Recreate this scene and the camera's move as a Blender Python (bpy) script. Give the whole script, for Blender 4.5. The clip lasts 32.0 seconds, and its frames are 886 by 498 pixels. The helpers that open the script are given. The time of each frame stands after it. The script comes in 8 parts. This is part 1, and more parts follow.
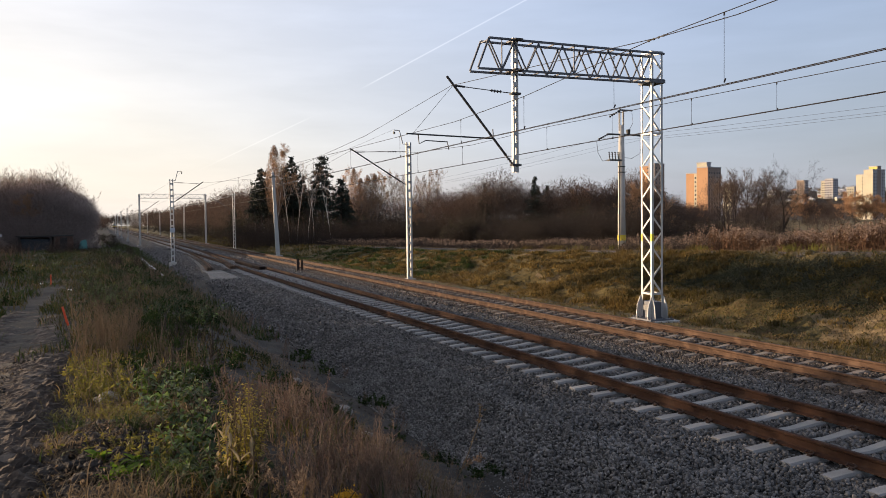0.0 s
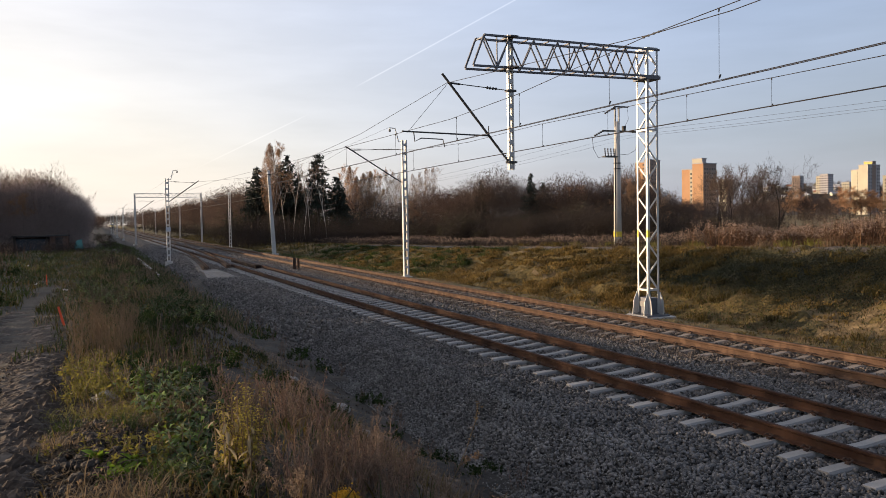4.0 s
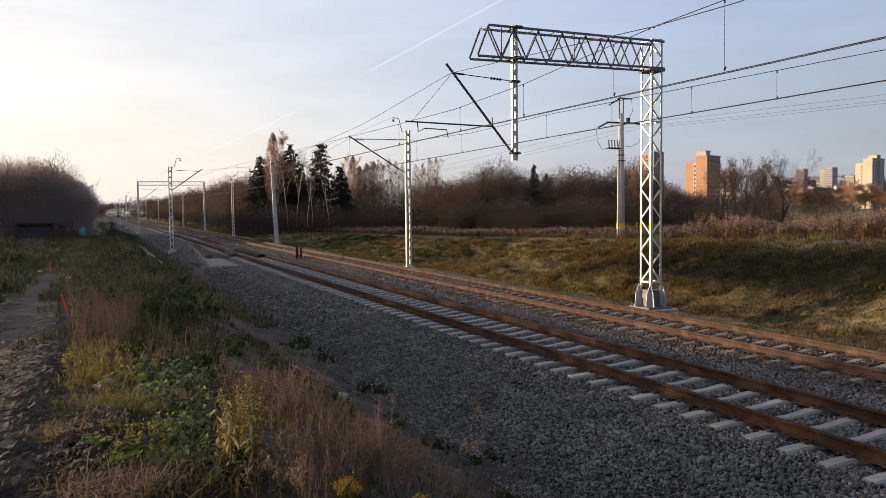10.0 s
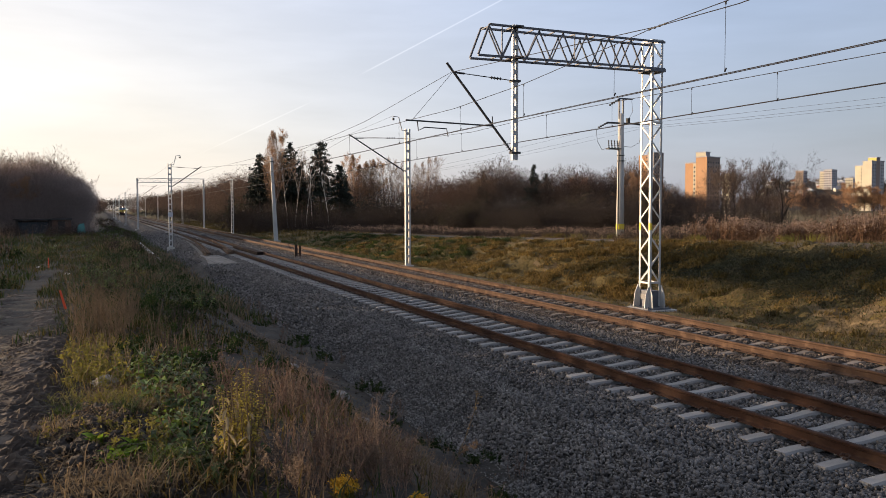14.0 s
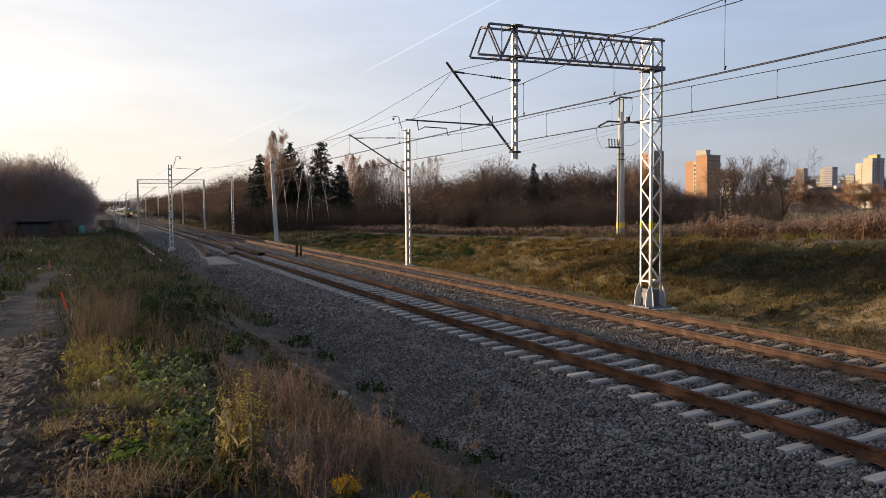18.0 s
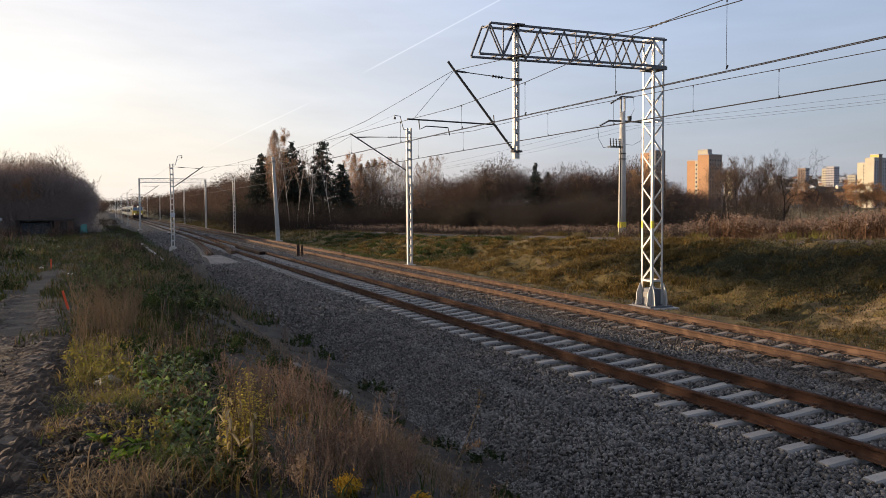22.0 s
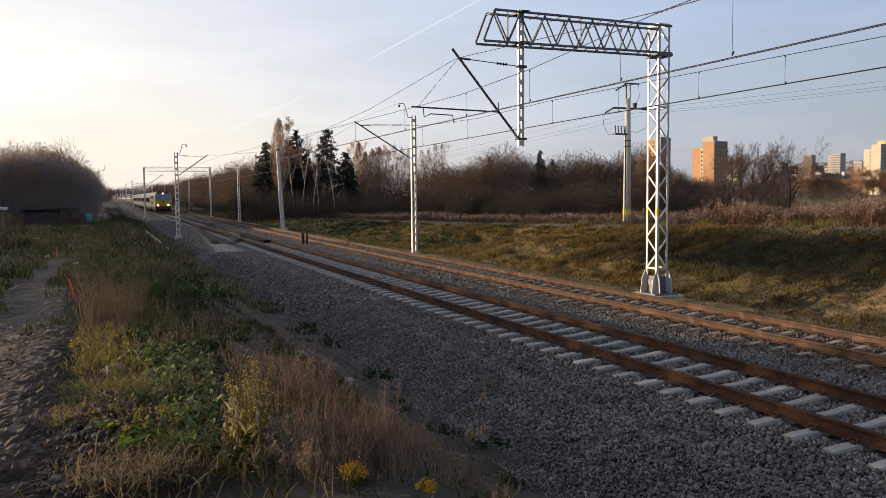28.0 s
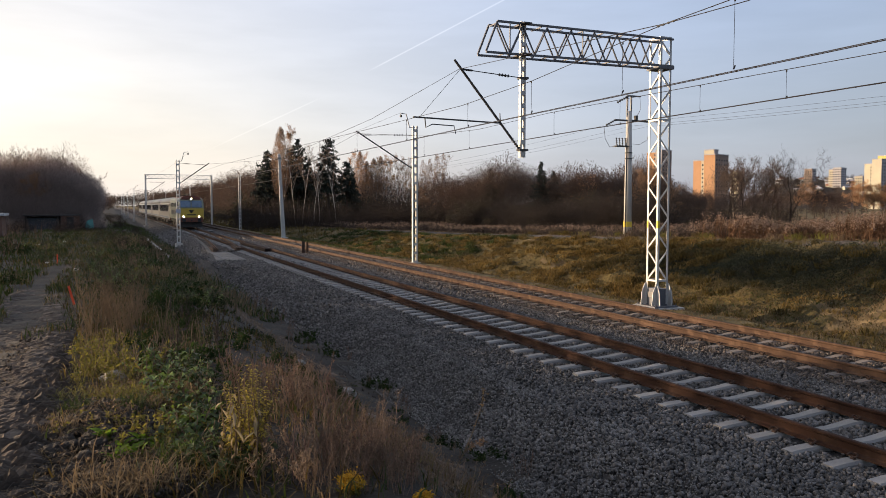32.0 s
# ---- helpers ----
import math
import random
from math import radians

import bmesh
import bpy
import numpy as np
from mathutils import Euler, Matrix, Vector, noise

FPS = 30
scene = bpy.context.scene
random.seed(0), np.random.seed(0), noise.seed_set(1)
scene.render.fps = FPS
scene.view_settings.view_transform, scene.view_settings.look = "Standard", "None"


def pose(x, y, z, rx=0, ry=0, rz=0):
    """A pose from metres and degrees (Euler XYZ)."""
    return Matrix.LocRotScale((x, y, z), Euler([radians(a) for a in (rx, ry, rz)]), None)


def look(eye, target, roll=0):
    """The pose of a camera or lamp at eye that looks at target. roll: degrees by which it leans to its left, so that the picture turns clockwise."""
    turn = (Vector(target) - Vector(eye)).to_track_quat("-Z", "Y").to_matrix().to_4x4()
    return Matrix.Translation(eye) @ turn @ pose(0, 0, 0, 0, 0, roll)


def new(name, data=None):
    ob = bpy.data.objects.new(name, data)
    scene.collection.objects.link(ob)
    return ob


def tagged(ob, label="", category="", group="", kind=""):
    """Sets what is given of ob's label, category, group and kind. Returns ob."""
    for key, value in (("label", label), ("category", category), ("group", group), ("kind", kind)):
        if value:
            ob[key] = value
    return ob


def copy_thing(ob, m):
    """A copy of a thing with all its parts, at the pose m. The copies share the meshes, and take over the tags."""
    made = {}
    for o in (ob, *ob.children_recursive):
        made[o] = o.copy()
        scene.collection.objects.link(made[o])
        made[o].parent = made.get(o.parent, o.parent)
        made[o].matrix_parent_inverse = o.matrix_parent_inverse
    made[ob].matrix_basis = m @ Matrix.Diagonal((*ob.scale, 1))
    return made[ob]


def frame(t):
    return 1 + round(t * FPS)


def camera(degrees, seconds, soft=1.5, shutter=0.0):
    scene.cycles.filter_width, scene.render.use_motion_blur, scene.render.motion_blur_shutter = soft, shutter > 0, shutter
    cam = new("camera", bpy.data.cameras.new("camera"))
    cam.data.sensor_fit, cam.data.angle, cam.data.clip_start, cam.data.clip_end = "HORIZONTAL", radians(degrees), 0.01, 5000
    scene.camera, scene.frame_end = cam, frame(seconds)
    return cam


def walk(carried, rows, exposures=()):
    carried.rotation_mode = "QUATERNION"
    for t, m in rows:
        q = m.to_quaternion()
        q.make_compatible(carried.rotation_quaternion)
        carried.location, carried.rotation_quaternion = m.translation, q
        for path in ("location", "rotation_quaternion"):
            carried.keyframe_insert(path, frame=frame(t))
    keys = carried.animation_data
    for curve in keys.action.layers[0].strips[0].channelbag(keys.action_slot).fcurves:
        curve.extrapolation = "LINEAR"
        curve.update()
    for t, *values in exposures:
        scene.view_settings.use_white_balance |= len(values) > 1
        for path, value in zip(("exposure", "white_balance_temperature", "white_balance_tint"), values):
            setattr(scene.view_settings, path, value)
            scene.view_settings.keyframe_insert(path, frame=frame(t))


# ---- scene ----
# Camera held by hand: it stands still and sways. Seconds, yaw, pitch, roll.
cam = camera(58.41, 32.0, soft=0.75)
EYE = (0.0, 0.0, 2.812)
SWAY = [
    (0,-23.17,-1.99,0.65), (0.5,-23.12,-1.83,0.72), (1,-23.42,-1.98,0.58), (1.5,-23.44,-1.76,0.68), (2,-23.44,-1.78,0.74),
    (2.5,-23.34,-1.79,0.82), (3,-23.26,-1.86,0.88), (3.5,-23.45,-2.05,1.03), (5.5,-23.45,-2.65,0.76), (6,-23.51,-2.89,0.71),
    (6.5,-23.29,-2.83,0.68), (7,-23.36,-2.79,0.80), (7.5,-23.26,-3.09,0.74), (8,-23.35,-2.90,0.61), (8.5,-23.40,-2.95,0.68),
    (9,-23.41,-3.01,0.65), (9.5,-23.39,-3.13,0.64), (10,-23.24,-2.85,0.53), (10.5,-23.18,-2.88,0.30), (11,-23.20,-2.79,0.23),
    (11.5,-23.25,-2.94,0.30), (12,-23.26,-2.82,0.33), (12.5,-23.19,-3.05,0.43), (13,-23.30,-2.89,0.49), (13.5,-23.31,-2.92,0.24),
    (14,-23.28,-2.92,0.09), (14.5,-23.29,-3.07,0.12), (16.5,-23.41,-3.08,0.37), (17,-23.32,-3.02,0.33), (17.5,-23.32,-2.95,0.34),
    (18,-23.25,-2.95,0.39), (18.5,-23.09,-3.06,0.44), (19,-23.20,-3.03,0.33), (19.5,-23.20,-3.01,0.35), (20,-23.20,-3.08,0.36),
    (20.5,-23.14,-3.06,0.35), (21,-23.03,-3.09,0.39), (21.5,-22.99,-3.01,0.31), (22,-23.15,-3.00,0.35), (22.5,-23.11,-2.99,0.36),
    (23,-22.95,-2.99,0.30), (23.5,-23.05,-3.10,0.23), (24,-23.02,-3.13,0.33), (24.5,-22.96,-3.28,0.41), (25,-23.02,-3.31,0.46),
    (25.5,-22.95,-3.42,0.47), (27.5,-22.77,-3.86,0.46), (28,-22.82,-3.87,0.49), (28.5,-22.86,-3.91,0.37), (29,-22.81,-3.88,0.27),
    (29.5,-22.80,-3.74,0.22), (30,-22.66,-3.53,0.14), (30.5,-22.63,-3.51,0.05), (31,-22.60,-3.21,0.08), (31.5,-22.74,-3.25,-0.04),
    (32,-22.76,-3.13,-0.08),
]
walk(cam, [(t, pose(*EYE, 90 + p, r, y)) for t, y, p, r in SWAY])

# ---- sky, sun ----
SUN_AZ = 308.0      # degrees clockwise from +y
SUN_EL = 9.0
world = bpy.data.worlds.new("sky")
scene.world = world
world.use_nodes = True
wt = world.node_tree
wt.nodes.clear()


def wn(kind, **kw):
    n = wt.nodes.new(kind)
    for k, v in kw.items():
        n.inputs[k].default_value = v
    return n


sky = wt.nodes.new("ShaderNodeTexSky")
sky.sky_type = "NISHITA"
sky.sun_disc = False
sky.sun_elevation = radians(SUN_EL)
sky.sun_rotation = radians(SUN_AZ)
sky.air_density, sky.dust_density, sky.ozone_density = 1.0, 2.0, 1.2
# thin bright cirrus veil, thickest towards the sun
geo = wt.nodes.new("ShaderNodeTexCoord")
stretch = wt.nodes.new("ShaderNodeMapping")
stretch.inputs["Scale"].default_value = (1.2, 1.2, 7.0)
stretch.inputs["Rotation"].default_value = (0.08, 0.12, 0.5)
wt.links.new(geo.outputs["Generated"], stretch.inputs[0])
cirrus = wn("ShaderNodeTexNoise", Scale=2.2, Detail=5.0, Roughness=0.55)
wt.links.new(stretch.outputs[0], cirrus.inputs["Vector"])
veil = wn("ShaderNodeMapRange")
for k, v in ((1, 0.35), (2, 0.75), (3, 0.0), (4, 1.0)):
    veil.inputs[k].default_value = v
wt.links.new(cirrus.outputs["Fac"], veil.inputs[0])
toward = wt.nodes.new("ShaderNodeVectorMath")
toward.operation = "DOT_PRODUCT"
saz, sel = radians(SUN_AZ), radians(SUN_EL)
SUN_DIR = Vector((math.sin(saz) * math.cos(sel), math.cos(saz) * math.cos(sel), math.sin(sel)))
toward.inputs[1].default_value = SUN_DIR
wt.links.new(geo.outputs["Generated"], toward.inputs[0])
halo = wn("ShaderNodeMapRange")
for k, v in ((1, -0.40), (2, 0.95), (3, 0.42), (4, 1.0)):
    halo.inputs[k].default_value = v
halo.interpolation_type = "SMOOTHSTEP"
wt.links.new(toward.outputs["Value"], halo.inputs[0])
lum = wt.nodes.new("ShaderNodeMath")
lum.operation = "MULTIPLY_ADD"
wt.links.new(veil.outputs[0], lum.inputs[0])
lum.inputs[1].default_value, lum.inputs[2].default_value = 0.20, 0.82
amount = wt.nodes.new("ShaderNodeMath")
amount.operation = "MULTIPLY"
wt.links.new(lum.outputs[0], amount.inputs[0])
wt.links.new(halo.outputs[0], amount.inputs[1])
tint = wt.nodes.new("ShaderNodeMix")
tint.data_type = "RGBA"
tint.inputs[6].default_value, tint.inputs[7].default_value = (0.77, 0.93, 1.31, 1), (1.04, 0.962, 0.925, 1)
# warmer towards the sun and near the horizon
warm = wn("ShaderNodeMapRange")
for k, v in ((1, -0.15), (2, 0.95), (3, 0.0), (4, 1.0)):
    warm.inputs[k].default_value = v
warm.interpolation_type = "SMOOTHSTEP"
wt.links.new(toward.outputs["Value"], warm.inputs[0])
split = wt.nodes.new("ShaderNodeSeparateXYZ")
wt.links.new(geo.outputs["Generated"], split.inputs[0])
low = wn("ShaderNodeMapRange")
for k, v in ((1, 0.0), (2, 0.25), (3, 0.46), (4, 0.0)):
    low.inputs[k].default_value = v
wt.links.new(split.outputs["Z"], low.inputs[0])
both_warm = wt.nodes.new("ShaderNodeMath")
both_warm.operation, both_warm.use_clamp = "ADD", True
wt.links.new(warm.outputs[0], both_warm.inputs[0])
wt.links.new(low.outputs[0], both_warm.inputs[1])
wt.links.new(both_warm.outputs[0], tint.inputs[0])
wsky = wn("ShaderNodeBackground", Strength=0.03)
wveil = wn("ShaderNodeBackground", Strength=1.0)
wmul = wt.nodes.new("ShaderNodeMath")
wmul.operation = "MULTIPLY"
wmul.inputs[1].default_value = 0.53
wt.links.new(amount.outputs[0], wmul.inputs[0])
wt.links.new(wmul.outputs[0], wveil.inputs[1])
wt.links.new(tint.outputs[2], wveil.inputs[0])
wt.links.new(sky.outputs[0], wsky.inputs[0])
# contrail: two thin pieces of a great circle
def contrail(normal, along, u0, u1, width, gain):
    def dot(v):
        k = wt.nodes.new("ShaderNodeVectorMath")
        k.operation = "DOT_PRODUCT"
        k.inputs[1].default_value = v
        wt.links.new(geo.outputs["Generated"], k.inputs[0])
        return k.outputs["Value"]

    def band(src, a, b, c, d):
        k = wn("ShaderNodeMapRange")
        for i, v in ((1, a), (2, b), (3, c), (4, d)):
            k.inputs[i].default_value = v
        k.interpolation_type = "SMOOTHSTEP"
        wt.links.new(src, k.inputs[0])
        return k.outputs[0]

    def times(a, b):
        k = wt.nodes.new("ShaderNodeMath")
        k.operation = "MULTIPLY"
        wt.links.new(a, k.inputs[0])
        if isinstance(b, float):
            k.inputs[1].default_value = b
        else:
            wt.links.new(b, k.inputs[1])
        return k.outputs[0]

    off = wt.nodes.new("ShaderNodeMath")
    off.operation = "ABSOLUTE"
    wt.links.new(dot(normal), off.inputs[0])
    u = dot(along)
    m = times(times(band(off.outputs[0], 0.0, width, 1.0, 0.0), band(u, u1 - 0.012, u1, 1.0, 0.0)), band(u, u0, u0 + 0.006, 0.0, 1.0))
    return times(m, gain)


trails = [contrail(Vector((-0.4915, 0.0021, 0.8708)), Vector((0.0043, 1.0, 0.0)), 0.6, 0.945, 0.0015, 0.08), contrail(Vector((-0.4482, -0.0101, 0.8939)), Vector((0.0043, 1.0, 0.0)), 0.962, 0.995, 0.0013, 0.045)]
both = wt.nodes.new("ShaderNodeMath")
both.operation = "ADD"
wt.links.new(trails[0], both.inputs[0])
wt.links.new(trails[1], both.inputs[1])
wtrail = wn("ShaderNodeBackground")
wtrail.inputs[0].default_value = (1.0, 0.96, 0.93, 1)
wt.links.new(both.outputs[0], wtrail.inputs[1])
wadd2 = wt.nodes.new("ShaderNodeAddShader")
wadd = wt.nodes.new("ShaderNodeAddShader")
wt.links.new(wsky.outputs[0], wadd.inputs[0])
wt.links.new(wveil.outputs[0], wadd.inputs[1])
wout = wt.nodes.new("ShaderNodeOutputWorld")
wt.links.new(wadd.outputs[0], wadd2.inputs[0])
wt.links.new(wtrail.outputs[0], wadd2.inputs[1])
wt.links.new(wadd2.outputs[0], wout.inputs[0])

sun_data = bpy.data.lights.new("sun", "SUN")
sun_data.energy, sun_data.angle, sun_data.color = 5.0, radians(0.6), (1.0, 0.73, 0.475)
sun = new("sun", sun_data)
sun.matrix_world = look(SUN_DIR * 100, (0, 0, 0))
scene.view_settings.exposure = 0.88

# ---- materials ----
def mat(name, c1, c2=None, rough=0.8, metal=0.0, scale=3.0, fine=40.0, bump=0.2, c3=None, spec=0.4, rand=0.0, island=0.0, stretch=(1, 1, 1), trans=0.0, depth=0.02):
    """Two-scale noise between c1 and c2 with spots of c3, bump from the fine noise. rand: spread of value per object, island: per loose piece."""
    m = bpy.data.materials.new(name)
    m.use_nodes = True
    t = m.node_tree
    n, l = t.nodes, t.links
    b = n["Principled BSDF"]
    b.inputs["Roughness"].default_value = rough
    b.inputs["Metallic"].default_value = metal
    b.inputs["Specular IOR Level"].default_value = spec
    c2 = c2 or tuple(v * 0.7 for v in c1)
    co = n.new("ShaderNodeTexCoord")
    mp = n.new("ShaderNodeMapping")
    mp.inputs["Scale"].default_value = stretch
    l.new(co.outputs["Object"], mp.inputs[0])
    big, small = n.new("ShaderNodeTexNoise"), n.new("ShaderNodeTexNoise")
    big.inputs["Scale"].default_value, big.inputs["Detail"].default_value = scale, 4
    small.inputs["Scale"].default_value, small.inputs["Detail"].default_value = fine, 3
    for q in (big, small):
        l.new(mp.outputs[0], q.inputs["Vector"])
    mx = n.new("ShaderNodeMix")
    mx.data_type = "RGBA"
    mx.inputs[6].default_value, mx.inputs[7].default_value = (*c1, 1), (*c2, 1)
    add = n.new("ShaderNodeMath")
    add.operation = "MULTIPLY_ADD"
    l.new(small.outputs["Fac"], add.inputs[0])
    add.inputs[1].default_value = 0.5
    l.new(big.outputs["Fac"], add.inputs[2])
    rg = n.new("ShaderNodeMapRange")
    rg.inputs[1].default_value, rg.inputs[2].default_value = 0.5, 1.0
    l.new(add.outputs[0], rg.inputs[0])
    l.new(rg.outputs[0], mx.inputs[0])
    out = mx.outputs[2]
    if c3:
        sp = n.new("ShaderNodeTexNoise")
        sp.inputs["Scale"].default_value, sp.inputs["Detail"].default_value = scale * 2.3, 5
        l.new(mp.outputs[0], sp.inputs["Vector"])
        r3 = n.new("ShaderNodeMapRange")
        r3.inputs[1].default_value, r3.inputs[2].default_value = 0.52, 0.66
        l.new(sp.outputs["Fac"], r3.inputs[0])
        m3 = n.new("ShaderNodeMix")
        m3.data_type = "RGBA"
        l.new(r3.outputs[0], m3.inputs[0])
        l.new(out, m3.inputs[6])
        m3.inputs[7].default_value = (*c3, 1)
        out = m3.outputs[2]
    if rand or island:
        src = n.new("ShaderNodeObjectInfo").outputs["Random"] if rand else n.new("ShaderNodeNewGeometry").outputs["Random Per Island"]
        amt = rand or island
        vr = n.new("ShaderNodeMapRange")
        vr.inputs[3].default_value, vr.inputs[4].default_value = 1 - amt, 1 + amt
        l.new(src, vr.inputs[0])
        hs = n.new("ShaderNodeHueSaturation")
        l.new(vr.outputs[0], hs.inputs["Value"])
        l.new(out, hs.inputs["Color"])
        out = hs.outputs[0]
    l.new(out, b.inputs["Base Color"])
    if trans:
        tr, ad = n.new("ShaderNodeBsdfTranslucent"), n.new("ShaderNodeMixShader")
        l.new(out, tr.inputs[0])
        ad.inputs[0].default_value = trans
        l.new(b.outputs[0], ad.inputs[1])
        l.new(tr.outputs[0], ad.inputs[2])
        l.new(ad.outputs[0], n["Material Output"].inputs[0])
    if bump:
        bp = n.new("ShaderNodeBump")
        bp.inputs["Strength"].default_value, bp.inputs["Distance"].default_value = bump, depth
        l.new(small.outputs["Fac"], bp.inputs["Height"])
        l.new(bp.outputs[0], b.inputs["Normal"])
    return m


def glow(name, col, strength):
    m = bpy.data.materials.new(name)
    m.use_nodes = True
    b = m.node_tree.nodes["Principled BSDF"]
    b.inputs["Emission Color"].default_value = (*col, 1)
    b.inputs["Emission Strength"].default_value = strength
    return m


# soil darkened in colour, standing in for deep shade between the plants
M_GROUND = mat("soil_and_dry_grass", (0.020, 0.0155, 0.011), (0.008, 0.0065, 0.005), 0.95, scale=0.9, fine=14, bump=0.9, c3=(0.034, 0.027, 0.02))
M_SLOPE = mat("autumn_grass", (0.105, 0.070, 0.015), (0.020, 0.019, 0.005), 0.95, scale=0.5, fine=9, bump=1.0, c3=(0.10, 0.072, 0.02), depth=0.09)
M_SAND = mat("bare_sandy_soil", (0.145, 0.102, 0.050), (0.06, 0.042, 0.018), 0.95, scale=1.2, fine=14, bump=1.0, c3=(0.18, 0.128, 0.066), depth=0.05)
M_PATH = mat("trodden_soil", (0.064, 0.045, 0.032), (0.012, 0.009, 0.007), 0.95, scale=2.0, fine=34, bump=1.0, c3=(0.118, 0.092, 0.071), stretch=(0.7, 1.2, 1))
# bed coloured darker than its stones, so gaps between them read as shade
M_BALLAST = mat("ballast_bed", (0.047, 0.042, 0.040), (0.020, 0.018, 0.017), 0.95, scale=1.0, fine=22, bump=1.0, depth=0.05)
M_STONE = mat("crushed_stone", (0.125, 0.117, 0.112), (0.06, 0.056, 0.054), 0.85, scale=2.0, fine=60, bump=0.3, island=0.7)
M_RUST = mat("rusty_rail_steel", (0.076, 0.045, 0.030), (0.040, 0.024, 0.017), 0.85, scale=1.5, fine=25, bump=0.25, c3=(0.10, 0.062, 0.042), spec=0.15)
# rail rust darkened in colour, standing in for shade over the nearer track
M_RUST_SHADED = mat("shaded_rusty_rail_steel", (0.042, 0.0195, 0.0125), (0.017, 0.0085, 0.006), 0.8, scale=1.5, fine=25, bump=0.25, c3=(0.045, 0.025, 0.017), spec=0.12)
M_CLIP = mat("rusty_fastening", (0.05, 0.028, 0.02), (0.024, 0.015, 0.012), 0.9, scale=20, fine=90)
M_CONCRETE = mat("pale_sleeper_concrete", (0.265, 0.255, 0.246), (0.175, 0.17, 0.163), 0.9, scale=2.5, fine=50, bump=0.25, rand=0.12)
M_CONCRETE_OLD = mat("rust_stained_sleeper_concrete", (0.19, 0.165, 0.145), (0.11, 0.092, 0.078), 0.9, scale=2.5, fine=50, bump=0.3, rand=0.2, c3=(0.13, 0.095, 0.07))
M_POLE = mat("grey_pole_concrete", (0.44, 0.42, 0.39), (0.33, 0.315, 0.29), 0.9, scale=1.5, fine=30, bump=0.2)
M_GALV = mat("galvanised_steel", (0.44, 0.437, 0.43), (0.34, 0.34, 0.335), 0.5, metal=0.25, scale=3, fine=40, bump=0.05)
M_GREYSTEEL = mat("grey_painted_steel", (0.125, 0.13, 0.148), (0.085, 0.088, 0.10), 0.6, metal=0.3, scale=3, fine=40, bump=0.05)
M_DARKSTEEL = mat("dark_weathered_steel", (0.07, 0.068, 0.068), (0.035, 0.034, 0.034), 0.6, metal=0.3, scale=4, fine=40, bump=0.1)
M_WIRE = mat("copper_wire", (0.06, 0.052, 0.048), (0.03, 0.027, 0.026), 0.5, metal=0.5, scale=1, fine=10, bump=0)
M_YELLOW = mat("yellow_marking", (0.62, 0.48, 0.05), (0.5, 0.37, 0.04), 0.7, scale=8, fine=40, bump=0.05)
M_BARK = mat("grey_brown_bark", (0.075, 0.06, 0.048), (0.035, 0.028, 0.023), 0.95, scale=2, fine=20, bump=0.5, stretch=(1, 1, 0.25))
M_BIRCH = mat("white_birch_bark", (0.55, 0.52, 0.47), (0.25, 0.22, 0.19), 0.85, scale=3, fine=12, bump=0.3, c3=(0.06, 0.05, 0.045), stretch=(0.4, 0.4, 2.0))


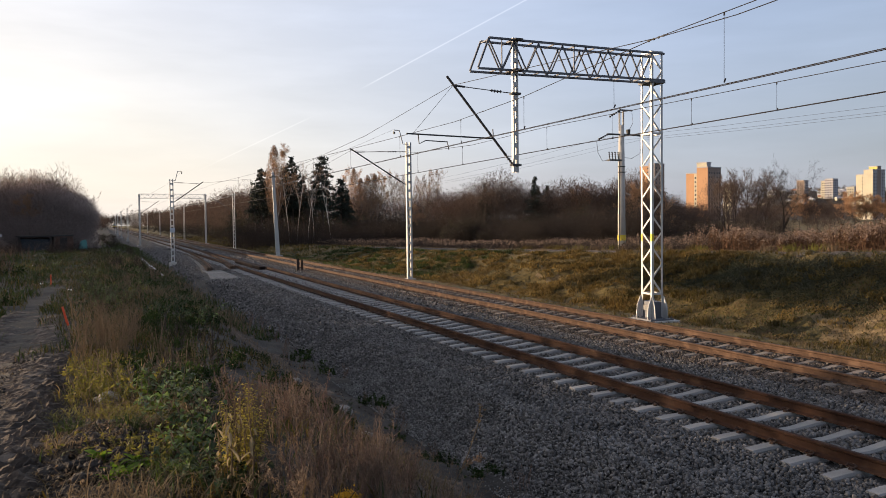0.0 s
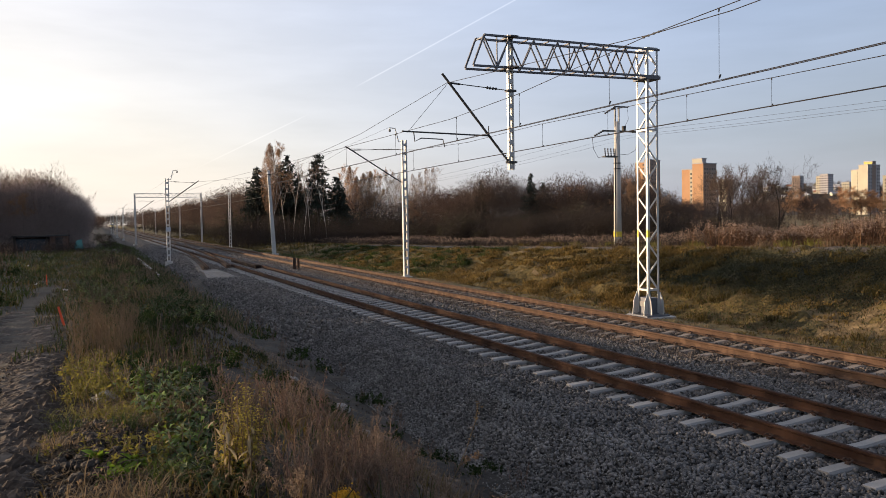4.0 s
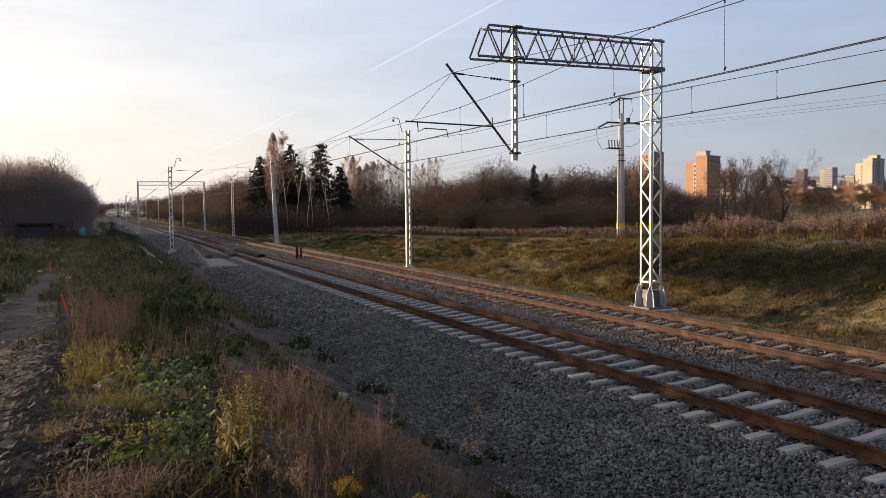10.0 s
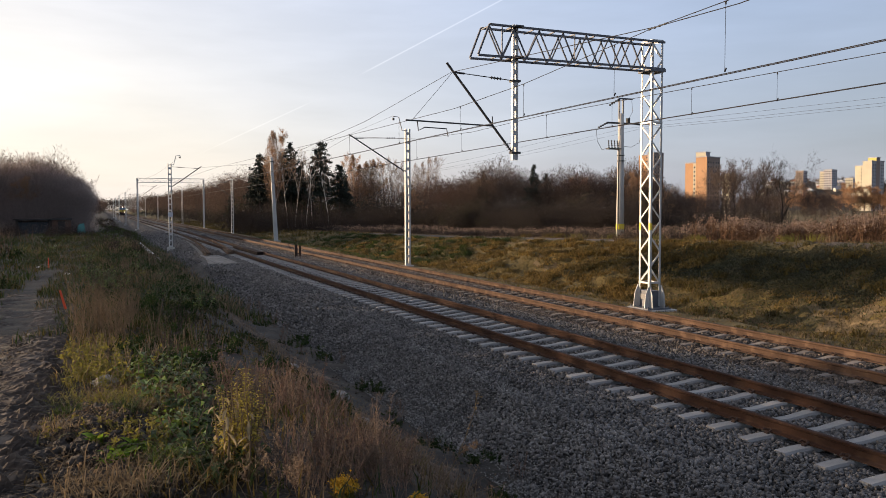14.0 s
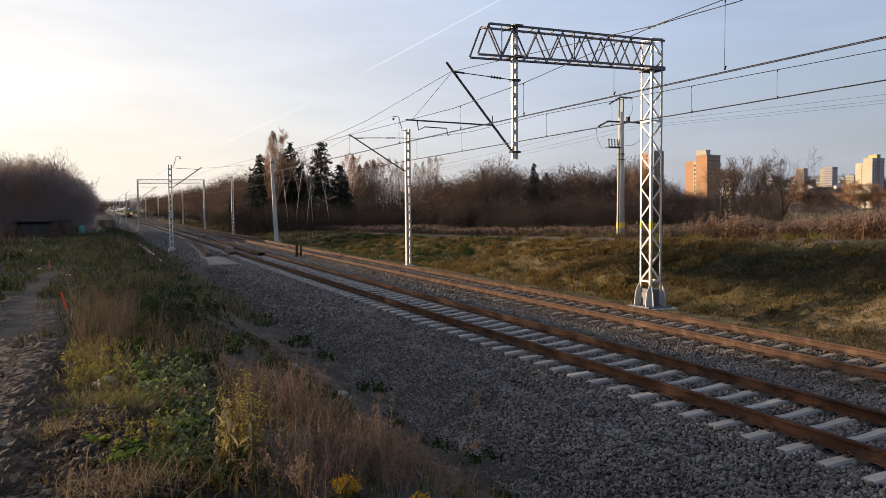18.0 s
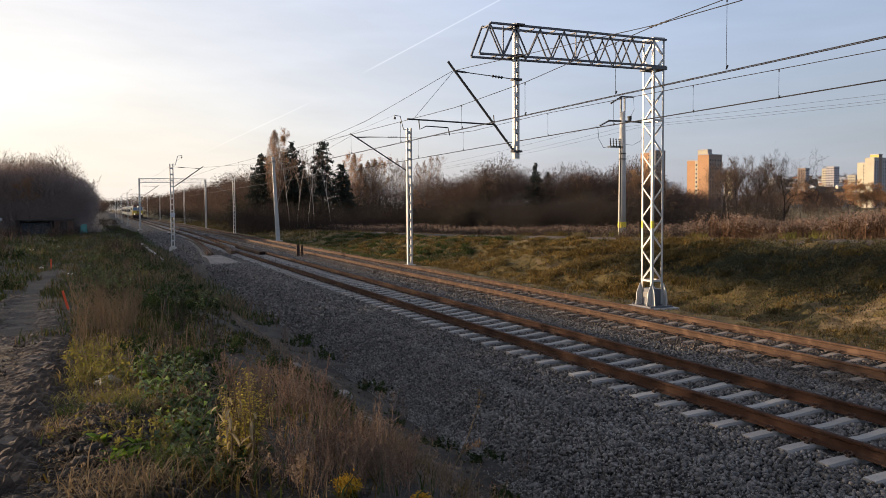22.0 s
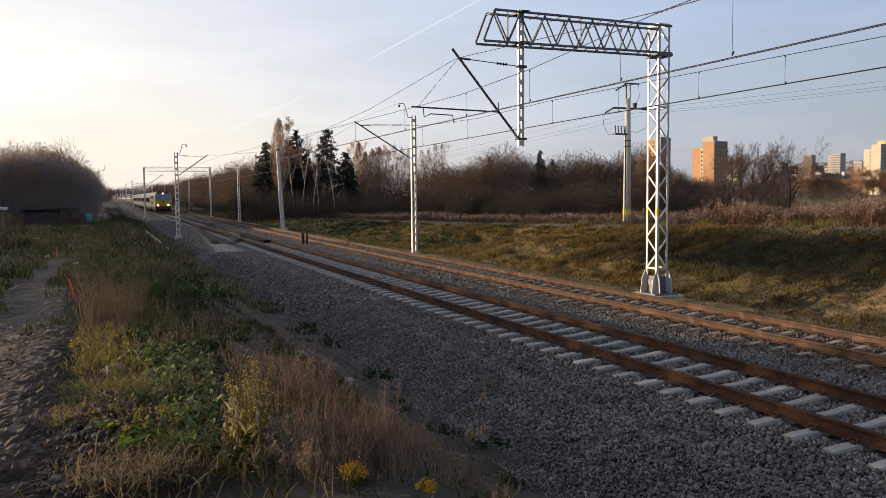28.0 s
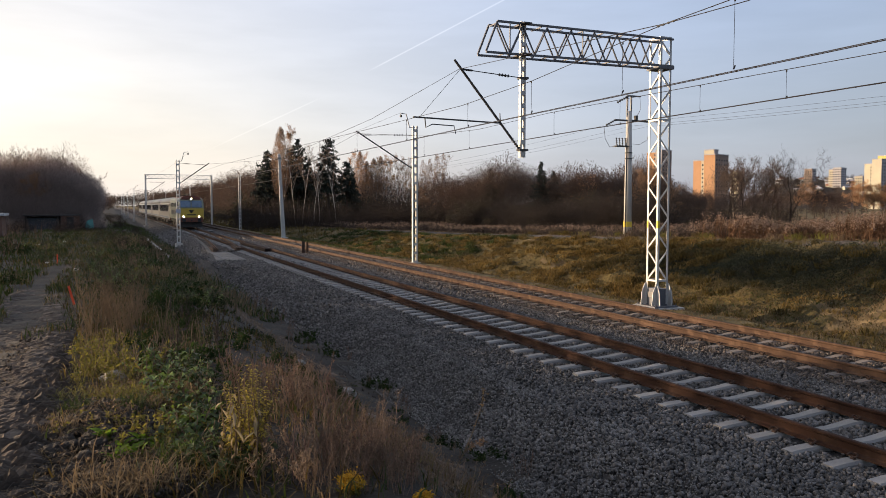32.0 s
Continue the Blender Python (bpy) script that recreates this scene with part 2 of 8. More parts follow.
# ---- mesh helpers ----
class Shape:
    """Collects points and faces of one mesh."""

    def __init__(self):
        self.v, self.f, self.n = [], [], 0

    def add(self, verts, faces):
        k = self.n
        self.v.append(np.asarray(verts, float).reshape(-1, 3))
        self.f.extend([tuple(i + k for i in q) for q in faces])
        self.n += len(self.v[-1])
        return self

    def box(self, x0, y0, z0, x1, y1, z1, m=None, taper=0.0):
        a, b = taper * (x1 - x0) / 2, taper * (y1 - y0) / 2
        p = [(x0, y0, z0), (x1, y0, z0), (x1, y1, z0), (x0, y1, z0), (x0 + a, y0 + b, z1), (x1 - a, y0 + b, z1), (x1 - a, y1 - b, z1), (x0 + a, y1 - b, z1)]
        if m is not None:
            p = [m @ Vector(q) for q in p]
        return self.add(p, [(0, 3, 2, 1), (4, 5, 6, 7), (0, 1, 5, 4), (1, 2, 6, 5), (2, 3, 7, 6), (3, 0, 4, 7)])

    def bar(self, a, b, w, h=None, up=(0, 0, 1)):
        """A straight bar of w by h from a to b."""
        h = h or w
        a, b = Vector(a), Vector(b)
        d = (b - a).normalized()
        s = d.cross(Vector(up))
        if s.length < 1e-3:
            s = d.cross(Vector((0, 1, 0)))
        s.normalize()
        u = s.cross(d)
        p = []
        for c in (a, b):
            for i, j in ((-1, -1), (1, -1), (1, 1), (-1, 1)):
                p.append(c + s * (i * w / 2) + u * (j * h / 2))
        return self.add(p, [(0, 1, 2, 3), (7, 6, 5, 4), (0, 4, 5, 1), (1, 5, 6, 2), (2, 6, 7, 3), (3, 7, 4, 0)])

    def tube(self, pts, radii, sides=6, caps=True):
        """A round bar along pts, with a radius for each point (or one for all)."""
        pts = [Vector(p) for p in pts]
        if not hasattr(radii, "__len__"):
            radii = [radii] * len(pts)
        rings = []
        for i, p in enumerate(pts):
            d = (pts[min(i + 1, len(pts) - 1)] - pts[max(i - 1, 0)]).normalized()
            s = d.cross(Vector((0, 0, 1)))
            if s.length < 1e-3:
                s = d.cross(Vector((0, 1, 0)))
            s.normalize()
            u = s.cross(d)
            for k in range(sides):
                a = 2 * math.pi * k / sides
                rings.append(p + (s * math.cos(a) + u * math.sin(a)) * radii[i])
        f = []
        for i in range(len(pts) - 1):
            for k in range(sides):
                a, b = i * sides + k, i * sides + (k + 1) % sides
                f.append((a, b, b + sides, a + sides))
        if caps:
            f.append(tuple(range(sides))[::-1])
            f.append(tuple(range((len(pts) - 1) * sides, len(pts) * sides)))
        return self.add(rings, f)

    def mesh(self, name, material, smooth=False):
        me = bpy.data.meshes.new(name)
        v = np.concatenate(self.v) if self.v else np.zeros((0, 3))
        me.from_pydata(v.tolist(), [], self.f)
        me.materials.append(material)
        if smooth:
            me.shade_smooth()
        me.update()
        return me


def quick_mesh(name, verts, faces, material, smooth=False):
    """A mesh from arrays; faces all of one size."""
    me = bpy.data.meshes.new(name)
    verts, faces = np.asarray(verts, np.float32), np.asarray(faces, np.int32)
    k = faces.shape[1]
    me.vertices.add(len(verts))
    me.vertices.foreach_set("co", verts.ravel())
    me.loops.add(faces.size)
    me.loops.foreach_set("vertex_index", faces.ravel())
    me.polygons.add(len(faces))
    me.polygons.foreach_set("loop_start", np.arange(0, faces.size, k, dtype=np.int32))
    me.polygons.foreach_set("loop_total", np.full(len(faces), k, np.int32))
    me.materials.append(material)
    me.update(calc_edges=True)
    if smooth:
        me.shade_smooth()
    return me


def part(name, shape, material, parent, label="", smooth=False, m=None):
    """Links a shape as one mesh under a thing or part."""
    me = shape if isinstance(shape, bpy.types.Mesh) else shape.mesh(name, material, smooth)
    ob = new(name, me)
    ob.parent = parent
    if m is not None:
        ob.matrix_local = m
    if label:
        ob["label"] = label
    return ob


def thing(name, label, category, m=None, group="", kind=""):
    ob = new(name)
    ob.empty_display_size = 0.2
    if m is not None:
        ob.matrix_world = m
    return tagged(ob, label, category, group, kind)


def solid(name, shape, material, label, category="", group="", kind="", smooth=False, m=None):
    """A thing that is one mesh."""
    me = shape if isinstance(shape, bpy.types.Mesh) else shape.mesh(name, material, smooth)
    ob = new(name, me)
    if m is not None:
        ob.matrix_world = m
    return tagged(ob, label, category, group, kind)

# ---- lie of the land ----
T1, T2 = 8.945, 12.93           # centre lines of the two tracks; rail tops are at z = 0


def ramp(v, pts):
    return np.interp(v, [p[0] for p in pts], [p[1] for p in pts])


def crest_height(y):
    return ramp(y, [(-40, 1.7), (16, 1.55), (33, 0.95), (62, 0.2), (110, -0.45), (220, -0.6)])


def bank_height(y):
    """Top of the low mound beside the path."""
    return ramp(y, [(-30, 1.25), (4, 1.2), (14, 0.85), (30, 0.45), (60, 0.25), (400, 0.1)])


def land(x, y):
    """Height of the ground sheet."""
    x, y = np.asarray(x, float), np.asarray(y, float)
    b, c = bank_height(y), crest_height(y)
    z = np.where(x < 1.2, b, 0.0)
    s = np.clip((x - 1.2) / 3.4, 0, 1)
    s = s * s * (3 - 2 * s)
    z = np.where((x >= 1.2) & (x < 4.6), b + (-0.72 - b) * s, z)
    z = np.where((x >= 4.6) & (x < 15.5), -0.72, z)
    z = np.where((x >= 15.5) & (x < 18.6), -0.5 - 0.45 * np.clip((x - 16.8) / 1.8, 0, 1), z)
    s = np.clip((x - 18.6) / 7.0, 0, 1)
    s = s * s * (3 - 2 * s) * 0.6 + s * 0.4
    z = np.where((x >= 18.6) & (x < 25.6), -0.95 + (c + 0.95) * s, z)
    z = np.where(x >= 25.6, c, z)
    far = np.clip((np.hypot(x, y) - 150) / 300, 0, 1)
    return z * (1 - far * np.where(np.abs(x - 10) < 8, 0, 1)) + far * np.where(x > 20, 0.3, 0.0)


def rough(x, y, amp=0.05, f=0.9):
    return np.array([amp * noise.noise((a * f, b * f, 3.1)) + amp * 0.5 * noise.noise((a * f * 3, b * f * 3, 7.7)) for a, b in zip(np.ravel(x), np.ravel(y))]).reshape(np.shape(x))


def sheet(xs, ys, height, material, name):
    X, Y = np.meshgrid(xs, ys)
    Z = height(X, Y)
    v = np.stack([X.ravel(), Y.ravel(), Z.ravel()], 1)
    nx, ny = len(xs), len(ys)
    i = np.arange((ny - 1) * nx).reshape(ny - 1, nx)[:, :-1].ravel()
    f = np.stack([i, i + 1, i + nx + 1, i + nx], 1)
    return quick_mesh(name, v, f, material, True)


gx = np.unique(np.concatenate([np.array([-3000, -1500, -700, -300, -150, -80, -45, -30, -22, -16, -12, -9]), np.arange(-7, 6, 0.22), np.arange(6, 15.5, 3), np.arange(15.5, 28, 0.2), np.arange(28, 36, 0.5), np.array([38, 41, 45, 50, 56, 65, 80, 100, 140, 200, 300, 500, 800, 1500, 3000])]))
gy = np.unique(np.concatenate([np.array([-2000, -500, -150, -60, -25, -12, -6]), np.arange(-3, 52, 0.25), np.arange(52, 80, 0.5), np.arange(80, 130, 2), np.array([140, 160, 190, 230, 280, 350, 450, 600, 900, 1500, 3000])]))


def ground_height(X, Y):
    Z = land(X, Y)
    near = (np.abs(X - 10) < 32) & (Y < 125) & (Y > -5)
    Z[near] += rough(X[near], Y[near], 0.07, 0.8)
    far_side = near & (X > 18.5) & (X < 28)
    rise = np.clip((X[far_side] - 18.5) / 2, 0, 1) * np.clip((25.6 - X[far_side]) / 2.5, 0, 1) * (0.4 + 0.6 * np.clip((Y[far_side] - 24) / 6, 0, 1))
    Z[far_side] += rise * rough(X[far_side] + 0.8 * Y[far_side], Y[far_side] * 0.25, 0.5, 0.33) + rough(X[far_side], Y[far_side], 0.22, 0.62) + rough(X[far_side], Y[far_side], 0.11, 1.9)
    return Z


ground = solid("ground", sheet(gx, gy, ground_height, M_GROUND, "ground"), None, "uneven soil with dry autumn grass and weeds", "ground", kind="structure")
ground.data.materials.append(M_SLOPE)
cx = (gx[:-1] + gx[1:]) / 2
kinds_ = np.tile((cx > 15.5).astype(np.int32), (len(gy) - 1, 1))
ground.data.materials.append(M_SAND)
for j, yc in enumerate((gy[:-1] + gy[1:]) / 2):
    if 9 < yc < 50:
        for i, xc in enumerate(cx):
            # bare patches low on the bank and along its worn edge
            if ((xc - 20.3) / 1.0) ** 2 + ((yc - 16.0) / 2.5) ** 2 + 1.8 * noise.noise((xc * 1.6, yc * 1.1, 9.1)) < 0.55:
                kinds_[j, i] = 2
            elif 18.9 < xc < 22.0 and not 13 < yc < 27 and noise.noise((xc * 0.6, yc * 0.3, 5.5)) + 0.4 * noise.noise((xc * 2, yc * 1.6, 1.5)) - 0.012 * (yc - 15) > 0.16:
                kinds_[j, i] = 2
            elif 24.6 < xc < 26.5 and yc > 24 and noise.noise((xc * 0.9, yc * 0.5, 8.5)) > 0.12:
                kinds_[j, i] = 2
ground.data.polygons.foreach_set("material_index", kinds_.ravel())

# trodden path beside the mound
px_ = np.arange(-2.95, -0.1, 0.035)
py_ = np.concatenate([np.arange(-9, 2.5, 0.25), np.arange(2.5, 4.5, 0.1), np.arange(4.5, 12, 0.026), np.arange(12, 16, 0.05), np.arange(16, 28, 0.1)])


def path_height(X, Y):
    mid = -1.4 - 0.45 * np.clip((Y - 16) / 11, 0, 1)
    edge = np.clip(np.abs(X - mid) - 0.85 + 0.45 * np.clip((Y - 13) / 10, 0, 1) + rough(X, Y, 0.25, 1.7), 0, 1)
    near = np.clip((14 - Y) / 5, 0, 1)
    mud = np.clip((X + 0.95) / 0.35, 0, 1) * near
    tread = 0.03 * np.clip(np.sin(2 * math.pi * (Y / 0.13 - np.abs(X + 0.47) * 4.5)), -0.4, 0.8) * np.exp(-((X + 0.47) / 0.2) ** 4) * near
    lugs = 0.022 * near * np.clip(np.sin(2 * math.pi * (Y / 0.17 + 0.25 * np.sin(X * 3) + 1.2 * rough(X, Y, 0.3, 2.0))), -0.5, 0.7) * np.clip(rough(X, Y, 1.6, 1.4) + 0.5, 0, 1)
    clods = lugs + np.abs(rough(X, Y, 0.03, 3.2)) + np.abs(rough(X, Y, 0.03, 9.0)) + mud * (np.abs(rough(X, Y, 0.08, 5.0)) + np.abs(rough(X, Y, 0.05, 13.0)))
    return land(X, Y) + 0.01 + rough(X, Y, 0.025, 1.1) - 0.035 * np.cos((X - mid) * 5) - 0.2 * edge - 0.2 * np.clip((Y - 26) / 14, 0, 1) * np.abs(X - mid) + clods + tread - 0.4 * np.clip((Y - 20.5) / 6 + rough(X, Y, 0.6, 0.8), 0, 1)


path = sheet(px_, py_, path_height, M_PATH, "path")
path.shade_flat()
solid("path", path, None, "trodden bare soil path with ruts", "path", kind="structure")

# field path winding along the top of the far bank
def field_path_x(y):
    return ramp(y, [(-10, 25.9), (10, 26.1), (22, 26.9), (41, 29.6), (58, 31.6), (78, 30.0), (100, 27.4), (140, 26.0)])


def field_path():
    us, ys = np.linspace(-1.4, 1.3, 10), np.concatenate([np.arange(-5, 60, 0.4), np.arange(60, 132, 1.5)])
    U, Y = np.meshgrid(us, ys)
    X = field_path_x(Y) + U + rough(U, Y, 0.35, 0.4)
    Z = land(X, Y) + 0.05 + rough(X, Y, 0.05, 1.5) - 0.12 * np.clip(np.abs(U) - 0.9, 0, 1) - 0.05 * np.cos(U * 4.5)
    nx = len(us)
    i = np.arange((len(ys) - 1) * nx).reshape(-1, nx)[:, :-1].ravel()
    return quick_mesh("field_path", np.stack([X.ravel(), Y.ravel(), Z.ravel()], 1), np.stack([i, i + 1, i + nx + 1, i + nx], 1), M_PATH, True)


solid("field_path", field_path(), None, "worn pale field path along the top of the bank", "path", kind="structure")

# ---- ballast ----
SLEEPER_Y, SLEEPER_STEP = 6.05, 0.606


def ballast_height(X, Y):
    return ramp(X, [(4.5, -0.80), (5.0, -0.68), (6.1, -0.27), (7.6, -0.245), (10.3, -0.24), (11.2, -0.215), (14.3, -0.205), (14.75, -0.26), (15.6, -0.72)])


bx = np.unique(np.concatenate([np.arange(4.5, 15.65, 0.12)]))
by = np.concatenate([np.arange(-8, 40, 0.15), np.arange(40, 120, 1.0), np.arange(120, 1400, 40)])
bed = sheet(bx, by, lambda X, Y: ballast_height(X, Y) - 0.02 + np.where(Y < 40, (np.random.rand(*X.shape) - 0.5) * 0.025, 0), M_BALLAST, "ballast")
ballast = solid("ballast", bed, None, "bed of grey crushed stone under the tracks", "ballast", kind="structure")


def stones(y0, y1, x0, x1, per_m2, size, octa):
    """Loose crushed stones, joined."""
    n = int((y1 - y0) * (x1 - x0) * per_m2)
    if octa:
        bv = np.array([(1, 0, 0), (-1, 0, 0), (0, 1, 0), (0, -1, 0), (0, 0, 1), (0, 0, -1)], float)
        bf = np.array([(0, 2, 4), (2, 1, 4), (1, 3, 4), (3, 0, 4), (2, 0, 5), (1, 2, 5), (3, 1, 5), (0, 3, 5)])
    else:
        bv = np.array([(a, b, c) for a in (-1, 1) for b in (-1, 1) for c in (-1, 1)], float) * 0.75
        bf = np.array([(0, 1, 3), (0, 3, 2), (4, 6, 7), (4, 7, 5), (0, 4, 5), (0, 5, 1), (2, 3, 7), (2, 7, 6), (0, 2, 6), (0, 6, 4), (1, 5, 7), (1, 7, 3)])
    k = len(bv)
    c = np.stack([np.random.uniform(x0, x1, n), np.random.uniform(y0, y1, n)], 1)
    z = ballast_height(c[:, 0], c[:, 1]) + np.random.uniform(-0.016, 0.016, n)
    v = np.repeat(bv[None], n, 0) * (1 + np.random.uniform(-0.4, 0.4, (n, k, 3)))
    v *= np.random.uniform(0.55, 1.3, (n, 1, 3)) * size * np.random.uniform(0.6, 1.25, (n, 1, 1))
    q = np.random.normal(size=(n, 4))
    q /= np.linalg.norm(q, axis=1, keepdims=True)
    w, x, y, zz = q.T
    R = np.stack([1 - 2 * (y * y + zz * zz), 2 * (x * y - w * zz), 2 * (x * zz + w * y), 2 * (x * y + w * zz), 1 - 2 * (x * x + zz * zz), 2 * (y * zz - w * x), 2 * (x * zz - w * y), 2 * (y * zz + w * x), 1 - 2 * (x * x + y * y)], 1).reshape(n, 3, 3)
    v = np.einsum("nij,nkj->nki", R, v)
    v[:, :, :2] += c[:, None]
    v[:, :, 2] += z[:, None]
    # no stones on top of sleepers or inside rails
    ph = (c[:, 1] - SLEEPER_Y + SLEEPER_STEP / 2) % SLEEPER_STEP - SLEEPER_STEP / 2
    on = np.zeros(n, bool)
    for t in (T1, T2):
        d = np.abs(c[:, 0] - t)
        on |= (d < (1.26 if t == T1 else 1.12)) & (np.abs(ph) < 0.125)
        on |= np.abs(d - 0.753) < 0.085
    keep = ~on
    v = v[keep]
    n = len(v)
    f = (bf[None] + (np.arange(n) * k)[:, None, None]).reshape(-1, 3)
    return v.reshape(-1, 3), f


M_STONE_RUST = mat("rust_dusted_stone", (0.105, 0.085, 0.070), (0.048, 0.038, 0.032), 0.9, scale=0.8, fine=60, bump=0.3, island=0.7)
for y0, y1, per_m2, size, octa in ((4.6, 11.5, 640, 0.0245, False), (11.5, 22, 430, 0.029, True), (22, 56, 110, 0.046, True), (56, 125, 34, 0.075, True)):
    for x0, x1, stone, label in ((4.75, 11.3, M_STONE, "loose grey crushed stones"), (11.3, 15.4, M_STONE_RUST, "loose rust-dusted crushed stones")):
        v, f = stones(y0, y1, x0, x1, per_m2, size, octa)
        part("loose_stones", quick_mesh("loose_stones", v, f, stone), None, ballast, label)["kind"] = "stuff"

# ---- tracks ----
def rail_profile():
    h = [(-0.075, -0.172), (0.075, -0.172), (0.075, -0.160), (0.02, -0.145), (0.009, -0.13), (0.009, -0.052), (0.030, -0.040), (0.036, -0.034), (0.036, -0.008), (0.026, 0.0)]
    return h + [(-x, z) for x, z in h[:1:-1]]


def rail(line):
    """Rail swept along points of the plan."""
    prof = rail_profile()
    k = len(prof)
    s, v = Shape(), []
    pts = [Vector((x, y, 0)) for x, y in line]
    for i, p in enumerate(pts):
        d = (pts[min(i + 1, len(pts) - 1)] - pts[max(i - 1, 0)]).normalized()
        side = Vector((d.y, -d.x, 0))
        v += [p + side * a + Vector((0, 0, b)) for a, b in prof]
    f = []
    for i in range(len(pts) - 1):
        f += [(i * k + j, i * k + (j + 1) % k, (i + 1) * k + (j + 1) % k, (i + 1) * k + j) for j in range(k)]
    f += [tuple(range(k))[::-1], tuple(range((len(pts) - 1) * k, len(pts) * k))]
    return s.add(v, f)


def sleeper_shape(half=1.28):
    s = Shape()
    xs = [(-half, -0.205), (-half + 0.22, -0.19), (-0.55, -0.176), (-0.35, -0.20), (-0.12, -0.222), (0.12, -0.222), (0.35, -0.20), (0.55, -0.176), (half - 0.22, -0.19), (half, -0.205)]
    v, f = [], []
    for x, z in xs:
        w = 0.108 if abs(x) > 0.4 else 0.098
        v += [(x, -w, -0.40), (x, -w + 0.008, z - 0.03), (x, -w + 0.03, z), (x, w - 0.03, z), (x, w - 0.008, z - 0.03), (x, w, -0.40)]
    for i in range(len(xs) - 1):
        f += [(i * 6 + j, (i + 1) * 6 + j, (i + 1) * 6 + j + 1, i * 6 + j + 1) for j in range(5)]
    f += [(0, 1, 2, 3, 4, 5), tuple(range(6 * len(xs) - 6, 6 * len(xs)))[::-1]]
    return s.add(v, f)


def fastening_shape():
    """Two spring clips and their shoulders at a rail seat."""
    s = Shape()
    for d in (-1, 1):
        s.box(d * 0.115 - 0.02, -0.03, -0.185, d * 0.115 + 0.02, 0.03, -0.15, taper=0.3)
        s.tube([(d * 0.15, -0.055, -0.15), (d * 0.10, -0.06, -0.125), (d * 0.07, -0.035, -0.14), (d * 0.075, 0.0, -0.12), (d * 0.07, 0.035, -0.14), (d * 0.10, 0.06, -0.125), (d * 0.15, 0.055, -0.15)], 0.011, 5)
    return s


sleeper_mesh = {T1: sleeper_shape().mesh("sleeper", M_CONCRETE), T2: sleeper_shape().mesh("sleeper", M_CONCRETE_OLD)}
fastening_mesh = fastening_shape().mesh("fastening", M_CLIP)
rail_mesh = None
for tx, label in ((T1, "ballasted railway track with rusty rails on concrete sleepers, beside the shoulder"), (T2, "ballasted railway track with rusty rails on concrete sleepers, beside the grass bank")):
    tr = thing("railway_track", label, "track", pose(tx, 0, 0), group="railway tracks", kind="structure")
    if rail_mesh is None:
        rail_mesh = {t: rail([(0, y) for y in (-25, 0, 20, 60, 120, 300, 700, 1100)]).mesh("rail", m) for t, m in ((T1, M_RUST_SHADED), (T2, M_RUST))}
    for d in (-0.753, 0.753):
        part("rail", rail_mesh[tx], None, tr, "dark brown steel rail" if tx == T1 else "rusty steel rail", m=pose(d, 0, 0))
    for i in range(-4, 250):
        y = SLEEPER_Y + SLEEPER_STEP * i
        sl = part("sleeper", sleeper_mesh[tx], None, tr, m=pose(0, y, 0))
        if i < 75:
            for d in (-0.753, 0.753):
                part("fastening", fastening_mesh, None, sl, m=pose(d, 0, 0))
    rest = Shape()
    for i in range(250, 900):
        y = SLEEPER_Y + SLEEPER_STEP * i
        rest.box(-1.3, y - 0.12, -0.3, 1.3, y + 0.12, -0.2)
    part("far_sleepers", rest, M_CONCRETE_OLD, tr)["kind"] = "stuff"

# ---- turnout beside the nearer track ----
def diverge(y, edge):
    return edge - 0.00081 * max(0.0, 100.0 - y) ** 2


M_BEARER = mat("dull_bearer_concrete", (0.165, 0.155, 0.147), (0.085, 0.08, 0.075), 0.9, scale=2.5, fine=50, bump=0.25, rand=0.15)
turnout = thing("turnout", "unfinished turnout with rusty stub rails on long concrete bearers", "turnout", pose(0, 0, 0), kind="structure")
for edge, y0 in ((T1 - 0.753, 53.0), (T1 + 0.753, 54.0)):
    line = [(diverge(y, edge), y) for y in np.arange(y0, 100.5, 2.5)]
    part("stub_rail", rail(line), M_RUST, turnout, "curved rusty stub rail")
    for k in (-0.16, -0.32):
        line = [(diverge(y, edge) + k, y) for y in np.arange(y0 - 0.4, y0 + 5.5, 1.2)]
        part("spare_rail", rail(line), M_RUST, turnout, "spare rail lying beside the stub")
for i in range(62):
    y = 45.0 + 0.6 * i + 0.02
    xl, xr = diverge(y, T1 - 0.753) - 0.62 + 0.2 * (y < 52), (T1 - 1.32 if y > 62 else 6.95)
    if xl > xr - 0.15:
        continue
    part("bearer", Shape().box(xl, y - 0.17 - 0.1 * (y < 54), -0.4, xr, y + 0.17 + 0.1 * (y < 54), -0.195), M_BEARER, turnout)
for k in (5.75, 6.75):
    part("groove_rail_base", Shape().box(k, 45.1, -0.3, k + 0.14, 53.2, -0.18), M_DARKSTEEL, turnout, "dark steel strip let into the bearers")
part("crossing_board", Shape().box(T1 + 0.28, 52.0, -0.2, T1 + 0.66, 62.5, 0.01), mat("tarred_board", (0.022, 0.013, 0.011), (0.012, 0.008, 0.007), 0.9, scale=3, fine=30, spec=0.1), turnout, "long dark board beside the rail")
fill_v = np.array([(4.7, 39.5, -0.85), (7.9, 40.5, -0.30), (7.9, 47.0, -0.215), (4.95, 44.6, -0.215), (4.2, 44.0, -0.80), (4.6, 49.0, -0.80), (5.2, 49.0, -0.215), (5.9, 53.0, -0.215), (5.3, 53.0, -0.75)])
solid("gravel_ramp", Shape().add(fill_v, [(0, 1, 3), (1, 2, 3), (0, 3, 4), (3, 6, 5, 4), (6, 7, 8, 5), (2, 7, 6, 3)]), M_BALLAST, "ramp of dark crushed stone at the end of the bearers", "gravel", kind="structure")
